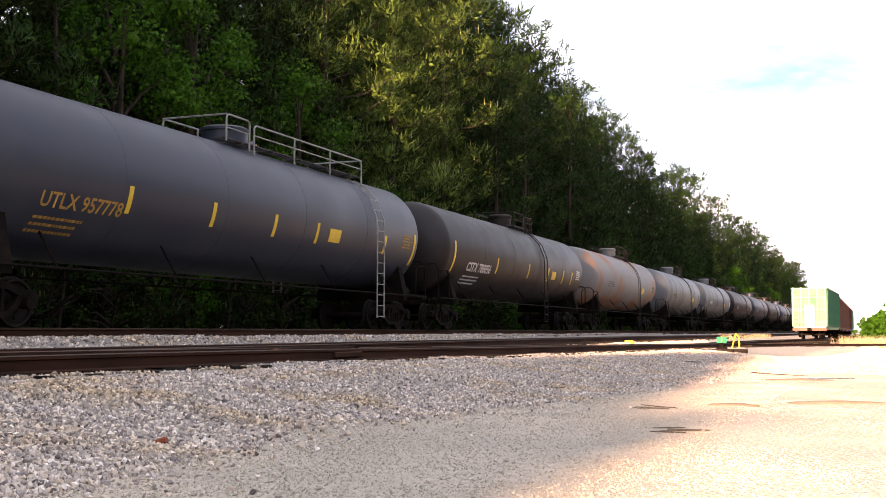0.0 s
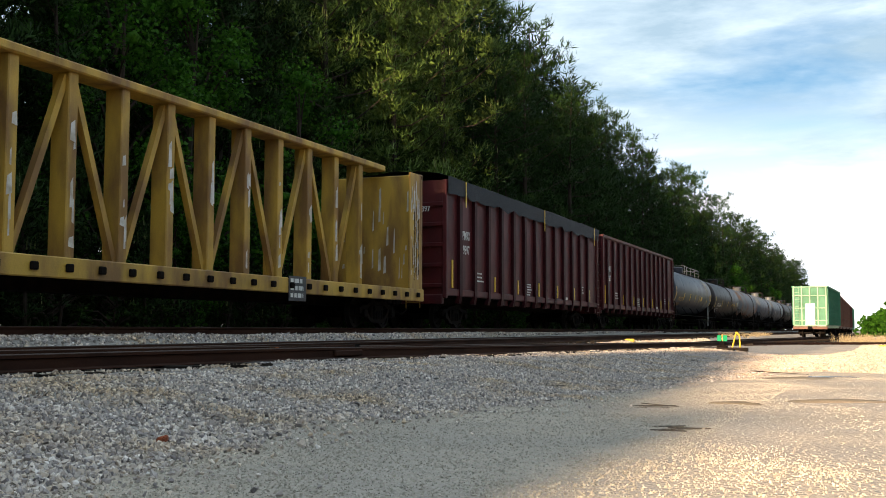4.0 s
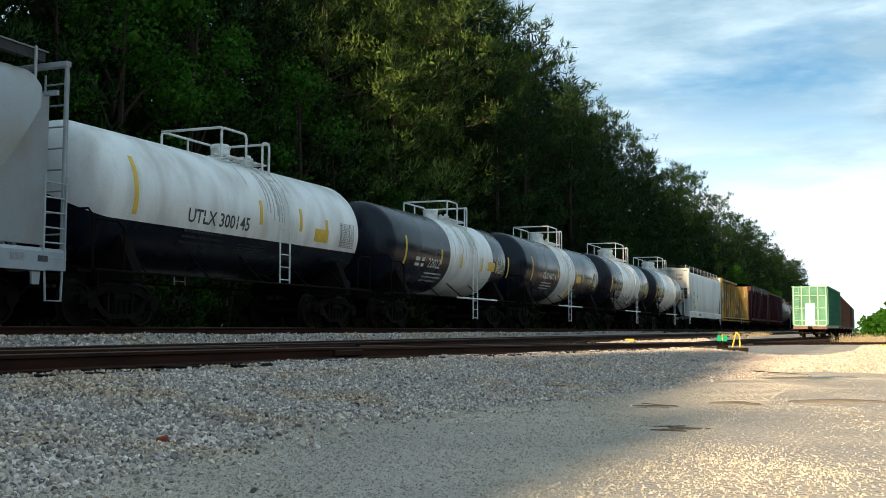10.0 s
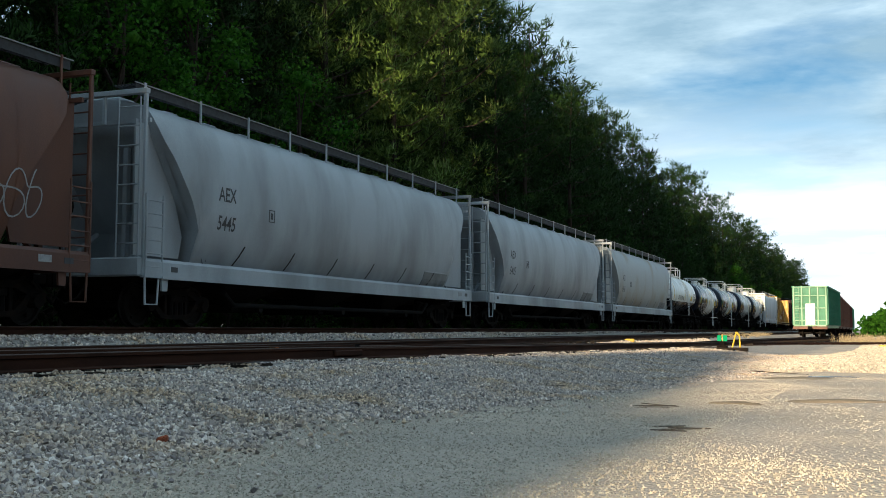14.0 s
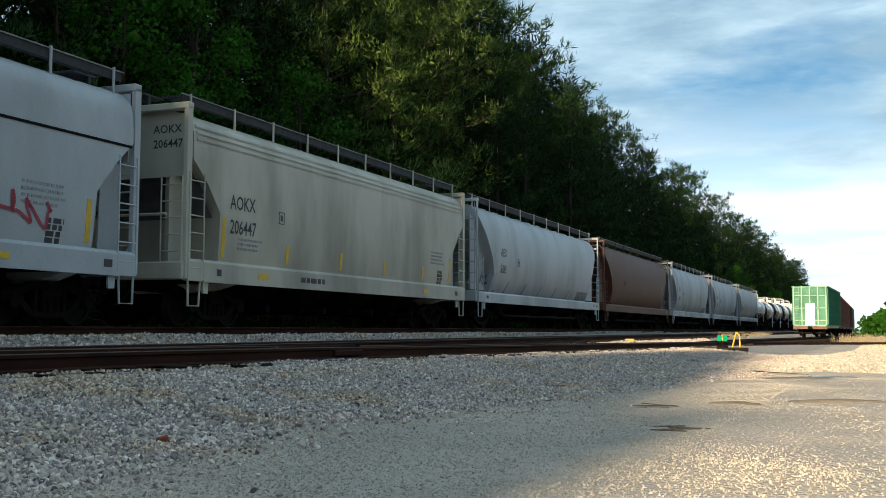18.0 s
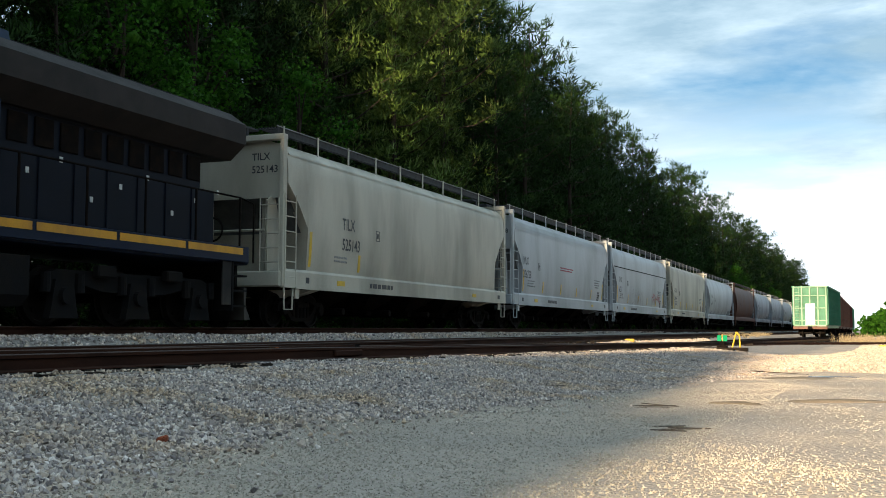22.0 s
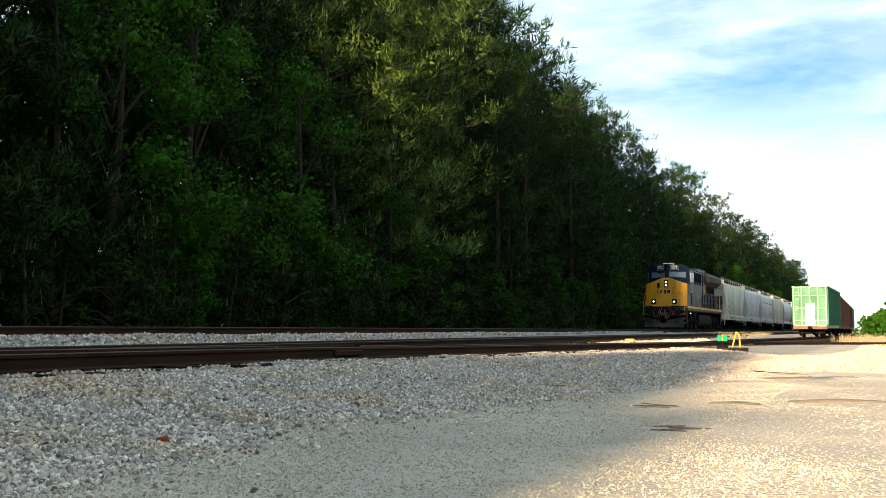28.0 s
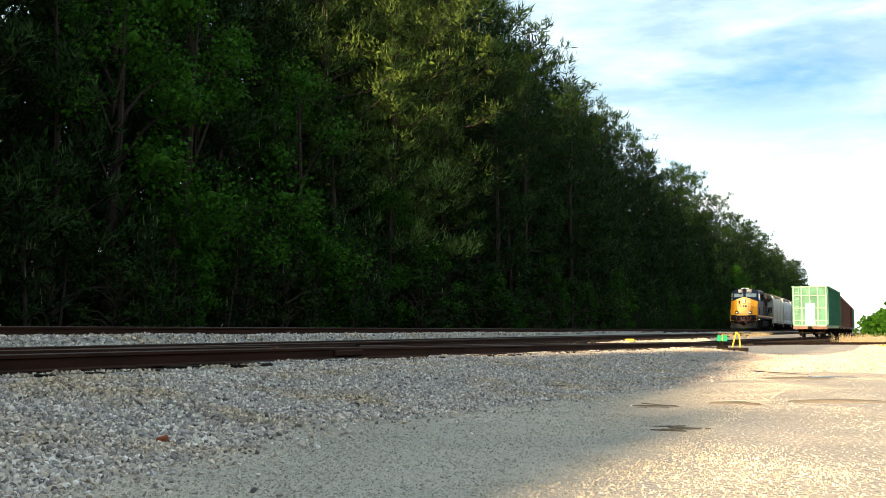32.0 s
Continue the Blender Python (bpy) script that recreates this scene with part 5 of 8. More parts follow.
        part("eave_rib", Shape().strip(surf, -h + 0.35, h - 0.35, z - 0.025, z + 0.025, 1, lift=0.025), paint, car)
    if seam:
        part("side_seam", Shape().strip(surf, -h + 0.65, h - 0.3, seam - 0.025, seam + 0.025, 1, lift=0.012), LOCO_GREY, car)
    for y, w, hgt, mt in ((1.1, 0.16, 0.14, DECAL_BLACK), (2.7, 0.42, 0.13, CONSPIC), (4.6, 1.5, 0.12, DECAL_BLACK), (L - 3.6, 0.36, 0.11, CONSPIC), (L - 1.0, 0.22, 0.14, DECAL_BLACK)) if not roundish else ((L - 0.75, 0.22, 0.1, DECAL_BLACK), (L - 1.35, 0.3, 0.12, DECAL_GREY), (0.9, 0.2, 0.1, DECAL_BLACK)):
        if w > 1:
            bars((1, w, hgt, 0.2), -h + y, 1.06, lambda z: 1.541, mt, car, name="sill_stencil", rnd=rnd)
        else:
            part("sill_placard", Shape().strip(lambda z: 1.541, -h + y, -h + y + w, 1.05, 1.05 + hgt, 1), mt, car)
    for y in (0.75, L - 0.75):
        part("jacking_lug", Shape().prism([(-h + y - 0.1, 0.93), (-h + y + 0.1, 0.93), (-h + y + 0.08, 0.68), (-h + y - 0.08, 0.68)], 1.47, 1.51, "x"), sill_paint, car)
    s = Shape()
    for y0, y1, z0, z1 in ((0, 0.24, 0, 0.02), (0, 0.24, 0.26, 0.28), (0, 0.02, 0, 0.28), (0.22, 0.24, 0, 0.28), (0.08, 0.16, 0.07, 0.21)):
        s.strip(surf, -h + L * word_at + 2.0 + y0, -h + L * word_at + 2.0 + y1, 2.35 + z0, 2.35 + z1, 1)
    part("stencil_box", s, letter_mat, car)
    # lettering
    if words:
        lettering(words, word_size, -h + L * word_at, 2.62 if roundish else 2.5, surf, letter_mat, car, bold=0.006, wide=0.82)
        lettering(number, word_size, -h + L * word_at, 2.02 if roundish else 1.98, surf, letter_mat, car, bold=0.006, wide=0.82)
        if not roundish:
            lettering(words, 0.24, 0.55, 3.92, surf, letter_mat, car, face="end", end_y=-h + 0.222, bold=0.003)
            lettering(number, 0.24, 0.55, 3.62, surf, letter_mat, car, face="end", end_y=-h + 0.222, bold=0.003)
    for y, za, zb2 in stripes:
        part("reflective_bar", Shape().strip(surf, -h + y - 0.06, -h + y + 0.06, za, zb2, 3), CONSPIC, car)
    for y, z, rows, mt in decals:
        bars(rows, -h + y, z, surf, mt, car, rnd=rnd)
    return add_car(car, (q0 + q1) / 2)


def scribble(car, h, y, z, w, hgt, surf, mat, seed, name="graffiti", r=0.018, n=26):
    """Spray-painted loops with no letters in them."""
    rnd = random.Random(seed)
    out, fine = Shape(), []
    turns = n / 4
    f1, f2, p1, p2 = rnd.uniform(0.8, 1.2), rnd.uniform(1.6, 2.3), rnd.uniform(0, 6), rnd.uniform(0, 6)
    for i in range(n * 6):
        t = i / (n * 6 - 1)
        a = 6.283 * turns * t
        rise = 0.5 + 0.30 * math.sin(a * f1 + p1) + 0.16 * math.sin(a * f2 + p2) + 0.06 * math.sin(a * 0.31)
        fine.append((y + w * t + 0.22 * hgt * math.cos(a + 0.7 * math.sin(a * 0.45)) + 0.1 * hgt * math.sin(a * f2), z + hgt * rise))
    for (a, b), (c, d) in zip(fine, fine[1:]):
        dx, dz = c - a, d - b
        ln = math.hypot(dx, dz) or 1
        px, pz = -dz / ln * r, dx / ln * r
        q = [(a + px, b + pz), (c + px, d + pz), (c - px, d - pz), (a - px, b - pz)]
        out.add([(surf(zz) + 0.012, yy, zz) for yy, zz in q], [(0, 1, 2, 3)[::-1]])
    return tagged(part(name, out, mat, car, "spray-painted scrawl"), kind="stuff")


def plate(s, pts, t=0.03):
    """A flat panel of thickness t through coplanar points, pushed back along its normal."""
    p = [Vector(q) for q in pts]
    nrm = (p[1] - p[0]).cross(p[2] - p[0]).normalized()
    n = len(p)
    return s.add([*p, *[q - nrm * t for q in p]], [tuple(range(n)), tuple(range(n, 2 * n))[::-1]] + [(i, i + n, (i + 1) % n + n, (i + 1) % n) for i in range(n)])


def loco_truck(loco, y):
    s = Shape().box(0, 0, 0.75, 1.5, 4.2, 0.3, 0.04)
    t = part("truck", s, LOCO_GREY, loco, at=pose(0, y, 0))
    for k in (-1, 1):
        s = Shape()
        s.prism([(-2.45, 0.62), (-2.45, 0.86), (-2.1, 0.98), (2.1, 0.98), (2.45, 0.86), (2.45, 0.62), (1.5, 0.74), (0.9, 0.62), (-0.9, 0.62), (-1.5, 0.74)], k * 1.12 - 0.08, k * 1.12 + 0.08, "x")
        for a in (-1.98, 0, 1.98):
            s.prism([(a - 0.3, 0.36), (a - 0.22, 0.8), (a + 0.22, 0.8), (a + 0.3, 0.36), (a + 0.36, 0.14), (a - 0.36, 0.14)], k * 1.2 - 0.07, k * 1.2 + 0.07, "x")
            s.tube([(k * 1.15, a, 0.53), (k * 1.36, a, 0.53)], 0.15, 14)
            for b in (-0.42, 0.42):
                s.tube([(k * 1.22, a + b, 0.58), (k * 1.22, a + b, 0.92)], 0.09, 10)
        s.box(k * 1.3, 1.0, 0.98, 0.16, 0.5, 0.22, 0.03).box(k * 1.3, -1.0, 0.98, 0.16, 0.5, 0.22, 0.03)
        part("side_frame", s, LOCO_GREY, t)
    for a in (-1.98, 0, 1.98):
        w = part("wheelset", wheel_mesh(0.53), WHEEL_STEEL, t, at=pose(0, a, 0.53))
        WHEELS.append((w, 0.53))


def shape_bars(loco, x, y, z, h, mat):
    """A road emblem drawn as plain blocks between two brackets."""
    surf = lambda zz: x
    s = Shape()
    for y0, y1, z0, z1 in ((0, 0.12, 0, 1), (0.12, 0.3, 0, 0.09), (0.12, 0.3, 0.91, 1), (3.2, 3.32, 0, 1), (3.02, 3.2, 0, 0.09), (3.02, 3.2, 0.91, 1)):
        s.strip(surf, y + y0, y + y1, z + z0 * h, z + z1 * h, 1)
    part("emblem_brackets", s, mat, loco)
    # a square ring, a stepped block and a lozenge
    s = Shape()
    for y0, y1, z0, z1 in ((0.5, 0.75, 0.2, 0.82), (0.75, 1.2, 0.64, 0.82), (0.75, 1.2, 0.2, 0.38), (1.02, 1.2, 0.38, 0.64)):
        s.strip(surf, y + y0, y + y1, z + z0 * h, z + z1 * h, 1)
    part("emblem_ring", s, mat, loco)
    s = Shape()
    for y0, y1, z0, z1 in ((1.38, 2.02, 0.6, 0.82), (1.48, 1.92, 0.42, 0.6), (1.38, 2.02, 0.2, 0.42)):
        s.strip(surf, y + y0, y + y1, z + z0 * h, z + z1 * h, 1)
    part("emblem_step", s, mat, loco)
    part("emblem_lozenge", Shape().prism([(y + a, z + b * h) for a, b in ((2.18, 0.51), (2.4, 0.82), (2.7, 0.82), (2.92, 0.51), (2.7, 0.2), (2.4, 0.2))], x - 0.01, x + 0.006, "x"), mat, loco)


def locomotive(q_nose, q_rear):
    """A road diesel, its short nose towards the lot, coupled to the train by its radiator end."""
    loco = thing("locomotive", "dark blue road locomotive with a yellow nose and lit headlights", "locomotive")
    o = (q_nose + q_rear) / 2
    n, r = q_nose - o, q_rear - o        # nose face and rear end of the frame
    W, CW = 1.50, 1.49                   # half widths of frame and cab
    front_y = n - 0.8                    # the platform reaches ahead of the nose
    part("frame", Shape().box(0, (front_y + r) / 2 + 0.1, 1.5, 2 * W - 0.2, r - front_y + 0.2, 0.3, 0.03), LOCO_BLUE, loco)
    for k in (-1, 1):
        part("walkway_edge", Shape().box(k * W, (n + r) / 2 + 0.1, 1.56, 0.06, r - n - 0.2, 0.34, 0.01), LOCO_BLUE, loco)
        seg = 9
        for j in range(seg):
            a, b = n + 0.05 + (r - n - 0.2) * j / seg, n + 0.05 + (r - n - 0.2) * (j + 1) / seg - 0.1
            part("sill_stripe", Shape().box(k * (W + 0.034), (a + b) / 2, 1.62, 0.012, b - a, 0.14), LOCO_YELLOW, loco)
    # nose: a low hood with a gabled top and slightly raked corners
    nz, pk, nd = 3.28, 3.75, 1.5
    out = [(-CW, 1.72), (-0.75, 1.72), (0.75, 1.72), (CW, 1.72), (CW, nz), (0.75, 3.55), (0.22, pk), (-0.22, pk), (-0.75, 3.55), (-CW, nz)]
    rake = lambda x: n + 0.26 * max(0.0, abs(x) - 0.75) / 0.74
    m = len(out)
    s = Shape().add([(x, rake(x), z) for x, z in out] + [(x, n + nd, z) for x, z in out],
                    [(0, 1, 8, 9)[::1], (1, 2, 5, 6, 7, 8), (2, 3, 4, 5)] + [(i + m, (i + 1) % m + m, (i + 1) % m, i) for i in range(m)])
    part("nose", s, LOCO_YELLOW, loco)
    for k in (-1, 1):
        part("nose_side_panel", Shape().box(k * (CW + 0.006), n + 0.27 + 0.62, 2.5, 0.012, 1.24, 1.56), LOCO_BLUE, loco, "dark blue nose side")
    s = Shape()
    for x in (-0.42, 0.42):
        s.box(x, n - 0.015, 2.6, 0.05, 0.05, 1.7, 0.01)
    s.box(0, n - 0.015, 3.46, 0.89, 0.04, 0.05)
    part("nose_door_frame", s, LOCO_YELLOW, loco)
    part("nose_door", Shape().box(-0.02, n - 0.012, 2.58, 0.76, 0.024, 1.66, 0.008), LOCO_YELLOW, loco)
    part("nose_window", Shape().box(-0.5, n - 0.012, 3.2, 0.24, 0.04, 0.36, 0.018), STEEL_DARK, loco, "small dark rounded nose window")
    # headlights on the nose, ditch lights out on the platform
    hb = part("headlight_box", Shape().box(0.02, n - 0.04, 3.32, 0.3, 0.1, 0.56, 0.03), LOCO_GREY, loco)
    for z in (3.44, 3.19):
        part("headlight", Shape().lathe([(n - 0.085, 0.0), (n - 0.10, 0.03), (n - 0.095, 0.055), (n - 0.06, 0.06)], 0.02, z, 18), LAMP_ON, hb)
        part("reflector", Shape().lathe([(n - 0.07, 0.05), (n - 0.10, 0.105), (n - 0.05, 0.108)], 0.02, z, 18), REFLECTOR, hb)
        part("lamp_ring", Shape().lathe([(n - 0.06, 0.10), (n - 0.105, 0.105), (n - 0.105, 0.13), (n - 0.06, 0.135)], 0.02, z, 18), STEEL_DARK, hb)
    for x in (-0.76, 0.72):
        d = part("ditch_light_box", Shape().box(x, front_y + 0.2, 2.0, 0.32, 0.3, 0.36, 0.03), LOCO_GREY, loco)
        part("ditch_light", Shape().lathe([(front_y + 0.04, 0.0), (front_y + 0.025, 0.025), (front_y + 0.03, 0.045), (front_y + 0.06, 0.05)], x, 2.0, 16), LAMP_ON, d)
        part("reflector", Shape().lathe([(front_y + 0.05, 0.04), (front_y + 0.022, 0.09), (front_y + 0.06, 0.092)], x, 2.0, 16), REFLECTOR, d)
        part("lamp_ring", Shape().lathe([(front_y + 0.06, 0.08), (front_y + 0.02, 0.085), (front_y + 0.02, 0.115), (front_y + 0.06, 0.12)], x, 2.0, 16), STEEL_DARK, d)
    # cab: two windshields swept back from a middle ridge, roof sloping to the eaves
    cy0, cy1 = n + 0.5, n + 3.6
    cz1, roof = 4.42, 4.80
    sweep = lambda x: cy0 + 0.57 * abs(x)
    side = [(n + nd, 1.72), (n + nd, 3.25), (sweep(CW), 3.3), (sweep(CW) + 0.1, cz1), (cy1, cz1), (cy1, 1.72)]
    for k in (-1, 1):
        part("cab_side", Shape().prism(side, k * CW - (0.03 if k > 0 else -0.0), k * CW + (0.0 if k > 0 else 0.03), "x"), LOCO_BLUE, loco)
    for k in (-1, 1):
        ang = math.degrees(math.atan(0.57))
        pts = [(0.0, cy0, 3.55), (k * CW, sweep(CW), 3.15), (k * CW, sweep(CW) + 0.08, cz1), (k * 0.95, sweep(0.95) + 0.1, 4.70), (0.0, cy0 + 0.12, roof)]
        part("cab_front", plate(Shape(), pts if k < 0 else pts[::-1]), LOCO_BLUE, loco)
        f = lambda u, v: (k * (0.12 + u * 1.16), sweep(0.12 + u * 1.16) + v * 0.05 - 0.02, 3.83 - u * 0.05 + v * (0.42 + 0.03 * u))
        ws = part("windshield", Shape().add([f(0, 0), f(1, 0), f(1, 1), f(0, 1)], [(0, 1, 2, 3)[::k]]), GLASS_SKY, loco)
        b = Shape()
        for a, c in (((0, 0), (1, 0)), ((1, 0), (1, 1)), ((1, 1), (0, 1)), ((0, 1), (0, 0))):
            b.tube([f(*a), f(*c)], 0.022)
        part("windshield_frame", b, LOCO_BLUE, ws)
        for u0, u1 in ((0.62, 0.42), (0.2, 0.05)):
            q0, q1 = Vector(f(u0, 1.1)), Vector(f(u1, 0.62))
            part("wiper", Shape().tube([q0 + Vector((0, -0.04, 0)), q1 + Vector((0, -0.04, 0))], 0.012), STEEL_DARK, ws)
        nb = part("number_board", Shape().box(0, 0, 0, 0.62, 0.1, 0.26, 0.02), DECAL_BLACK, loco, at=pose(k * 0.49, sweep(0.49) - 0.02, 4.56, 0, 0, k * ang))
        s = Shape()
        for x0, x1, z0, z1 in ((-0.29, 0.29, 0.09, 0.11), (-0.29, 0.29, -0.11, -0.09), (-0.29, -0.27, -0.11, 0.11), (0.27, 0.29, -0.11, 0.11)):
            s.box((x0 + x1) / 2, -0.054, (z0 + z1) / 2, x1 - x0, 0.008, z1 - z0)
        part("board_border", s, DECAL_WHITE, nb)
        lettering("3299", 0.23, -0.24, -0.075, None, DECAL_WHITE, nb, face="end", end_y=-0.05, bold=0.006, wide=0.95)
        part("visor_bar", Shape().tube([(k * 0.25, sweep(0.25) - 0.1, 4.36), (k * 0.8, sweep(0.8) - 0.1, 4.36)], 0.014), DECAL_WHITE, loco)
    s = Shape().prism([(-CW - 0.04, cz1 - 0.02), (CW + 0.04, cz1 - 0.02), (0.8, roof + 0.03), (-0.8, roof + 0.03)], sweep(CW) + 0.05, cy1)
    s.add([(-CW - 0.04, sweep(CW) + 0.05, cz1 + 0.01), (CW + 0.04, sweep(CW) + 0.05, cz1 + 0.01), (0.8, sweep(CW) + 0.05, roof + 0.03), (-0.8, sweep(CW) + 0.05, roof + 0.03), (0, cy0 + 0.1, roof + 0.01)],
          [(4, 2, 3), (4, 1, 2), (4, 3, 0)])
    part("cab_roof", s, LOCO_GREY, loco)
    part("roof_unit", Shape().box(0.05, n + 1.0, roof - 0.01, 0.8, 0.5, 0.13, 0.04), WHITE_STEEL, loco, "white box on the cab roof")
    for k in (-1, 1):
        x = k * (CW + 0.008)
        fr = part("side_window_frame", Shape().box(x, n + 2.25, 3.87, 0.03, 1.62, 0.72, 0.01), STEEL_DARK, loco)
        for y, w in ((1.47, 0.05), (2.02, 0.05), (2.50, 0.04), (2.70, 0.04), (3.03, 0.05)):
            part("window_upright", Shape().box(k * (CW + 0.028), n + y, 3.87, 0.02, w, 0.68), WHITE_STEEL, fr)
        part("window_rail", Shape().box(k * (CW + 0.028), n + 2.25, 3.53, 0.02, 1.56, 0.035), WHITE_STEEL, fr)
        for y, w, gm in ((1.62, 0.22, GLASS_DARK), (1.88, 0.24, WHITE_STEEL), (2.26, 0.42, GLASS_SKY), (2.86, 0.28, GLASS_SKY)):
            part("side_window", Shape().box(k * (CW + 0.026), n + y, 3.87, 0.012, w, 0.62), gm, fr)
    # equipment cabinet behind the cab, then the engine hood with walkways
    ey = n + 7.7
    part("equipment_cabinet", Shape().box(0, (cy1 + ey) / 2, 3.07, 2 * CW - 0.03, ey - cy1, 2.70, 0.05), LOCO_BLUE, loco)
    for k in (-1, 1):
        for y, w in ((3.62, 0.34), (4.35, 0.5), (5.35, 0.5), (6.4, 0.55)):
            part("blower_opening", Shape().box(k * (CW - 0.012), n + y, 3.86, 0.04, w, 0.92, 0.018), STEEL_DARK, loco)
        for y in (3.85, 4.7, 4.95, 5.75, 6.05, 6.85):
            part("opening_post", Shape().box(k * (CW - 0.006), n + y, 3.95, 0.06, 0.07, 0.72), LOCO_GREY, loco)
        part("cabinet_rail", Shape().tube([(k * (CW + 0.05), cy1, 4.0), (k * (CW + 0.05), n + 5.2, 3.86), (k * (CW + 0.05), ey, 3.78)], 0.02), LOCO_GREY, loco)
        part("roof_rail", Shape().tube([(k * (CW + 0.02), cy1, 4.42), (k * (CW + 0.02), ey, 4.40)], 0.03), LOCO_GREY, loco)
        part("battery_door", Shape().box(k * (CW - 0.012), n + 2.15, 2.25, 0.05, 0.5, 0.85, 0.01), STEEL_DARK, loco)
        part("panel_line", Shape().box(k * CW, n + 2.3, 2.66, 0.02, 1.5, 0.02), STEEL_DARK, loco)
        part("panel_line", Shape().box(k * (CW - 0.012), n + 5.6, 2.25, 0.02, 3.4, 0.025), STEEL_DARK, loco)
        part("cabinet_edge", Shape().box(k * (CW - 0.012), ey - 0.03, 3.1, 0.06, 0.06, 2.6), STEEL_DARK, loco)
    HX = 0.98
    part("engine_hood", Shape().box(0, (ey + r - 1.0) / 2, 3.05, 2 * HX, r - 1.0 - ey, 2.66, 0.08), LOCO_SOOT, loco)
    part("exhaust_housing", Shape().prism([(-1.15, 4.3), (1.15, 4.3), (1.0, 4.84), (-1.0, 4.84)], ey + 0.8, ey + 4.6), LOCO_FADED, loco, "faded blue-grey exhaust housing")
    part("hood_side_bulge", Shape().box(0, ey + 2.35, 3.2, 2 * HX + 0.34, 4.1, 2.4, 0.06), LOCO_FADED, loco)
    for k in (-1, 1):
        for j in range(6):
            part("hood_seam", Shape().box(k * (HX + 0.17), ey + 0.75 + 0.62 * j, 3.35, 0.02, 0.025, 2.0), LOCO_BLUE, loco)
    # radiator with its broad overhanging wings
    ry = r - 7.3
    out = [(-1.12, 3.62), (1.12, 3.62), (1.5, 3.95), (1.5, 4.38), (1.1, 4.66), (-1.1, 4.66), (-1.5, 4.38), (-1.5, 3.95)]
    part("radiator_wing", Shape().prism(out, ry, r - 0.15), LOCO_BROWN, loco, "sooty brown overhanging radiator")
    part("radiator_fan_deck", Shape().box(0, (ry + r) / 2, 4.69, 2.0, 6.6, 0.06, 0.02), LOCO_GREY, loco)
    for k in (-1, 1):
        for j in range(9):
            part("upper_hood_door", Shape().box(k * (HX + 0.015), ry + 1.0 + 0.62 * j, 3.3, 0.04, 0.45, 0.5, 0.01), STEEL_DARK, loco)
    for k in (-1, 1):
        for j in range(12):
            part("hood_door", Shape().box(k * (HX + 0.012), ey + 0.5 + 0.88 * j, 2.35, 0.03, 0.8, 1.1, 0.01), LOCO_SOOT, loco)
    s = Shape()
    for k in (-1, 1):
        for j in range(14):
            s.box(k * (HX + 0.035), ey + 0.3 + 0.8 * j, 2.6 + 0.35 * math.sin(j * 2.1), 0.012, 0.08, 0.10)
    part("hood_labels", s, DECAL_WHITE, loco)
    # handrails
    for k in (-1, 1):
        s = Shape()
        ys = [ey - 0.4 + (r - ey + 0.1) * j / 7 for j in range(8)]
        for y in ys:
            s.tube([(k * (W - 0.02), y, 1.5), (k * (W - 0.02), y, 2.78)], 0.024)
        s.tube([(k * (W - 0.02), ys[0], 2.78), (k * (W - 0.02), ys[-1], 2.78), (k * (W - 0.02), r + 0.25, 2.7), (k * (W - 0.02), r + 0.25, 1.4)], 0.022)
        part("handrail", s, STEEL_DARK, loco)
        # loops beside the steps, bulging out past the nose
        s = Shape().tube([(k * 1.47, front_y - 0.02, 1.0), (k * 1.5, front_y - 0.05, 1.9), (k * 1.32, front_y + 0.15, 2.75), (k * 0.85, front_y + 0.2, 2.84)], 0.019)
        part("step_handrail", s, LOCO_YELLOW, loco)
        s = Shape().tube([(k * 1.49, n - 0.02, 1.0), (k * 1.5, n - 0.1, 1.9), (k * 1.35, n - 0.08, 2.5), (k * 1.02, n - 0.05, 2.78), (k * 0.92, n - 0.04, 2.6), (k * 1.05, n - 0.08, 1.75)], 0.019)
        part("nose_handrail", s, LOCO_YELLOW, loco)
    s = Shape().tube([(-0.85, front_y + 0.2, 1.7), (-0.85, front_y + 0.2, 2.84), (-0.3, front_y + 0.2, 2.84)], 0.022).tube([(-0.05, front_y + 0.2, 2.86), (0.85, front_y + 0.2, 2.84), (0.85, front_y + 0.2, 1.7)], 0.022)
    part("front_handrail", s, LOCO_YELLOW, loco)
    s = Shape()
    for z in (2.35, 2.7, 3.05):
        s.tube([(0.42, n - 0.01, z), (0.42, n - 0.07, z), (0.7, n - 0.07, z), (0.7, n - 0.01, z)], 0.014)
    s.tube([(0.8, n - 0.01, 2.62), (0.8, n - 0.07, 2.62), (1.15, n - 0.07, 2.62), (1.15, n - 0.01, 2.62)], 0.014)
    part("grab_irons", s, LOCO_BROWN, loco)
    s = Shape()
    for x0, x1, z0, z1 in ((-0.62, -0.58, 2.55, 2.95), (-0.62, -0.5, 2.92, 2.95), (0.5, 0.54, 2.5, 2.95), (-0.42, -0.3, 2.62, 2.86), (-0.12, 0.02, 2.6, 2.86), (0.1, 0.3, 2.62, 2.85)):
        s.box((x0 + x1) / 2, n - 0.028, (z0 + z1) / 2, x1 - x0, 0.006, z1 - z0)
    part("nose_emblem", s, LOCO_BLUE, loco)
    part("anticlimber", Shape().box(-0.15, front_y + 0.05, 1.70, 1.3, 0.3, 0.13, 0.03), LOCO_YELLOW, loco)
    part("front_platform", Shape().box(0, n - 0.4, 1.66, 2.6, 0.8, 0.06, 0.01), LOCO_GREY, loco)
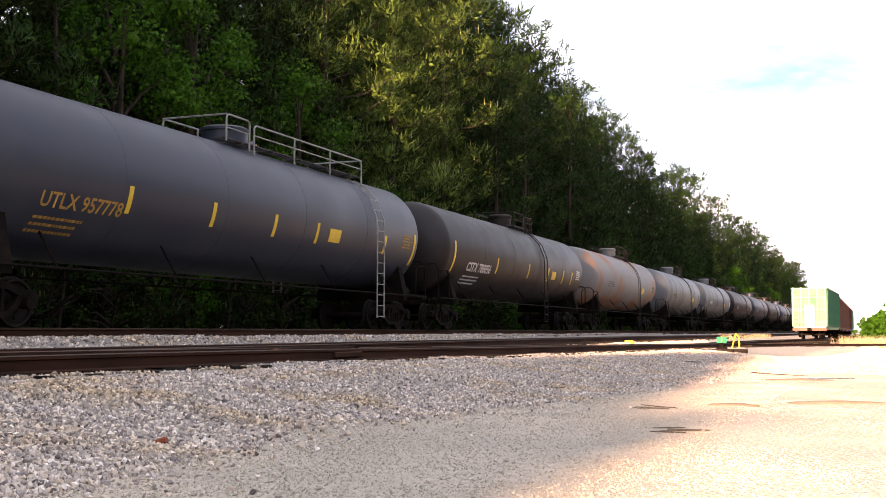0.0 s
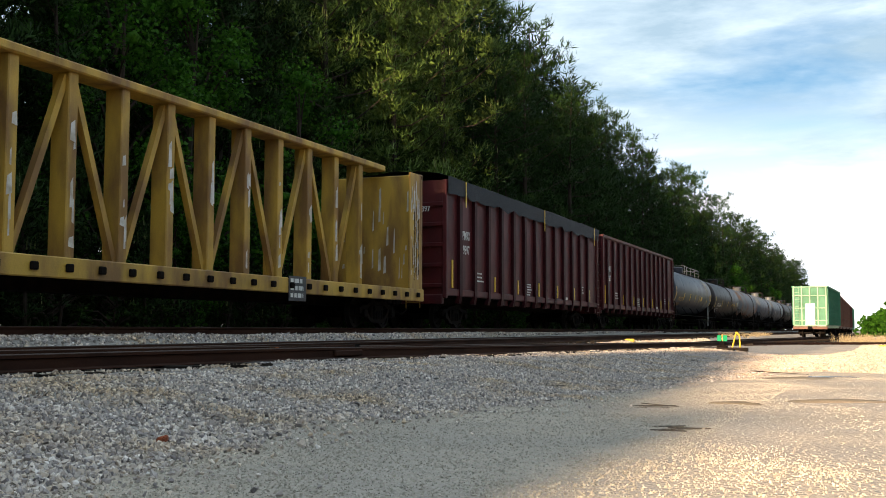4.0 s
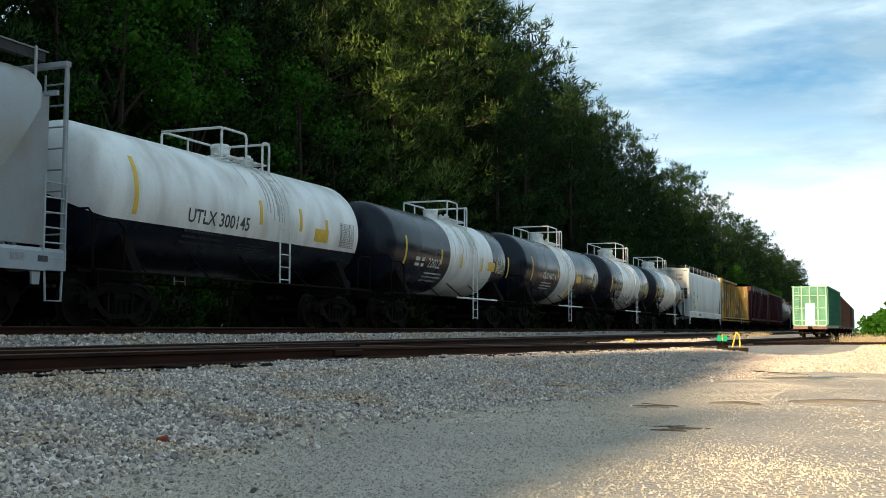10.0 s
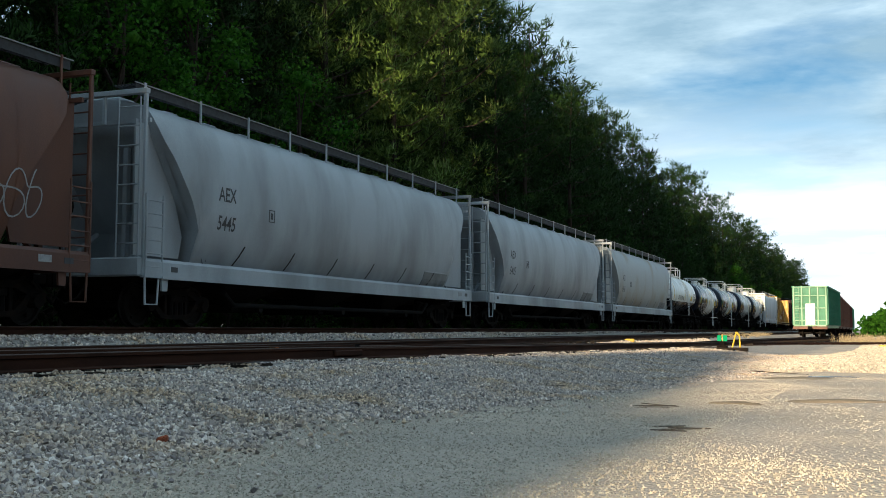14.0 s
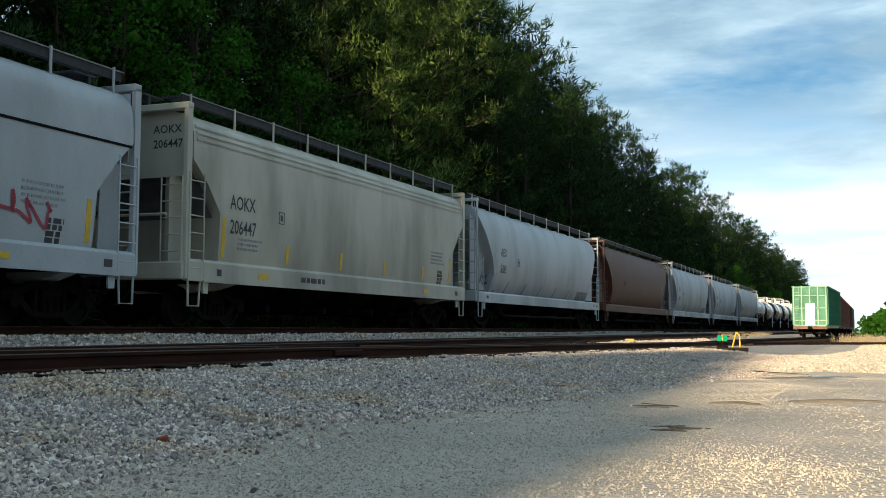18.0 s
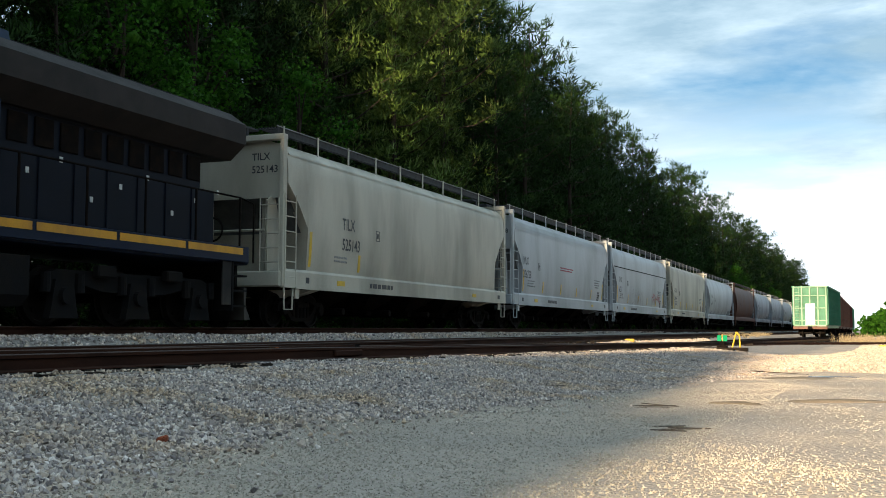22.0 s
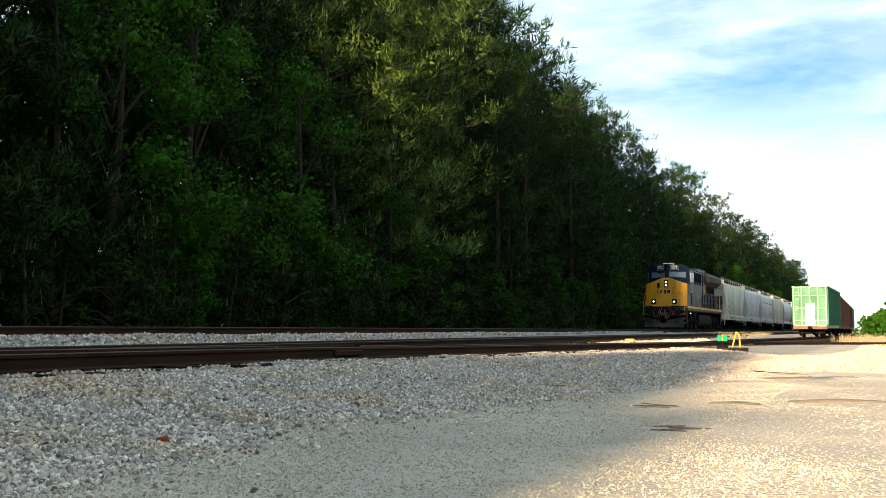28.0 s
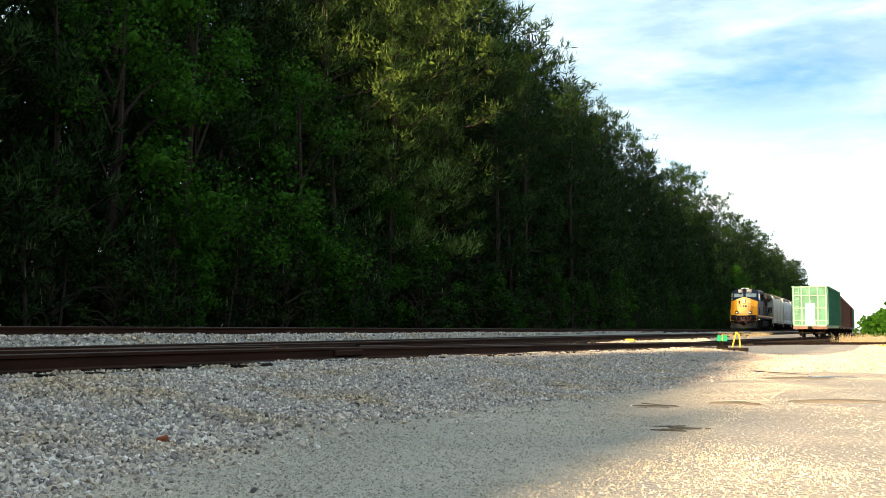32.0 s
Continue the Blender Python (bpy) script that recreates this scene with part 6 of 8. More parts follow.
    # pilot, steps, plough
    for k, y in ((-1, front_y + 0.1), (1, r)):
        part("end_plate", Shape().box(0, y + k * 0.1, 1.22, 2.3, 0.14, 0.72, 0.03), LOCO_GREY, loco)
        part("draft_pocket", Shape().box(0, y + k * 0.22, 0.98, 0.62, 0.24, 0.46, 0.04), LOCO_DUST, loco)
        s = Shape()
        yy = y + k * 0.2
        # each wing of the plough is dished: toe, waist and a notch for the coupler at its top
        for x in (-1, 1):
            v = [(0, yy + k * 0.62, 0.14), (x * 1.40, yy + k * 0.10, 0.16), (0, yy + k * 0.36, 0.42), (x * 1.38, yy - k * 0.06, 0.44), (x * 0.30, yy + k * 0.22, 0.66), (x * 1.36, yy, 0.86),
                 (0, yy - k * 0.1, 0.14), (x * 1.40, yy - k * 0.14, 0.16), (x * 0.30, yy - k * 0.1, 0.66), (x * 1.36, yy - k * 0.12, 0.86)]
            s.add(v, [(0, 1, 3, 2)[::x], (2, 3, 5, 4)[::x], (6, 8, 9, 7)[::x], (1, 7, 9, 5, 3)[::x], (4, 5, 9, 8)[::x]])
        part("plough", s, LOCO_DUST, loco, "dusty black snow plough")
        coupler(loco, y + k * 0.35, k)
        for x in (-1, 1):
            s = Shape()
            for z in (0.45, 0.78, 1.1, 1.4):
                part("step", Shape().box(x * 1.28, y - k * 0.28, z, 0.42, 0.55, 0.04), LOCO_GREY, loco)
                part("step_edge", Shape().box(x * 1.28, y - k * 0.01, z, 0.40, 0.02, 0.035), DECAL_WHITE if z < 0.5 else YELLOW_PAINT, loco)
            s.box(x * 1.07, y - k * 0.28, 0.95, 0.04, 0.6, 1.2).box(x * 1.28, y - k * 0.58, 0.95, 0.46, 0.05, 1.2)
            part("step_well", s, LOCO_GREY, loco)
            part("corner_panel", Shape().box(x * 1.47, y - k * 0.72, 1.02, 0.04, 0.42, 1.1, 0.01), LOCO_DUST, loco, "grimy grey corner panel")
    g = front_y - 0.1
    for x0, x1, sag in ((-0.78, -0.34, 0.62), (-0.30, 0.14, 0.48), (0.02, 0.52, 0.70), (0.58, 0.80, 0.40)):
        pts = [(x0 + (x1 - x0) * i / 10, g - 0.24 * math.sin(math.pi * i / 10), 1.44 - sag * math.sin(math.pi * i / 10) ** 0.8) for i in range(11)]
        part("air_hose", Shape().tube(pts, 0.022, 8), HOSE_RED, loco)
    for x in (-0.62, 0.34, 0.92):
        part("hose_valve", Shape().box(x, g + 0.02, 1.44, 0.12, 0.12, 0.1, 0.02), LOCO_DUST, loco)
    part("red_gladhand", Shape().box(0.44, g - 0.08, 1.52, 0.11, 0.1, 0.08, 0.02), HOSE_RED, loco)
    part("uncoupling_bar", Shape().tube([(-1.2, g - 0.03, 1.06), (-0.4, g - 0.06, 1.02), (0.4, g - 0.06, 1.02), (1.2, g - 0.03, 1.06), (1.25, g - 0.1, 0.86)], 0.016), LOCO_DUST, loco)
    part("cut_lever", Shape().tube([(-0.15, g, 1.55), (-0.25, g - 0.12, 1.2)], 0.014), DECAL_WHITE, loco)
    # fuel tank between the trucks
    ft0, ft1 = n + 5.8, n + 12.45
    part("fuel_tank", Shape().prism([(-1.3, 0.32), (1.3, 0.32), (1.46, 0.5), (1.46, 1.14), (-1.46, 1.14), (-1.46, 0.5)], ft0, ft1), LOCO_GREY, loco)
    part("air_reservoir", Shape().lathe([(ft0 - 1.5, 0.0), (ft0 - 1.5, 0.16), (ft0 - 0.1, 0.16), (ft0 - 0.1, 0.0)], 1.2, 1.25, 12), LOCO_GREY, loco)
    loco_truck(loco, n + 3.6)
    loco_truck(loco, r - 3.4)
    # road numbers and emblem
    lettering("3299", 0.46, n + 1.5, 3.0, lambda z: CW + 0.002, LOCO_RUSTY, loco, bold=0.012, wide=0.92)
    bars((1, 0.85, 0.16, 0.2), n + 1.6, 2.72, lambda z: CW + 0.002, LOCO_RUSTY, loco, name="builder_mark")
    shape_bars(loco, HX + 0.175, n + 8.55, 2.45, 1.35, LOCO_RUSTY)
    part("marker_light", Shape().box(CW + 0.03, n + 1.55, 1.2, 0.06, 0.08, 0.06, 0.015), LAMP_ON, loco)
    return add_car(loco, o)


def build_train():
    # tank cars at the head of the string, blackened and grey
    st = lambda ys, a=2.75, b=3.25: tuple((y, a, b) for y in ys)
    tank_car("faded black tank car with orange lettering and yellow bars", 248.85, 267.9, 1.53, 2.74, CHARCOAL_PAINT, rails=RAIL_GREY, dome_mat=CHARCOAL_PAINT, top=dict(dome=(0.42, 0.55, 0.46), rail=(-0.8, 0.15, 0.35, 5.95, 0.5)),
             mark=[("UTLX 957778", -7.05, 2.02, 0.36, 0.006, DECAL_ORANGE)], mark_mat=DECAL_ORANGE, stripes=((-8.2, 2.0, 2.95), *st((-4.85, -2.15, 0.3, 2.3, 6.2), 2.1, 2.6), (8.2, 1.9, 2.8)), seed=1)
    tank_car("brown-black tank car with white lettering", 268.4, 287.4, 1.5, 2.7, BROWN_BLACK, rails=LOCO_BROWN, dome_mat=LOCO_BROWN,
             mark=[("CSTX 788056", -6.6, 2.0, 0.42, 0.008, DECAL_WHITE)], stripes=((-7.9, 1.9, 2.9), *st((-3.6, 0.2, 2.9, 5.2, 6.6), 2.05, 2.6)), seed=2)
    tank_car("grey tank car streaked with rust along its top", 288.4, 305.5, 1.5, 2.7, RUST_TANK, rails=LOCO_BROWN, dome_mat=RUST_TANK, mark_mat=DECAL_BLACK, seed=3)
    tank_car("weathered grey tank car", 307.8, 324.0, 1.48, 2.68, GREY_TANK, rails=LOCO_BROWN, dome_mat=GREY_TANK, mark_mat=DECAL_BLACK, seed=4)
    q, mats = 325.0, (GREY_TANK, BROWN_BLACK, CHARCOAL_PAINT, BROWN_BLACK, CHARCOAL_PAINT, BROWN_BLACK, CHARCOAL_PAINT)
    for i, m in enumerate(mats):
        tank_car("dull grey tank car at the head of the string" if i == 0 else "dirty dark tank car at the head of the string", q, q + 17.9, 1.48, 2.68, m, rails=LOCO_BROWN, dome_mat=m, seed=10 + i)
        q += 18.95
    gondola("maroon ribbed gondola, open and empty", 228.6, 248.25, "PMRX", "9837", False, 3)
    gondola("maroon ribbed gondola under a black tarpaulin", 207.5, 227.35, "PMRX", "9897", True, 4, 1.19)
    centerbeam("weathered yellow centerbeam lumber flatcar, empty", 184.15, 205.8)
    # five small tank cars, black with a white middle, and one two-tone
    st2 = lambda: ((-4.7, 1.9, 2.8), (-1.15, 2.2, 2.65), (1.76, 2.2, 2.65), (4.75, 1.9, 2.8))
    hopper_car("clean pale grey covered hopper", 165.5, 182.9, HOPPER_CLEAN, FLAT_SIDE, "flat", 4, "CAIX", "1605", ribs=2, word_at=0.112, seed=21,
               decals=((2.5, 1.75, (3, 0.9, 0.06, 0.12), DECAL_GREY), (14.8, 1.75, (3, 0.7, 0.05, 0.1), DECAL_GREY)), stripes=((2.0, 1.5, 2.2), (5.0, 1.5, 1.9), (7.6, 1.5, 1.8)))

    def tag_a(car, surf, b):
        scribble(car, 0, -3.7, 2.3, 1.5, 1.0, surf, DECAL_WHITE, 3)

    def tag_b(car, surf, b):
        scribble(car, 0, -2.0, 1.35, 2.4, 0.6, surf, DECAL_BLACK, 8, n=34)
        scribble(car, 0, 1.2, 1.35, 1.0, 0.6, surf, DECAL_BLACK, 9, n=22, r=0.024)
        scribble(car, 0, -3.6, 2.6, 0.9, 0.5, surf, DECAL_WHITE, 5)

    def tag_c(car, surf, b):
        part("warning_panel", Shape().strip(surf, 0.9, 1.42, 1.45, 2.02, 4), CONSPIC, car, "square yellow warning panel")

    band = (0.275, 0.745, WHITE_PAINT)
    ipbx = dict(dome=(-0.3, 0.42, 0.52), rail=(-1.2, 0.76, 1.5, 2.0, 0.8), ladder=1.0)
    tank_car("short black tank car with a white middle band", 152.9, 164.0, 1.42, 2.55, BLACK_PAINT, top=ipbx, warn=False, bands=(band,), big=False, extra=tag_a, side_rail=STEEL_DARK,
             mark=[("IPBX 17755", -3.57, 1.8, 0.33, 0.006, DECAL_WHITE)], stripes=st2(), seed=31)
    tank_car("short black tank car, white middle band with a scrawl", 140.4, 151.8, 1.42, 2.55, BLACK_PAINT, top=ipbx, warn=False, bands=(band,), big=False, extra=tag_b,
             mark=[("IPBX 17783", -3.57, 1.8, 0.33, 0.006, DECAL_WHITE)], stripes=st2(), seed=32)
    tank_car("black tank car with a white band and white lettering", 125.9, 139.5, 1.36, 2.5, BLACK_PAINT, top=dict(dome=(-0.2, 0.3, 0.42), rail=(-1.05, 0.35, 0.75, 1.15, 0.65)), bands=((0.405, 0.625, WHITE_PAINT),), big=False, extra=tag_c,
             mark=[("TILX 161714", -3.6, 2.1, 0.36, 0.006, DECAL_WHITE)], stripes=((-5.1, 1.95, 2.9), (-1.35, 2.2, 2.65), (1.75, 2.2, 2.65), (2.9, 2.2, 2.6), (5.3, 1.9, 2.75)), seed=33)
    # the lessor's mark on this one stays a row of blocks
    gat = tank_car("black tank car with a broad white middle band", 113.5, 125.2, 1.30, 2.44, BLACK_PAINT, bands=((0.433, 0.858, WHITE_PAINT),), big=False,
                   mark=[("22022", -2.42, 1.9, 0.40, 0.006, DECAL_WHITE)], stripes=((-4.2, 1.9, 2.75), (-1.39, 2.03, 2.5), (0.43, 2.02, 2.49), (2.43, 2.0, 2.47), (3.99, 2.04, 2.45), (5.3, 1.9, 2.68)), seed=34)
    bars((1, 0.85, 0.27, 0.3), -3.39, 1.9, lambda z: math.sqrt(1.30 ** 2 - (z - 2.44) ** 2), DECAL_WHITE, gat, name="lessor_mark")
    tank_car("white tank car with a black lower half", 101.0, 112.7, 1.36, 2.5, WHITE_PAINT, top=dict(dome=(0.45, 0.22, 0.4), rail=(-0.7, 0.3, 1.0, 1.3, 0.55), ladder=1.0), lower=(1.98, BLACK_PAINT), big=False, mark_mat=DECAL_BLACK,
             mark=[("UTLX 300145", -2.65, 2.12, 0.40, 0.006, DECAL_BLACK)], stripes=((-4.3, 2.1, 3.2), (0.1, 2.3, 2.85), (1.9, 2.3, 2.85), (3.2, 2.2, 2.7)), seed=35)
    # round-sided covered hoppers
    hopper_car("round-sided grey covered hopper with yellowish stains", 82.9, 100.6, HOPPER_STAINED, ROUND_SIDE, "round", 3, "AEX", "5418", seed=41, end_paint=HOPPER_GREY, sill_paint=HOPPER_GREY)
    hopper_car("round-sided grey covered hopper", 63.8, 81.3, HOPPER_GREY, ROUND_SIDE, "round", 3, "AEX", "5405", seed=42)
    hopper_car("round-sided pale grey covered hopper", 44.6, 62.2, HOPPER_GREY, ROUND_SIDE, "round", 3, "AEX", "5445", seed=43)
    brown = hopper_car("rust-brown covered hopper with faded graffiti", 25.2, 43.3, HOPPER_BROWN, ROUND_SIDE, "round", 3, seed=44, sill_paint=HOPPER_BROWN)
    scribble(brown, 0, 6.2, 1.7, 1.5, 1.0, profile_fn(ROUND_SIDE), DECAL_GREY, 12, r=0.014, n=14)
    white = hopper_car("round-sided white covered hopper with a black scrawl", 6.6, 24.1, HOPPER_WHITE, ROUND_SIDE, "round", 3, "AEX", "5385", seed=45)
    scribble(white, 0, -7.6, 1.5, 1.0, 0.5, lambda z: 1.19, DECAL_BLACK, 14, r=0.03, n=16)
    # flat-sided pellet hoppers behind the locomotive
    fs = ((1.35, 1.45, 2.3), (4.0, 1.45, 1.9), (6.7, 1.45, 1.9), (9.3, 1.45, 1.85), (12.0, 1.45, 1.85), (14.2, 1.45, 2.2))
    dec = ((1.9, 1.85, (3, 1.0, 0.05, 0.1), DECAL_GREY), (12.6, 2.3, (4, 1.1, 0.05, 0.11), DECAL_GREY), (13.2, 1.7, (4, 0.45, 0.09, 0.11), DECAL_BLACK))
    hopper_car("cream-coloured covered hopper with yellow bars", -10.15, 5.45, HOPPER_CREAM, FLAT_SIDE, "flat", 4, "AOKX", "206447", ribs=3, seed=51, decals=dec, stripes=fs, word_at=0.10)
    ivl = hopper_car("white covered hopper with red and grey graffiti", -27.15, -11.55, HOPPER_WHITE, FLAT_SIDE, "flat", 4, "IVLX", "6251", seam=3.28, seed=52, decals=dec, stripes=fs, word_at=0.11)
    fl = profile_fn(FLAT_SIDE)
    scribble(ivl, 0, 2.9, 1.6, 2.6, 0.55, fl, DECAL_RED, 21, r=0.03, n=26)
    scribble(ivl, 0, -2.8, 1.25, 3.0, 1.0, fl, DECAL_GREY, 22, r=0.02, n=16)
    iv2 = hopper_car("pale grey covered hopper with black lettering", -43.45, -27.95, HOPPER_WHITE, FLAT_SIDE, "flat", 4, "IVLX", "206728", ribs=3, seed=53, decals=dec, stripes=fs, word_at=0.082)
    bars((2, 2.6, 0.05, 0.1), -1.2, 2.6, fl, DECAL_RED, iv2)
    hopper_car("dusty cream covered hopper next to the locomotive", -60.35, -44.25, HOPPER_CREAM, FLAT_SIDE, "flat", 4, "TILX", "525143", ribs=1, seed=54, stripes=fs[:2], word_at=0.185,
               decals=((2.6, 1.75, (2, 0.8, 0.05, 0.1), DECAL_GREY),))
    locomotive(-80.62, -61.75)


SPEEDS = [(0, 15.519), (3, 15.294), (6, 15.069), (9, 14.795), (12, 14.479), (15, 14.155), (18, 13.771), (21, 13.332), (24, 12.952), (28, 12.66), (32, 12.369)]
REACH = [0.0]
for (ta, va), (tb, vb) in zip(SPEEDS, SPEEDS[1:]):
    REACH.append(REACH[-1] + (va + vb) / 2 * (tb - ta))


def run_to(t):
    """Metres that the train has run since the start of the clip."""
    for i, ((ta, va), (tb, vb)) in enumerate(zip(SPEEDS, SPEEDS[1:])):
        if t <= tb:
            u = t - ta
            return REACH[i] + va * u + (vb - va) / (tb - ta) * u * u / 2
    return REACH[-1]


RUN_AT_16 = run_to(16.0)


def motions():
    for car, q in TRAIN:
        rows = [(t, pose(MAIN_X, q + run_to(t) - RUN_AT_16, MAIN_Z)) for t in range(0, 33)]
        walk(car, rows)
    # wheels roll while their car is near enough for them to be seen turning
    places = {c.name: p for c, p in TRAIN}
    for w, r in WHEELS:
        car = w.parent.parent
        if car.name not in places:
            continue
        q = places[car.name] + w.parent.location.y
        x, z, y = w.location.x, w.location.z, w.location.y
        ts = [k / 30 for k in range(0, 961)]
        near = [t for t in ts if -2 < q + run_to(t) - RUN_AT_16 < 42]
        if not near:
            walk(w, [(0.0, pose(x, y, z)), (32.0, pose(x, y, z))])
            continue
        rows = [(0.0, pose(x, y, z))] if near[0] > 0 else []
        s0 = run_to(near[0])
        rows += [(t, pose(x, y, z, -math.degrees((run_to(t) - s0) / r))) for t in near]
        if near[-1] < 32:
            rows.append((32.0, rows[-1][1]))
        walk(w, rows)

# ---------------------------------------------------------------- trees


def spray(s, c, size, rnd, up=0.3, q=None):
    """A small folded tuft of leaves."""
    d = Vector((rnd.gauss(0, 1), rnd.gauss(0, 1), rnd.gauss(0, 1) * 0.7 + up)).normalized()
    u = d.orthogonal().normalized()
    a = rnd.uniform(0, math.pi)
    u = (u * math.cos(a) + d.cross(u) * math.sin(a))
    w = d.cross(u)
    c = Vector(c)
    L, W = size * rnd.uniform(0.8, 1.3), size * rnd.uniform(0.28, 0.5)
    k = len(s.v)
    tip, mid = c + d * L, c + d * L * 0.5 + u * W * 0.2
    s.v += [tuple(c), tuple(mid + w * W), tuple(tip), tuple(mid - w * W)]
    if q is not None:
        s.n += [tuple(q)] * 4
        if w.cross(d).dot(q) < 0:
            s.f += [(k, k + 2, k + 1), (k, k + 3, k + 2)]
            return
    s.f += [(k, k + 1, k + 2), (k, k + 2, k + 3)]


GOLD = (1 + 5 ** 0.5) / 2
LUMP_V = [Vector(v).normalized() for v in ((-1, GOLD, 0), (1, GOLD, 0), (-1, -GOLD, 0), (1, -GOLD, 0), (0, -1, GOLD), (0, 1, GOLD), (0, -1, -GOLD), (0, 1, -GOLD), (GOLD, 0, -1), (GOLD, 0, 1), (-GOLD, 0, -1), (-GOLD, 0, 1))]
LUMP_F = ((0, 11, 5), (0, 5, 1), (0, 1, 7), (0, 7, 10), (0, 10, 11), (1, 5, 9), (5, 11, 4), (11, 10, 2), (10, 7, 6), (7, 1, 8), (3, 9, 4), (3, 4, 2), (3, 2, 6), (3, 6, 8), (3, 8, 9), (4, 9, 5), (2, 4, 11), (6, 2, 10), (8, 6, 7), (9, 8, 1))


def pad(s, c, r, n, size, rnd):
    """A flattened dome of n needle blades round a small dense heart of twigs."""
    k = len(s.v)
    for v in LUMP_V:
        f = rnd.uniform(0.06, 0.24)
        s.v.append((c.x + v.x * r * f, c.y + v.y * r * f, c.z + v.z * r * f * 0.5))
        s.n.append(tuple(v))
    s.f += [(k + i, k + j, k + m) for i, j, m in LUMP_F]
    # side twigs give the dome an uneven, lobed edge
    lobes = [(rnd.uniform(0, 6.283), rnd.uniform(0.5, 1.1), rnd.uniform(-0.15, 0.45)) for _ in range(6)]
    for i in range(n):
        a, reach, lift = lobes[i % 6]
        a += rnd.gauss(0, 0.32)
        d = r * reach * math.sqrt(rnd.uniform(0.08, 1.0))
        at = Vector((c.x + math.cos(a) * d, c.y + math.sin(a) * d, c.z + lift * d + rnd.gauss(0.08, 0.16) * r))
        q = Vector((math.cos(a) * d / r, math.sin(a) * d / r, (at.z - c.z) / r + 0.30)).normalized()
        e = (q + Vector((rnd.gauss(0, 0.55), rnd.gauss(0, 0.55), rnd.gauss(0.35, 0.5)))).normalized()
        ln = size * rnd.uniform(0.7, 1.25)
        side = e.orthogonal().normalized()
        w = rnd.uniform(0, 6.283)
        side = (side * math.cos(w) + e.cross(side) * math.sin(w)) * ln * 0.085
        if side.cross(e).dot(q) < 0:
            side = -side
        k = len(s.v)
        s.v += [tuple(at - side), tuple(at + side), tuple(at + e * ln)]
        s.f.append((k, k + 1, k + 2))
        s.n += [tuple((q + e * 0.25).normalized())] * 3


def candle(s, c, size, rnd):
    """A pale upright new shoot."""
    top = c + Vector((rnd.gauss(0, 0.05), rnd.gauss(0, 0.05), 1)) * size
    r, k = size * 0.07, len(s.v)
    s.v += [(c.x + r, c.y, c.z), (c.x - 0.5 * r, c.y + 0.87 * r, c.z), (c.x - 0.5 * r, c.y - 0.87 * r, c.z), tuple(top)]
    s.f += [(k, k + 1, k + 3), (k + 1, k + 2, k + 3), (k + 2, k, k + 3)]


def pine_meshes(seed, H, spread, base, blades, size, mats=(PINE, PINE_LIGHT), lean=0.0, candles=0.0, cone=False):
    """Trunk with limbs that carry flat, uneven pads of needle brushes with gaps between them."""
    rnd = random.Random(seed)
    trunk, crown, shoots = Shape(), Shape(), Shape()
    bend = lambda t: Vector((lean * H * t * t, 0.25 * math.sin(3 * t + seed), H * t))
    r0 = 0.012 * H + 0.03
    trunk.tube([bend(t) for t in (0, 0.15, 0.35, 0.6, 0.85, 1.0)], [r0, r0 * 0.85, r0 * 0.7, r0 * 0.48, r0 * 0.22, 0.015], 7)
    n = int(14 + H * 1.5)
    limbs = []
    for i in range(n):
        t = base + (0.985 - base) * ((i + rnd.random()) / n) ** 0.92
        f = (t - base) / (1 - base)
        prof = (1.08 - f) * min(1.0, 0.55 + 2.2 * f) if cone else math.sin(math.pi * min(1, f * 0.68 + 0.2)) ** 0.8
        ln = spread * max(0.14, prof) * rnd.uniform(0.6, 1.12)
        a = i * 2.4 + rnd.uniform(-0.5, 0.5)
        c = bend(t)
        rise = rnd.uniform(0.0, 0.5) + 0.35 * f
        e = c + Vector((math.cos(a), math.sin(a), rise)) * ln
        m = (c + e) / 2 + Vector((0, 0, -0.10 * ln))
        trunk.tube([c, m, e], [0.04 * (1.25 - t) * H / 14 + 0.012, 0.03 * (1.2 - t) * H / 14 + 0.01, 0.008], 3)
        limbs.append((c, m, e, ln))
    longest = max(l[3] for l in limbs)
    for c, m, e, ln in limbs:
        out = (e - m).normalized()
        across = Vector((-out.y, out.x, 0.0)).normalized()
        for j in range(2 + round(2.4 * ln / longest)):
            t = (0.95, 0.34, 0.66, 0.80)[j] + rnd.uniform(-0.06, 0.06)
            p = c.lerp(m, t * 2) if t < 0.5 else m.lerp(e, t * 2 - 1)
            p = p + across * (0.0, 0.05, 0.26, -0.28)[j] * ln * rnd.uniform(0.6, 1.2) + Vector((0, 0, rnd.uniform(-0.02, 0.10) * ln))
            r = (0.27 * ln + size * 0.6) * rnd.uniform(0.75, 1.25)
            pad(crown, p, r, int(blades * rnd.uniform(0.8, 1.2) * (0.5 + 0.5 * ln / longest)), size, rnd)
            if rnd.random() < candles:
                for _ in range(rnd.randrange(2, 5)):
                    a = rnd.uniform(0, 6.283)
                    candle(shoots, p + Vector((math.cos(a) * r * 0.6, math.sin(a) * r * 0.6, r * 0.35)), size * rnd.uniform(1.0, 1.8), rnd)
    pad(crown, bend(0.985), size * 1.2, blades // 2, size, rnd)
    if candles:
        candle(shoots, bend(1.0), size * 1.8, rnd)
    return mesh_of("trunk", trunk, BARK), mesh_of("crown", crown, mats[0]), mesh_of("crown", shoots, mats[1]) if shoots.v else None


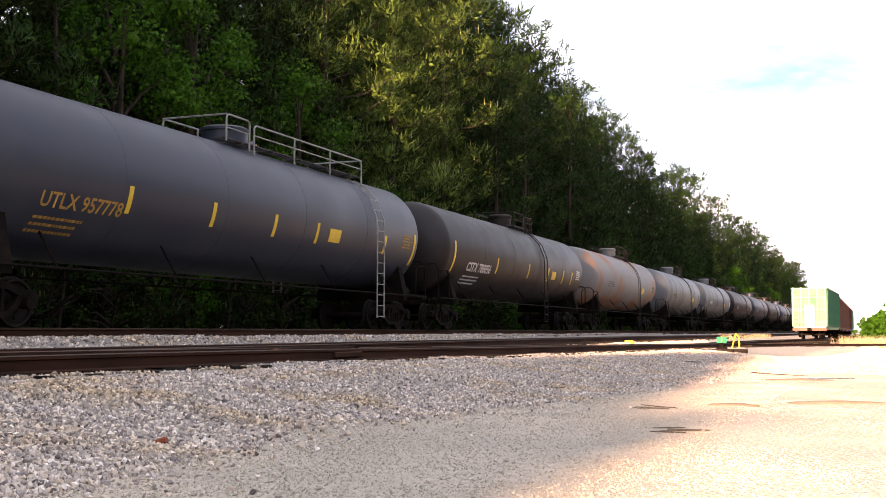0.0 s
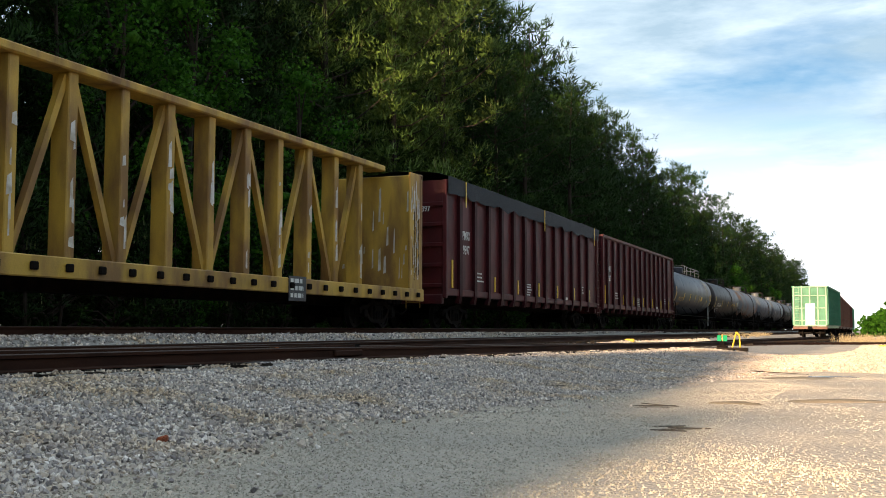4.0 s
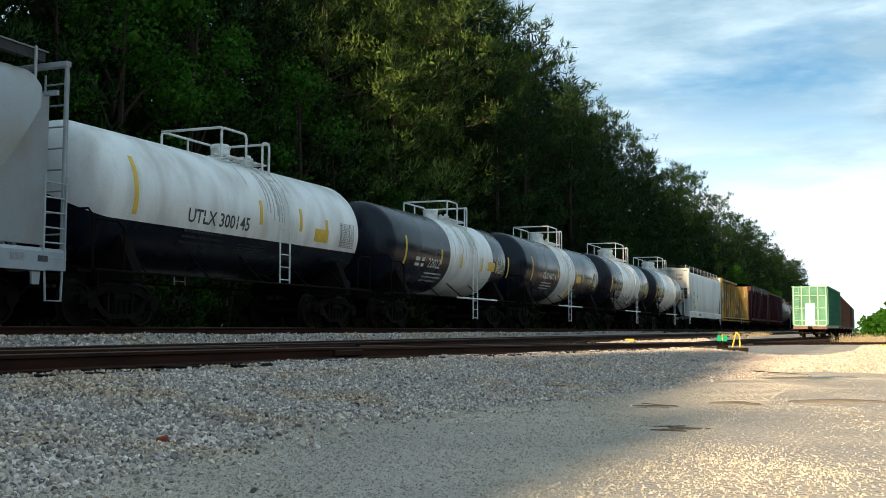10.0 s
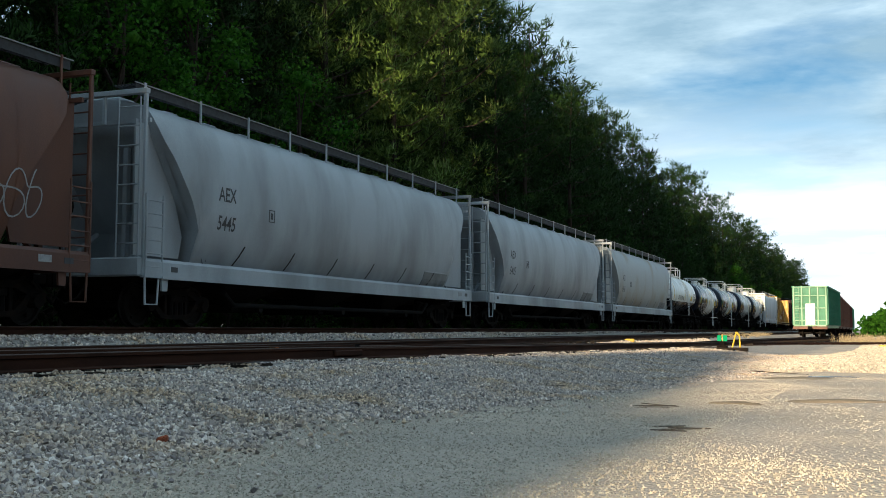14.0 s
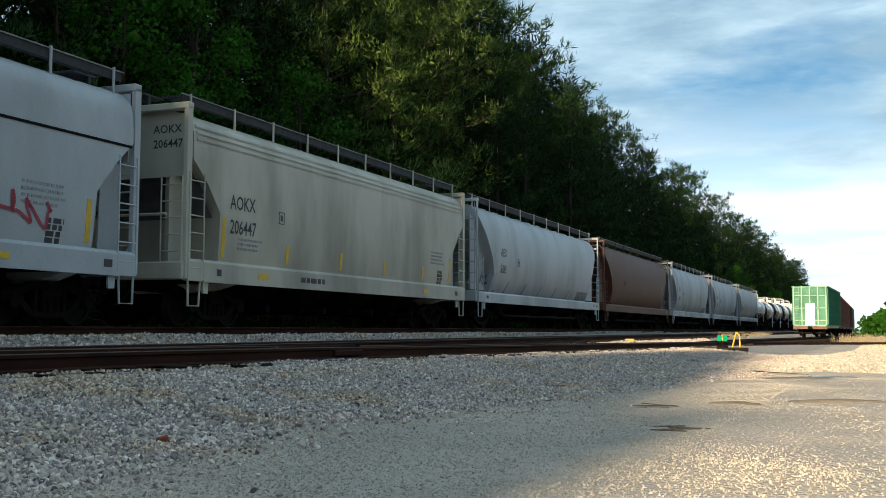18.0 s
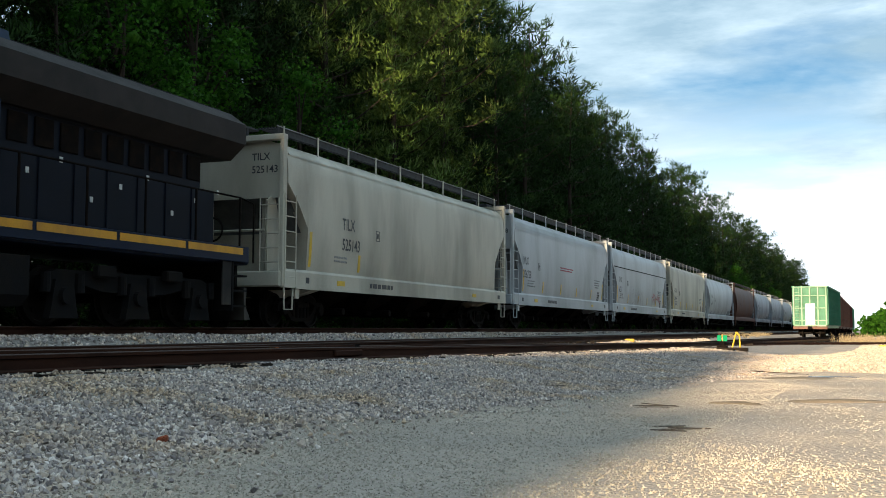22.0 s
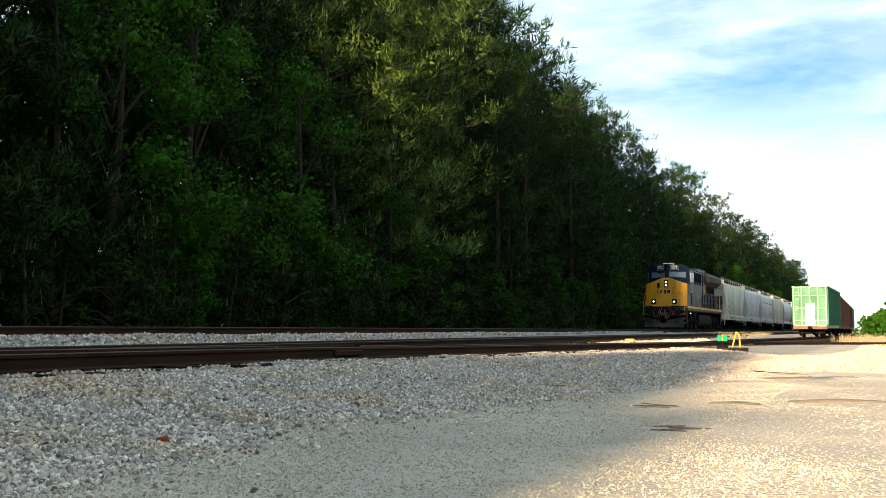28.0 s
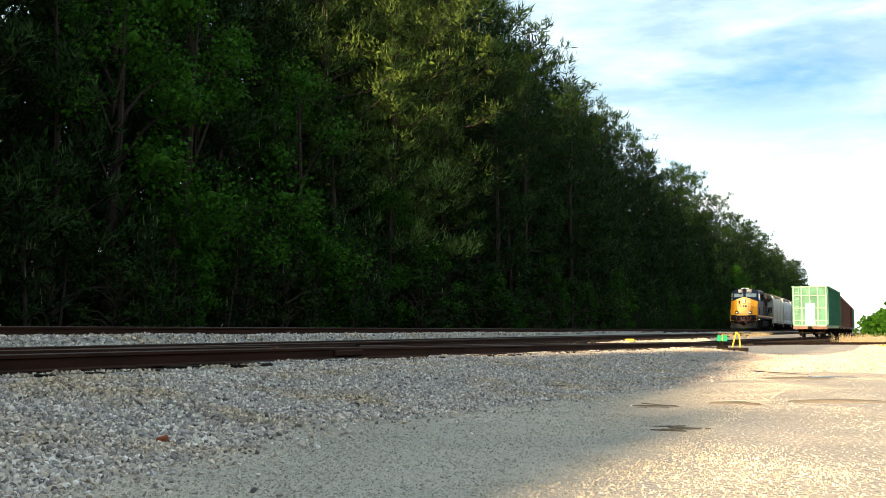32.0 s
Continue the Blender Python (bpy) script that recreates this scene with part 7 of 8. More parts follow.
def broadleaf_meshes(seed, H, spread, tufts, size, mat):
    rnd = random.Random(seed)
    trunk, crown = Shape(), Shape()
    path = [(0.2 * math.sin(2 * t + seed), 0.2 * math.cos(3 * t), H * 0.9 * t) for t in (0, 0.3, 0.6, 1.0)]
    trunk.tube(path, [0.02 * H, 0.015 * H, 0.01 * H, 0.02], 7)
    centres = []
    for i in range(22):
        t = rnd.uniform(0.12, 1.0)
        rr = spread * math.sin(math.pi * min(0.96, 0.2 + 0.75 * t)) * math.sqrt(rnd.uniform(0.15, 1.0))
        a = rnd.uniform(0, 2 * math.pi)
        c = Vector((math.cos(a) * rr, math.sin(a) * rr, H * t))
        b = Vector((0.1, 0.1, H * max(0.08, t - 0.18)))
        trunk.tube([b, (b + c) / 2 + Vector((0, 0, 0.2)), c], [0.05, 0.03, 0.01], 4)
        centres.append((c, rnd.uniform(0.5, 1.0) * spread * 0.36))
        k, rr = len(crown.v), centres[-1][1] * 0.72
        for v in LUMP_V:
            f = rnd.uniform(0.2, 0.5) * rr
            crown.v.append((c.x + v.x * f, c.y + v.y * f, c.z + v.z * f * 0.8))
            crown.n.append(tuple(v))
        crown.f += [(k + i2, k + j2, k + m2) for i2, j2, m2 in LUMP_F]
    for _ in range(tufts):
        c, r = rnd.choice(centres)
        d = Vector((rnd.gauss(0, 1), rnd.gauss(0, 1), rnd.gauss(0, 0.75))).normalized() * r * rnd.uniform(0.45, 1.1)
        spray(crown, c + d, size, rnd, 0.0, (d.normalized() + Vector((0, 0, 0.25))).normalized())
    return mesh_of("trunk", trunk, BARK), mesh_of("crown", crown, mat), None


TREES = {}


def plant(kind, x, y, turn, scale, label, group="trees along the line", name="pine_tree"):
    tr, cr, sh = TREES[kind]
    t = thing(name, label, "tree", group, at=pose(x, y, ground_z(x, y) - 0.1, 0, 0, turn))
    t.scale = (scale,) * 3
    t.matrix_basis = t.matrix_basis
    part("trunk", tr, None, t)
    tagged(part("crown", cr, None, t), kind="stuff")
    if sh:
        tagged(part("young_growth", sh, None, t, "pale upright young shoots"), kind="stuff")
    return t


def build_trees():
    for i in range(5):
        # variant 1 carries sunlight in its needle colour, besides its pale shoots
        TREES["tall", i] = pine_meshes(40 + i, 20.0, 3.2, (0.14, 0.16, 0.2, 0.15, 0.18)[i], 122, 0.29, candles=(0.0, 0.2, 0.04, 0.0, 0.08)[i], mats=(PINE_SUNLIT if i == 1 else PINE, PINE_LIGHT))
    for i in range(3):
        TREES["edge", i] = pine_meshes(60 + i, 10.0, 2.5, 0.03, 110, 0.24, cone=True)
    for i in range(2):
        TREES["candle", i] = pine_meshes(75 + i, 10.0, 2.3, 0.04, 140, 0.22, cone=True, candles=0.35, mats=(PINE, PINE_SUNLIT)[i:i + 1] + (PINE_LIGHT,))
    for i in range(2):
        TREES["sapling", i] = pine_meshes(70 + i, 4.0, 1.15, 0.04, 34, 0.22, cone=True, candles=0.12)
    for i in range(3):
        TREES["broad", i] = broadleaf_meshes(80 + i, 9.0, 2.6, 7000, 0.12, BROADLEAF)
    for i in range(2):
        TREES["small_broad", i] = broadleaf_meshes(86 + i, 9.0, 2.6, 2600, 0.21, BROADLEAF)
    for i in range(3):
        TREES["shrub", i] = broadleaf_meshes(90 + i, 2.6, 1.6, 1700, 0.1, SHRUB)
    TREES["bright_shrub", 0] = broadleaf_meshes(96, 2.8, 1.5, 2600, 0.09, BROADLEAF)
    for i in range(4):
        TREES["far", i] = pine_meshes(50 + i, 20.0, 3.2, 0.14, 38, 0.5)
    for i in range(2):
        TREES["far_edge", i] = pine_meshes(66 + i, 10.0, 2.4, 0.03, 40, 0.42, cone=True)
    rnd = random.Random(5)
    # back rows of tall pines, stepping down towards the line
    for row, (x, hgt, step, stop) in enumerate(((-34.5, 32.0, 5.4, 150), (-29.5, 28.0, 4.8, 460), (-25.6, 20.5, 4.8, 460))):
        y = -1.02 * x - 5.0 + 1.7 * row
        while y < stop:
            yy, xx = y + rnd.uniform(-1.6, 1.6), x + rnd.uniform(-1.3, 1.3)
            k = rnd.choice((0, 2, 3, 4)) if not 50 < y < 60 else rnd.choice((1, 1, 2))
            label = "tall pine with pale shoots and sunlit-coloured needles" if k == 1 else "tall dark green pine in a dense wood"
            plant(("tall", k) if y < 80 and row else ("far", k % 4), xx, yy, rnd.uniform(0, 360), hgt / 20 * rnd.uniform(0.86, 1.0) * (1.0 if y < 58 else 1.08 if y < 104 else 0.95 if y < 165 else 1.02), label)
            y += step * (1.0 if y < 80 else 1.6 if y < 180 else 3.0)
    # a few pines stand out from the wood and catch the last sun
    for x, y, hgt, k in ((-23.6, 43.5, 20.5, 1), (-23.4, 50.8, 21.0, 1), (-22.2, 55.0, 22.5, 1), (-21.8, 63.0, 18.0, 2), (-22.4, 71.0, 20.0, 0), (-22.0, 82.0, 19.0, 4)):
        plant(("tall", k), x, y, rnd.uniform(0, 360), hgt / 20, "tall pine with pale shoots and sunlit-coloured needles standing out from the wood" if k == 1 else "tall pine standing out from the wood")
    y = 18.0
    while y < 300:
        xx, hgt = -22.4 + rnd.uniform(-1.2, 1.0), rnd.uniform(8.0, 13.0)
        if any(abs(y - v) < 2.0 for v in (31.2, 36.0, 40.4)):
            y += 1.0
            continue
        if rnd.random() < 0.9:
            plant(("edge", rnd.randrange(3)) if y < 90 else ("far_edge", rnd.randrange(2)), xx, y + rnd.uniform(-1, 1), rnd.uniform(0, 360), hgt / 10, "dense young pine at the wood's edge")
        else:
            plant(("broad", rnd.randrange(3)), xx, y, rnd.uniform(0, 360), hgt / 9, "broad-leaved tree in fresh leaf at the wood's edge", name="broadleaf_tree")
        y += 3.0 if y < 90 else 5.0
    # single trees that stand out at the wood's edge
    plant(("broad", 0), -22.0, 31.2, 40, 12.6 / 9, "tall leafy tree in fresh green among the pines", name="broadleaf_tree")
    plant(("candle", 0), -21.6, 36.0, 10, 0.97, "young pine covered in pale upright shoots")
    plant(("edge", 1), -21.3, 40.4, 80, 1.08, "cone-shaped dense young pine at the wood's edge")
    plant(("candle", 1), -21.7, 47.5, 200, 1.6, "sunlit pine covered in pale upright shoots")
    plant(("broad", 1), -20.7, 44.8, 0, 0.8, "slim young tree in bright green leaf", name="broadleaf_tree")
    for x, y, sc in ((-20.0, 38.0, 0.95), (-19.9, 39.6, 0.7), (-20.0, 58.0, 1.2), (-20.2, 47.0, 0.8)):
        plant(("bright_shrub", 0), x, y, 50 * y, sc, "bright green shrub beside the ballast", group="shrubs by the line", name="shrub")
    y = 16.0
    while y < 200:
        xx = -19.9 + rnd.uniform(-0.7, 0.7)
        c = rnd.random()
        if c < 0.4:
            plant(("sapling", rnd.randrange(2)), xx, y, rnd.uniform(0, 360), rnd.uniform(0.7, 1.5), "pine sapling with pale upright shoots", group="saplings by the line", name="pine_sapling")
        elif c < 0.55:
            plant(("small_broad", rnd.randrange(2)), xx, y, rnd.uniform(0, 360), rnd.uniform(0.35, 0.6), "leafy young tree at the wood's edge", name="broadleaf_tree")
        else:
            plant(("shrub", rnd.randrange(3)), xx, y, rnd.uniform(0, 360), rnd.uniform(0.8, 1.5), "green shrub beside the ballast", group="shrubs by the line", name="shrub")
        y += 1.15 if y < 50 else 2.8
    # loose leaf tufts added between the trunks as dark backing for the wood's gloom
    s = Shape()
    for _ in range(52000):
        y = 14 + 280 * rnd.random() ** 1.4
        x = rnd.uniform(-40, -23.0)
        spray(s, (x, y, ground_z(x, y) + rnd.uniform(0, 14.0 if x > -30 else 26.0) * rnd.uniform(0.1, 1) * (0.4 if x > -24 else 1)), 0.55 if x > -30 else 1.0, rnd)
    tagged(part("undergrowth", s, SHRUB), "dark leaf backing added between the trees of the wood", "undergrowth", kind="stuff")


def build_woods_behind():
    """Trees added out of view to shade the near tracks, and the far woods."""
    rnd = random.Random(8)
    s = Shape()

    def clump(x, y, h, w, n, leaf=1.5):
        for _ in range(n):
            t = rnd.uniform(0.02, 1)
            rr = w * (1.05 - 0.75 * t) * math.sqrt(rnd.random())
            a = rnd.uniform(0, 6.283)
            spray(s, (x + rr * math.cos(a), y + rr * math.sin(a), h * t), leaf, rnd)

    # unseen tall stand added for shade left of the line, just short of the view
    y = -70.0
    while y < 19:
        clump(-22.3 + rnd.uniform(-0.5, 0.5), y, (14 if y > -40 else 19) + rnd.uniform(-2, 1.0), 2.0, 300)
        if -15 < y < 13:
            clump(-21.4 + rnd.uniform(-0.2, 0.2), y, 30 + rnd.uniform(-1, 1), 1.3, 420, 0.9)
        if y < 9:
            clump(-19.9 + rnd.uniform(-0.3, 0.3), y, 24 + rnd.uniform(-2, 1.0), 1.5, 420, 1.0)
        clump(-25.8 + rnd.uniform(-1, 1), y + 2, 18 if y > -40 else 24, 3.0, 260)
        clump(-31.0 + rnd.uniform(-1, 1), y + 1, 26 if y > -40 else 32, 3.0, 200)
        y += 3.2
    # an added belt of unseen trees behind the lot, lower towards the open ground
    y = -125.0
    while y < -20:
        clump(-18.0 + rnd.uniform(-0.4, 0.4), y, (23 if y < -68 else 18.5) + rnd.uniform(-1.2, 1.2), 1.7, 300)
        y += 2.6
    y = -60.0
    while y < -41:
        x = -10.8
        while x < -4.2:
            clump(x + rnd.uniform(-0.25, 0.25), y + rnd.uniform(-0.8, 0.8), min(20.5, 11.6 - 1.52 * (x + 5.9)) * rnd.uniform(0.94, 1.0), 1.4, 560, 0.7)
            x += 1.3
        y += 2.6
    ob = part("woods_behind", s, PINE)
    tagged(ob, "unseen trees added behind the lot to cast shade", "woods", kind="stuff")
    # unseen belt of trees added across the lot to block the low sky light
    s3 = Shape()
    y = -150.0
    while y < 215:
        for x0, h in ((40, 15), (46, 19), (53, 23)):
            x, hh = x0 + rnd.uniform(-2, 2), h * rnd.uniform(0.85, 1.12)
            for _ in range(34):
                t = rnd.uniform(0.02, 1)
                rr = 4.2 * (1.05 - 0.7 * t) * math.sqrt(rnd.random())
                a = rnd.uniform(0, 6.283)
                spray(s3, (x + rr * math.cos(a), y + rr * math.sin(a), hh * t - 0.5), 3.0, rnd)
        y += 4.0
    tagged(part("woods_across", s3, PINE), "unseen trees added across the lot to block low sky", "woods", kind="stuff")
    s2 = Shape()
    for i in range(120):
        x, y = rnd.uniform(-3, 46), rnd.uniform(225, 330)
        h = min(15.0, 3.5 + (x + 3) * 0.62) * rnd.uniform(0.8, 1.1)
        for _ in range(110):
            t = rnd.uniform(0.05, 1)
            rr = 2.6 * (1.1 - 0.7 * t) * math.sqrt(rnd.random())
            a = rnd.uniform(0, 6.283)
            spray(s2, (x + rr * math.cos(a), y + rr * math.sin(a), lot_z(y) + h * t), 0.9, rnd)
    tagged(part("far_woods", s2, BROADLEAF), "green far woods beyond the yard", "woods", kind="stuff")


# ---------------------------------------------------------------- parked string and lineside things


def parked_car(label, y0, L, paint, end_paint, xf, height=4.55, end_ribs=True):
    car = thing("parked_car", label, "rail car", "parked cars on the siding")
    h = L / 2
    yc = y0 + h
    dx = (xf(y0 + L) - xf(y0)) / L
    z = siding_z(y0 + 4)
    car.matrix_basis = pose(xf(yc), yc, z, 0, 0, -math.degrees(math.atan(dx)))
    W = 1.46
    part("body", Shape().box(0, 0, (1.05 + height) / 2, 2 * W, L - 0.3, height - 1.05, 0.04), paint, car)
    part("sill", Shape().box(0, 0, 0.98, 2.7, L, 0.28, 0.03), end_paint, car)
    for k in (-1, 1):
        for x in (-1.36, -0.68, 0.0, 0.68, 1.36):
            part("end_post", Shape().box(x, k * (h - 0.08), (1.1 + height) / 2, 0.13, 0.16, height - 1.05, 0.02), end_paint, car)
        for z1 in (1.5, 2.6, 3.7, height - 0.08):
            part("end_rail", Shape().box(0, k * (h - 0.1), z1, 2 * W, 0.12, 0.1, 0.02), end_paint, car)
        part("end_panel", Shape().box(0, k * (h - 0.17), (1.05 + height) / 2, 2 * W, 0.05, height - 1.1), paint, car)
        s = ladder(Shape(), k * (h + 0.04), -1.32, -0.9, 1.0, height - 0.1, 11, axis="x")
        part("end_ladder", s, end_paint, car)
        part("end_beam", Shape().box(0, k * (h - 0.02), 0.86, 2.9, 0.18, 0.26, 0.02), BOXCAR_BROWN if k < 0 else STEEL_DARK, car)
        coupler(car, k * h, k)
        freight_truck(car, k * (h - 2.2))
    for k in (-1, 1):
        n = int(L / 1.3)
        post = mesh_of("side_post", Shape().box(0, 0, (1.1 + height) / 2, 0.09, 0.12, height - 1.15, 0.02), paint)
        for j in range(n):
            part("side_post", post, paint, car, at=pose(k * (W + 0.03), -h + 0.5 + (L - 1.0) * j / (n - 1), 0))
        part("top_chord", Shape().box(k * (W + 0.03), 0, height - 0.06, 0.14, L - 0.2, 0.14, 0.02), paint, car)
    return car


def build_parked():
    y = 100.5
    first = parked_car("green bulkhead car with pale end posts and a white panel on its end", y, 18.5, GREEN_DEEP, GREEN_CAR, siding_x)
    part("white_panel", Shape().box(0.02, -9.25 - 0.03, 2.05, 0.82, 0.04, 1.9, 0.01), WHITE_STEEL, first, "white painted panel")
    y += 19.6
    for lab, p, L in (("brown boxcar behind the green car", BOXCAR_BROWN, 17), ("white-topped brown rail car", BOXCAR_BROWN, 17), ("brown boxcar in the parked string", BOXCAR_BROWN, 17), ("brown rail car in the parked string", MAROON, 17), ("green rail car at the far end of the string", GREEN_DEEP, 17)):
        parked_car(lab, y, L, p, p, siding_x, 4.5)
        y += L + 1.1


def build_lineside():
    # low switch stand with its green targets, on long head timbers
    x, y = -5.85, 45.2
    z = ground_z(x, y) + 0.05
    st = thing("switch_stand", "low switch stand with green targets on a rusty base", "switch stand", at=pose(x, y, z))
    part("base", Shape().box(0, 0, 0.06, 0.4, 0.4, 0.1, 0.02).box(0, 0, 0.17, 0.2, 0.2, 0.2, 0.03), STEEL_DARK, st)
    part("spindle", Shape().tube([(0, 0, 0.1), (0, 0, 0.62)], 0.018), STEEL_DARK, st)
    for k in (-1, 1):
        part("target", Shape().box(k * 0.115, -0.02, 0.40, 0.17, 0.015, 0.24, 0.006), TARGET_GREEN, st)
    part("target_post", Shape().box(0, -0.03, 0.42, 0.03, 0.02, 0.28), YELLOW_PAINT, st)
    x2, y2 = -5.75, 49.0
    lv = thing("switch_lever", "yellow painted throw lever", "switch lever", at=pose(x2, y2, ground_z(x2, y2) + 0.02))
    part("lever", Shape().tube([(-0.17, 0, 0.03), (0.02, 0, 0.72)], 0.035), YELLOW_PAINT, lv)
    part("guard", Shape().tube([(0.17, 0, 0.0), (0.15, 0, 0.55), (0.02, 0, 0.72)], 0.035), YELLOW_PAINT, lv)
    for i, yy in enumerate((44.3, 45.4)):
        hb = part("head_timber", Shape().box(0, 0, 0, 1.7, 0.24, 0.2, 0.015), TIE_WOOD, at=pose(-6.1 + 0.4 * i, yy, ground_z(-5.8, yy) - 0.02, 0, 0, -4))
        tagged(hb, "long dark switch timber under the stand", "timber", "switch timbers")
    # frog and guard rails of the nearer turnout
    fr = thing("turnout_frog", "cast steel turnout frog between the siding rails", "frog", at=pose(-8.95, 16.3, siding_z(16.3)))
    part("casting", Shape().prism([(-0.16, -1.5), (0.2, -1.5), (0.09, 1.6), (-0.03, 1.6)], -0.16, 0.012, "z"), STEEL_DARK, fr)
    part("wing_rail", Shape().prism([(0.26, -1.7), (0.32, -1.7), (0.2, 1.2), (0.14, 1.2)], -0.16, 0.01, "z"), RAIL_RUST, fr)
    part("guard_rail", Shape().prism([(1.32, -1.9), (1.38, -2.0), (1.38, 2.0), (1.32, 1.9)], -0.16, 0.01, "z"), RAIL_RUST, fr)
    jb = part("joint_bar", Shape().box(0, 0, -0.085, 0.05, 0.9, 0.09, 0.015), RAIL_RUST, at=pose(-7.4475 + 0.035, 14.6, siding_z(14.6)))
    tagged(jb, "rusty bolted joint bar on the rail", "joint bar")
    for lab, m, x, y, z, sx in (("small yellow derail marker between tracks", YELLOW_PAINT, -9.95, 46.5, 0.36, 0.42), ("small white marker by the yard track", WHITE_STEEL, -9.0, 76.0, 0.12, 0.5),
                                ("small yellow marker by the yard track", YELLOW_PAINT, -6.3, 82.0, 0.06, 0.5), ("yellow wheel stop at the edge of the spur", YELLOW_PAINT, 0.5, 84.0, -0.12, 0.7)):
        zz = max(z, ground_z(x, y) + 0.06)
        tagged(part("track_marker", Shape().box(0, 0, 0, sx, 0.14, 0.15, 0.03), m, at=pose(x, y, ground_z(x, y) + 0.07)), lab, "marker", "track markers")
    pl = thing("white_post", "short white post beyond the parked cars", "post", at=pose(1.6, 150, ground_z(1.6, 150)))
    part("post", Shape().box(0, 0, 0.6, 0.5, 0.12, 1.2, 0.03), WHITE_STEEL, pl)
    b = thing("brick_piece", "broken piece of red brick lying on gravel", "brick", at=pose(-4.22, 5.72, ground_z(-4.22, 5.72) + roughness_of(-4.22, 5.72) + 0.012, 0, 0, 20))
    s = Shape().box(0, 0, 0.022, 0.075, 0.05, 0.044, 0.01)
    s.v = [(x * (1 - 0.25 * (z > 0.03 and x < 0)), y, z * (1 - 0.3 * (x < -0.01))) for x, y, z in s.v]
    part("fragment", s, BRICK_RED, b)


def stones(name, label, mat, seed, count, place, lo, hi, sink=0.22, fine=False):
    """Crushed stones: dented cubes, turned at random and half bedded."""
    rng = np.random.default_rng(seed)
    pts = []
    while len(pts) < count:
        p = place(rng)
        if p is not None:
            pts.append(p)
    xy = np.array(pts)
    n = len(xy)
    octa = np.array([(1, 0, 0), (-1, 0, 0), (0, 1, 0), (0, -1, 0), (0, 0, 1), (0, 0, -1)], float) * 0.62
    faces = np.array([(0, 2, 4), (2, 1, 4), (1, 3, 4), (3, 0, 4), (2, 0, 5), (1, 2, 5), (3, 1, 5), (0, 3, 5)])
    if fine:
        octa = np.array([(1, 1, 1), (-1, -1, 1), (-1, 1, -1), (1, -1, -1)], float) * 0.5
        faces = np.array([(0, 2, 1), (0, 1, 3), (0, 3, 2), (1, 2, 3)])
    corners = len(octa)
    size = rng.uniform(lo, hi, n) * np.where(rng.random(n) < 0.1, 1.4, 1.0)
    v = (octa[None] + rng.uniform(-0.28, 0.28, (n, corners, 3))) * size[:, None, None] * rng.uniform(0.7, 1.15, (n, 1, 3))
    q = rng.normal(size=(n, 4))
    q /= np.linalg.norm(q, axis=1, keepdims=True)
    w, x, y, z = q.T
    rot = np.stack([1 - 2 * (y * y + z * z), 2 * (x * y - z * w), 2 * (x * z + y * w), 2 * (x * y + z * w), 1 - 2 * (x * x + z * z), 2 * (y * z - x * w),
                    2 * (x * z - y * w), 2 * (y * z + x * w), 1 - 2 * (x * x + y * y)], 1).reshape(n, 3, 3)
    v = np.einsum("nij,nkj->nki", rot, v)
    zz = np.array([ground_z(a, b) + roughness_of(a, b) for a, b in xy]) + size * (0.5 - sink)
    v += np.concatenate([xy, zz[:, None]], 1)[:, None]
    me = bpy.data.meshes.new(name)
    me.from_pydata(v.reshape(-1, 3).tolist(), [], (faces[None] + (np.arange(n) * corners)[:, None, None]).reshape(-1, 3).tolist())
    me.materials.append(mat)
    return tagged(new(name, me), label, "gravel", kind="stuff")


APRON_EDGE = [(3, -3.3), (5.5, -3.85), (8, -4.05), (10.6, -3.55), (13.4, -3.3), (16, -2.75), (25, -1.9), (40, -0.8), (60, 0.4)]


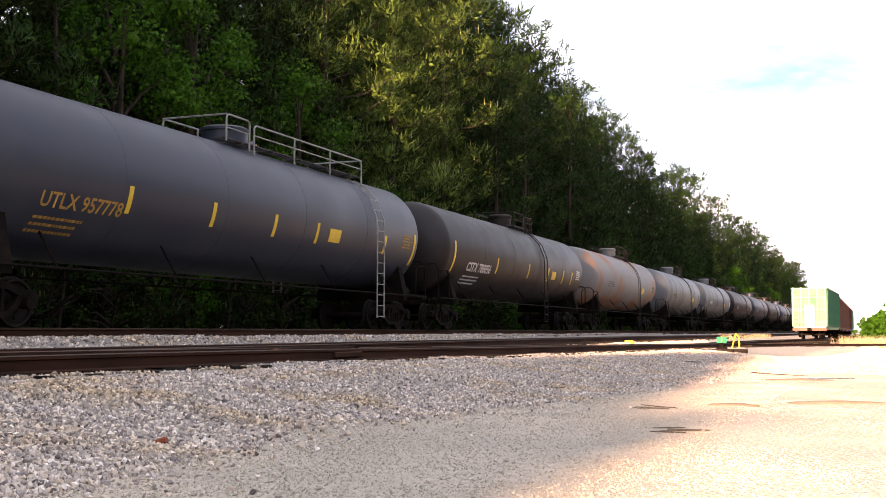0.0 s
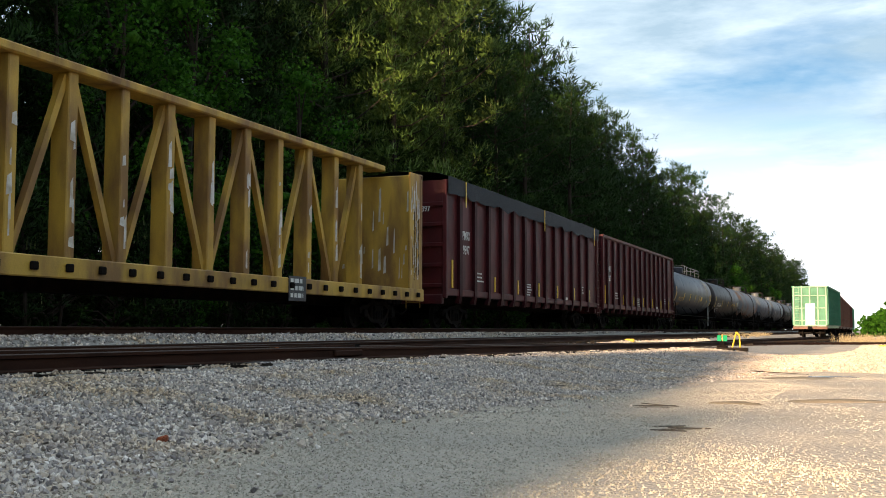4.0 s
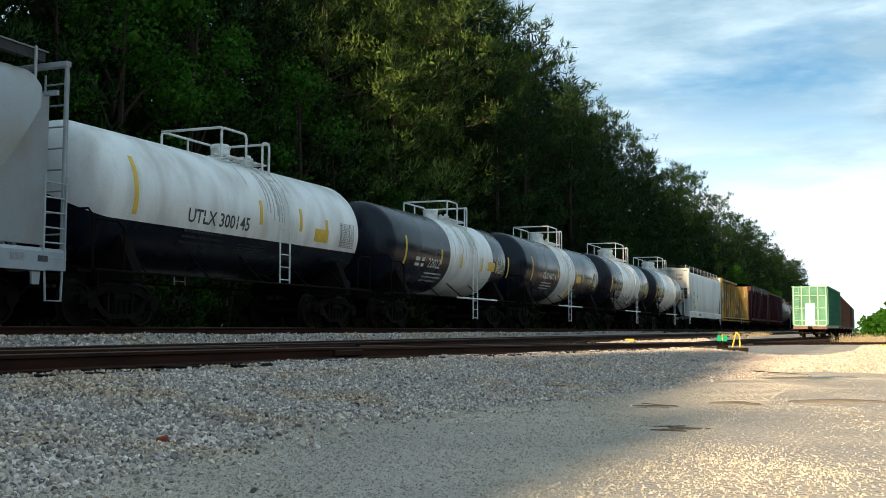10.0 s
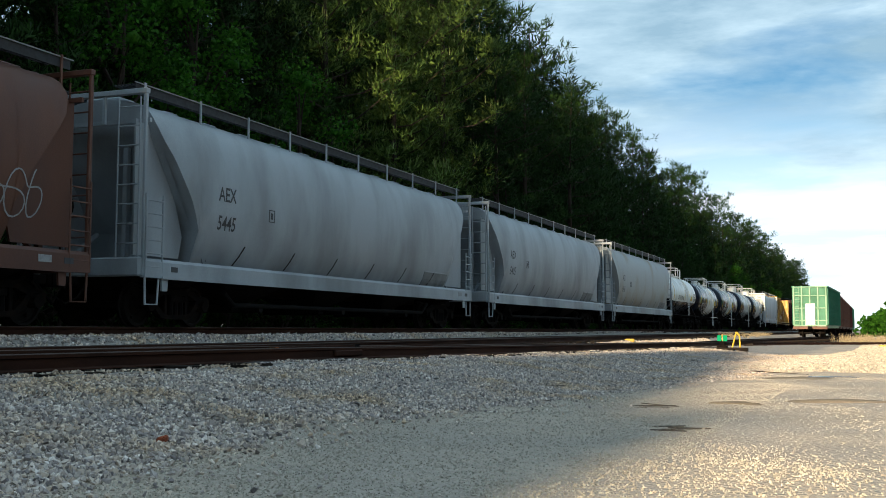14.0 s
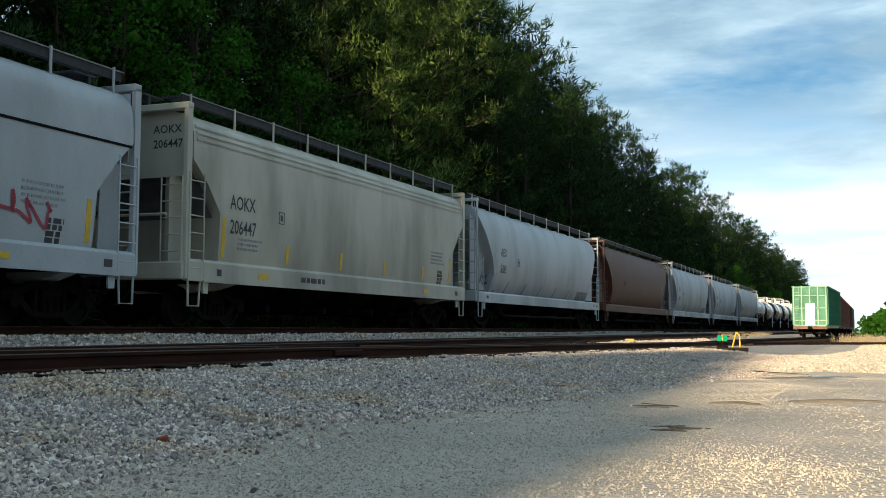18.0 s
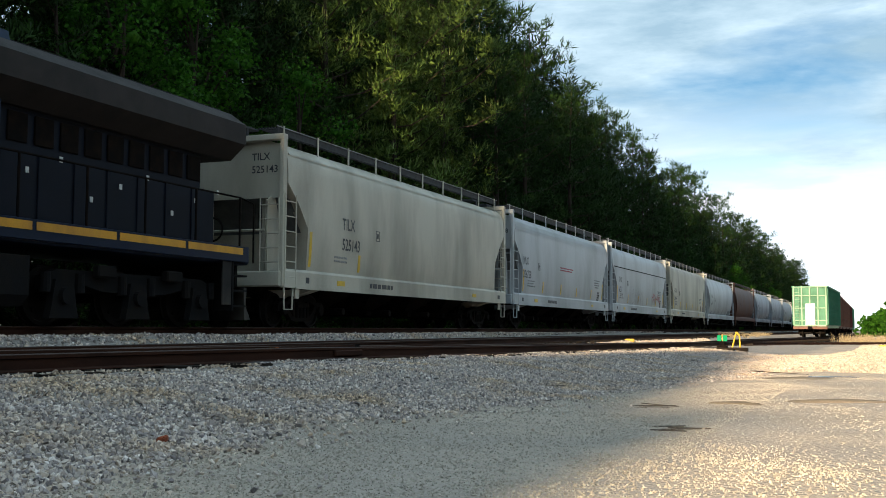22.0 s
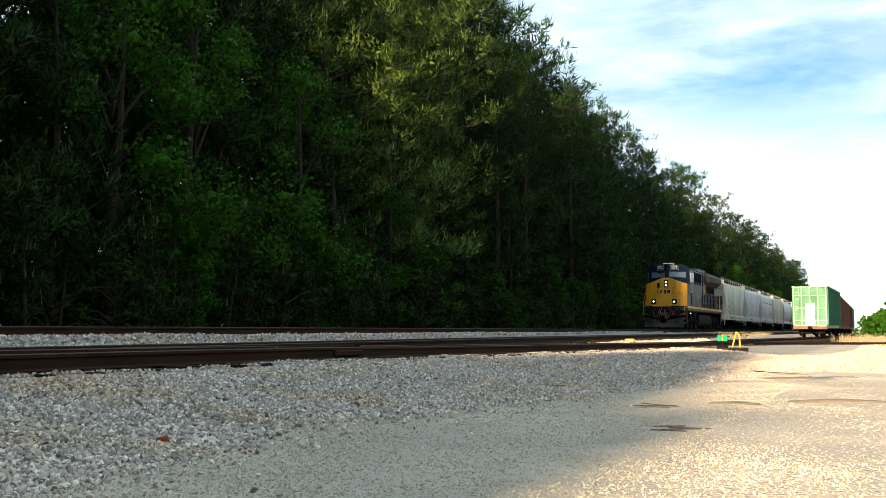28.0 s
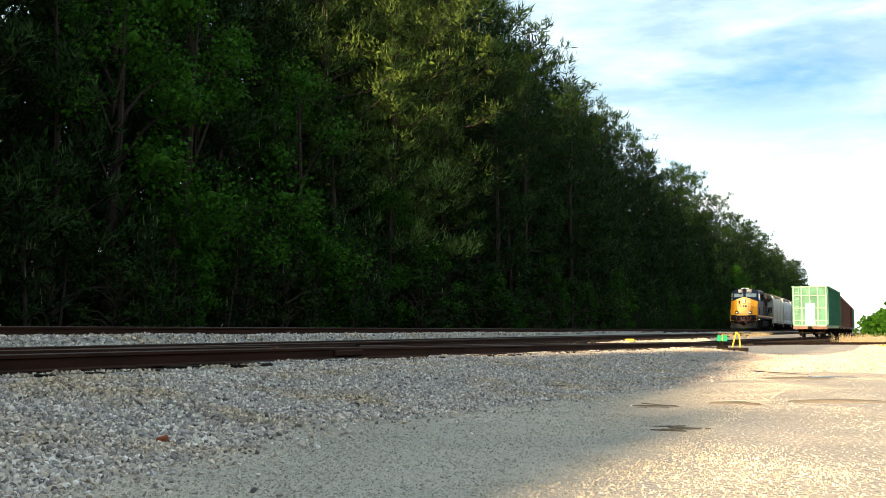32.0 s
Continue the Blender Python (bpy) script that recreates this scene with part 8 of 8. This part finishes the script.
def build_stones():
    def apron(rng):
        y = 3.2 + 42 * rng.random() ** 1.75
        x = rng.uniform(-7.0, -1.8 if y < 26 else 0.2)
        edge = lerp_table(APRON_EDGE, y) + 0.5 * noise.noise((x * 0.6, y * 0.6, 3.0)) + 0.15 * noise.noise((x * 3, y * 3, 1.0))
        return (x, y) if x > -1.02 * y - 0.5 and (x < edge or rng.random() < 0.35 * math.exp((edge - x) / 0.2)) else None

    stones("ballast_stones", "loose grey crushed ballast stone", BALLAST_STONE, 1, 80000, apron, 0.013, 0.034, 0.12)

    def far_apron(rng):
        y = 8 + 62 * rng.random()
        x = rng.uniform(-12.95, -9.7)
        return (x, y) if abs(x - middle_x(y)) > 1.3 else None

    stones("shoulder_stones", "grey ballast between the tracks", BALLAST_STONE, 2, 13000, far_apron, 0.03, 0.055, 0.3)

    def lot(rng):
        y = 3.4 + 26 * rng.random() ** 1.9
        x = rng.uniform(-4.6, 2.5)
        d = noise.noise((x * 0.7 + 0.2 * y, y * 0.35, 9.0)) + 0.4 * noise.noise((x * 2.2, y * 1.4, 2.0))
        return (x, y) if x < 0.02 * y + 0.3 and rng.random() < (0.30 if x < -2.0 else 0.14) + max(0, d) * 1.8 else None

    stones("lot_gravel", "pale tan gravel on packed dirt", LOT_STONE, 3, 52000, lot, 0.004, 0.0105, 0.3, True)

    def trodden(rng):
        y = 3.6 + 14 * rng.random() ** 1.6
        x = rng.uniform(-4.5, -1.2)
        return (x, y) if x > lerp_table(APRON_EDGE, y) - 0.2 else None

    stones("apron_grit", "fine mixed grit trodden into the dirt", LOT_STONE, 6, 22000, trodden, 0.005, 0.013, 0.36, True)

    def far_lot(rng):
        y = 24 + 82 * rng.random() ** 1.3
        x = rng.uniform(-5.5, 5.0)
        return (x, y) if x > lerp_table(APRON_EDGE, y) - 1.5 and (y < 58 or x > spur_x(y) + 1.2) else None

    stones("far_lot_gravel", "pale tan gravel on the open lot", LOT_STONE, 5, 26000, far_lot, 0.02, 0.055, 0.3, True)

    def drift(rng):
        # a drift of coarser stone in the sun beside the puddle
        x, y = rng.normal(-0.9, 0.6), rng.normal(6.0, 0.7)
        return x, y

    stones("gravel_drift", "drift of coarse pale gravel by a puddle", LOT_STONE, 4, 2400, drift, 0.007, 0.016, 0.34)


def flat_patch(name, label, category, mat, x, y, rx, ry, turn, seed, lift=0.006):
    """A low, uneven-edged patch lying on the ground, thickest in its middle."""
    rnd = random.Random(seed)
    n = 26
    s = Shape()
    s.v.append((0, 0, 0.012))
    for j in range(n):
        a = 2 * math.pi * j / n
        k = 1 + 0.28 * math.sin(3 * a + seed) + rnd.uniform(-0.14, 0.14)
        s.v.append((rx * k * math.cos(a) * 0.7, ry * k * math.sin(a) * 0.7, 0.009))
    for j in range(n):
        x1, y1, _ = s.v[1 + j]
        s.v.append((x1 * 1.4, y1 * 1.4, -0.03))
    for j in range(n):
        k = (j + 1) % n
        s.f += [(0, 1 + j, 1 + k), (1 + j, 1 + n + j, 1 + n + k, 1 + k)]
    ob = part(name, s, mat, at=pose(x, y, ground_z(x, y) + roughness_of(x, y) + lift, 0, 0, turn), smooth=True)
    return tagged(ob, label, category)


def build_lot_things():
    flat_patch("puddle", "shallow muddy puddle on the lot", "puddle", PUDDLE_WATER, -0.25, 4.95, 0.34, 0.16, 10, 1)
    flat_patch("puddle", "shallow reddish puddle on the lot", "puddle", PUDDLE_WATER, -0.85, 21.2, 0.5, 0.3, 20, 2)
    flat_patch("mud_patch", "half-dried brown mud in a wheel rut", "mud", MUD_DRY, -0.3, 13.4, 0.75, 0.3, 8, 3)
    flat_patch("mud_patch", "half-dried brown mud in a wheel rut", "mud", MUD_DRY, -1.5, 12.6, 0.32, 0.2, 8, 4)
    flat_patch("mud_patch", "rusty mud beside a puddle", "mud", MUD_DRY, -1.25, 20.6, 0.8, 0.7, 30, 5)
    rnd = random.Random(4)
    for (x, y, n, ln) in ((-2.3, 11.6, 5, 0.5), (-1.5, 8.85, 4, 0.36), (-3.5, 12.0, 2, 0.34), (-4.15, 14.4, 2, 0.3), (-5.3, 12.1, 1, 0.3), (-4.7, 28.8, 3, 0.8), (-4.4, 7.2, 1, 0.16)):
        b = thing("wood_scrap", "splintered dark wood scraps lying on gravel", "wood scrap", "wood scraps on the lot", at=pose(x, y, ground_z(x, y) + roughness_of(x, y), 0, 0, rnd.uniform(-15, 25)))
        for i in range(n):
            yy = (i - n / 2) * 0.13 + rnd.uniform(-0.03, 0.03)
            l2 = ln * rnd.uniform(0.6, 1.0)
            xx = rnd.uniform(-0.12, 0.12)
            s = Shape().prism([(-l2 / 2, -0.011), (l2 / 2, -0.004), (l2 / 2 * 0.8, 0.010), (-l2 / 2 * 0.9, 0.008)], 0.0, 0.009, "z")
            part("splinter", s, MUD, b, at=pose(xx, yy, 0.004, 0, rnd.uniform(-3, 3), rnd.uniform(-14, 14)))
    st = thing("stick", "thin broken stick by a puddle", "stick", at=pose(-1.5, 21.6, ground_z(-1.5, 21.6) + 0.03))
    part("stem", Shape().tube([(-0.8, 0.6, 0.03), (-0.3, 0.2, 0.02), (0.3, -0.2, 0.012)], [0.010, 0.008, 0.005]), BARK, st)
    # dry grass round the parked string
    s = Shape()
    for _ in range(1700):
        if rnd.random() < 0.75:
            x, y = rnd.uniform(-3.4, 9.0), rnd.uniform(97, 125)
        else:
            x, y = rnd.uniform(-11.5, -9.5), rnd.uniform(80, 110)
        if noise.noise((x * 0.5, y * 0.5, 1.0)) < 0.1:
            continue
        z, h = ground_z(x, y), rnd.uniform(0.4, 1.1) if x > -5 else rnd.uniform(0.15, 0.4)
        for _ in range(4):
            dx, dy = rnd.gauss(0, 0.16), rnd.gauss(0, 0.16)
            k = len(s.v)
            s.v += [(x + dx - 0.02, y + dy, z), (x + dx + 0.02, y + dy, z), (x + dx * 2.2, y + dy * 2, z + h)]
            s.f.append((k, k + 1, k + 2))
    tagged(part("dry_grass", s, DRY_GRASS), "dry tan grass beside the parked cars", "grass", kind="stuff")


build_ground()
build_stones()
build_tracks()
build_trees()
build_woods_behind()
build_train()
build_parked()
build_lineside()
build_lot_things()
motions()
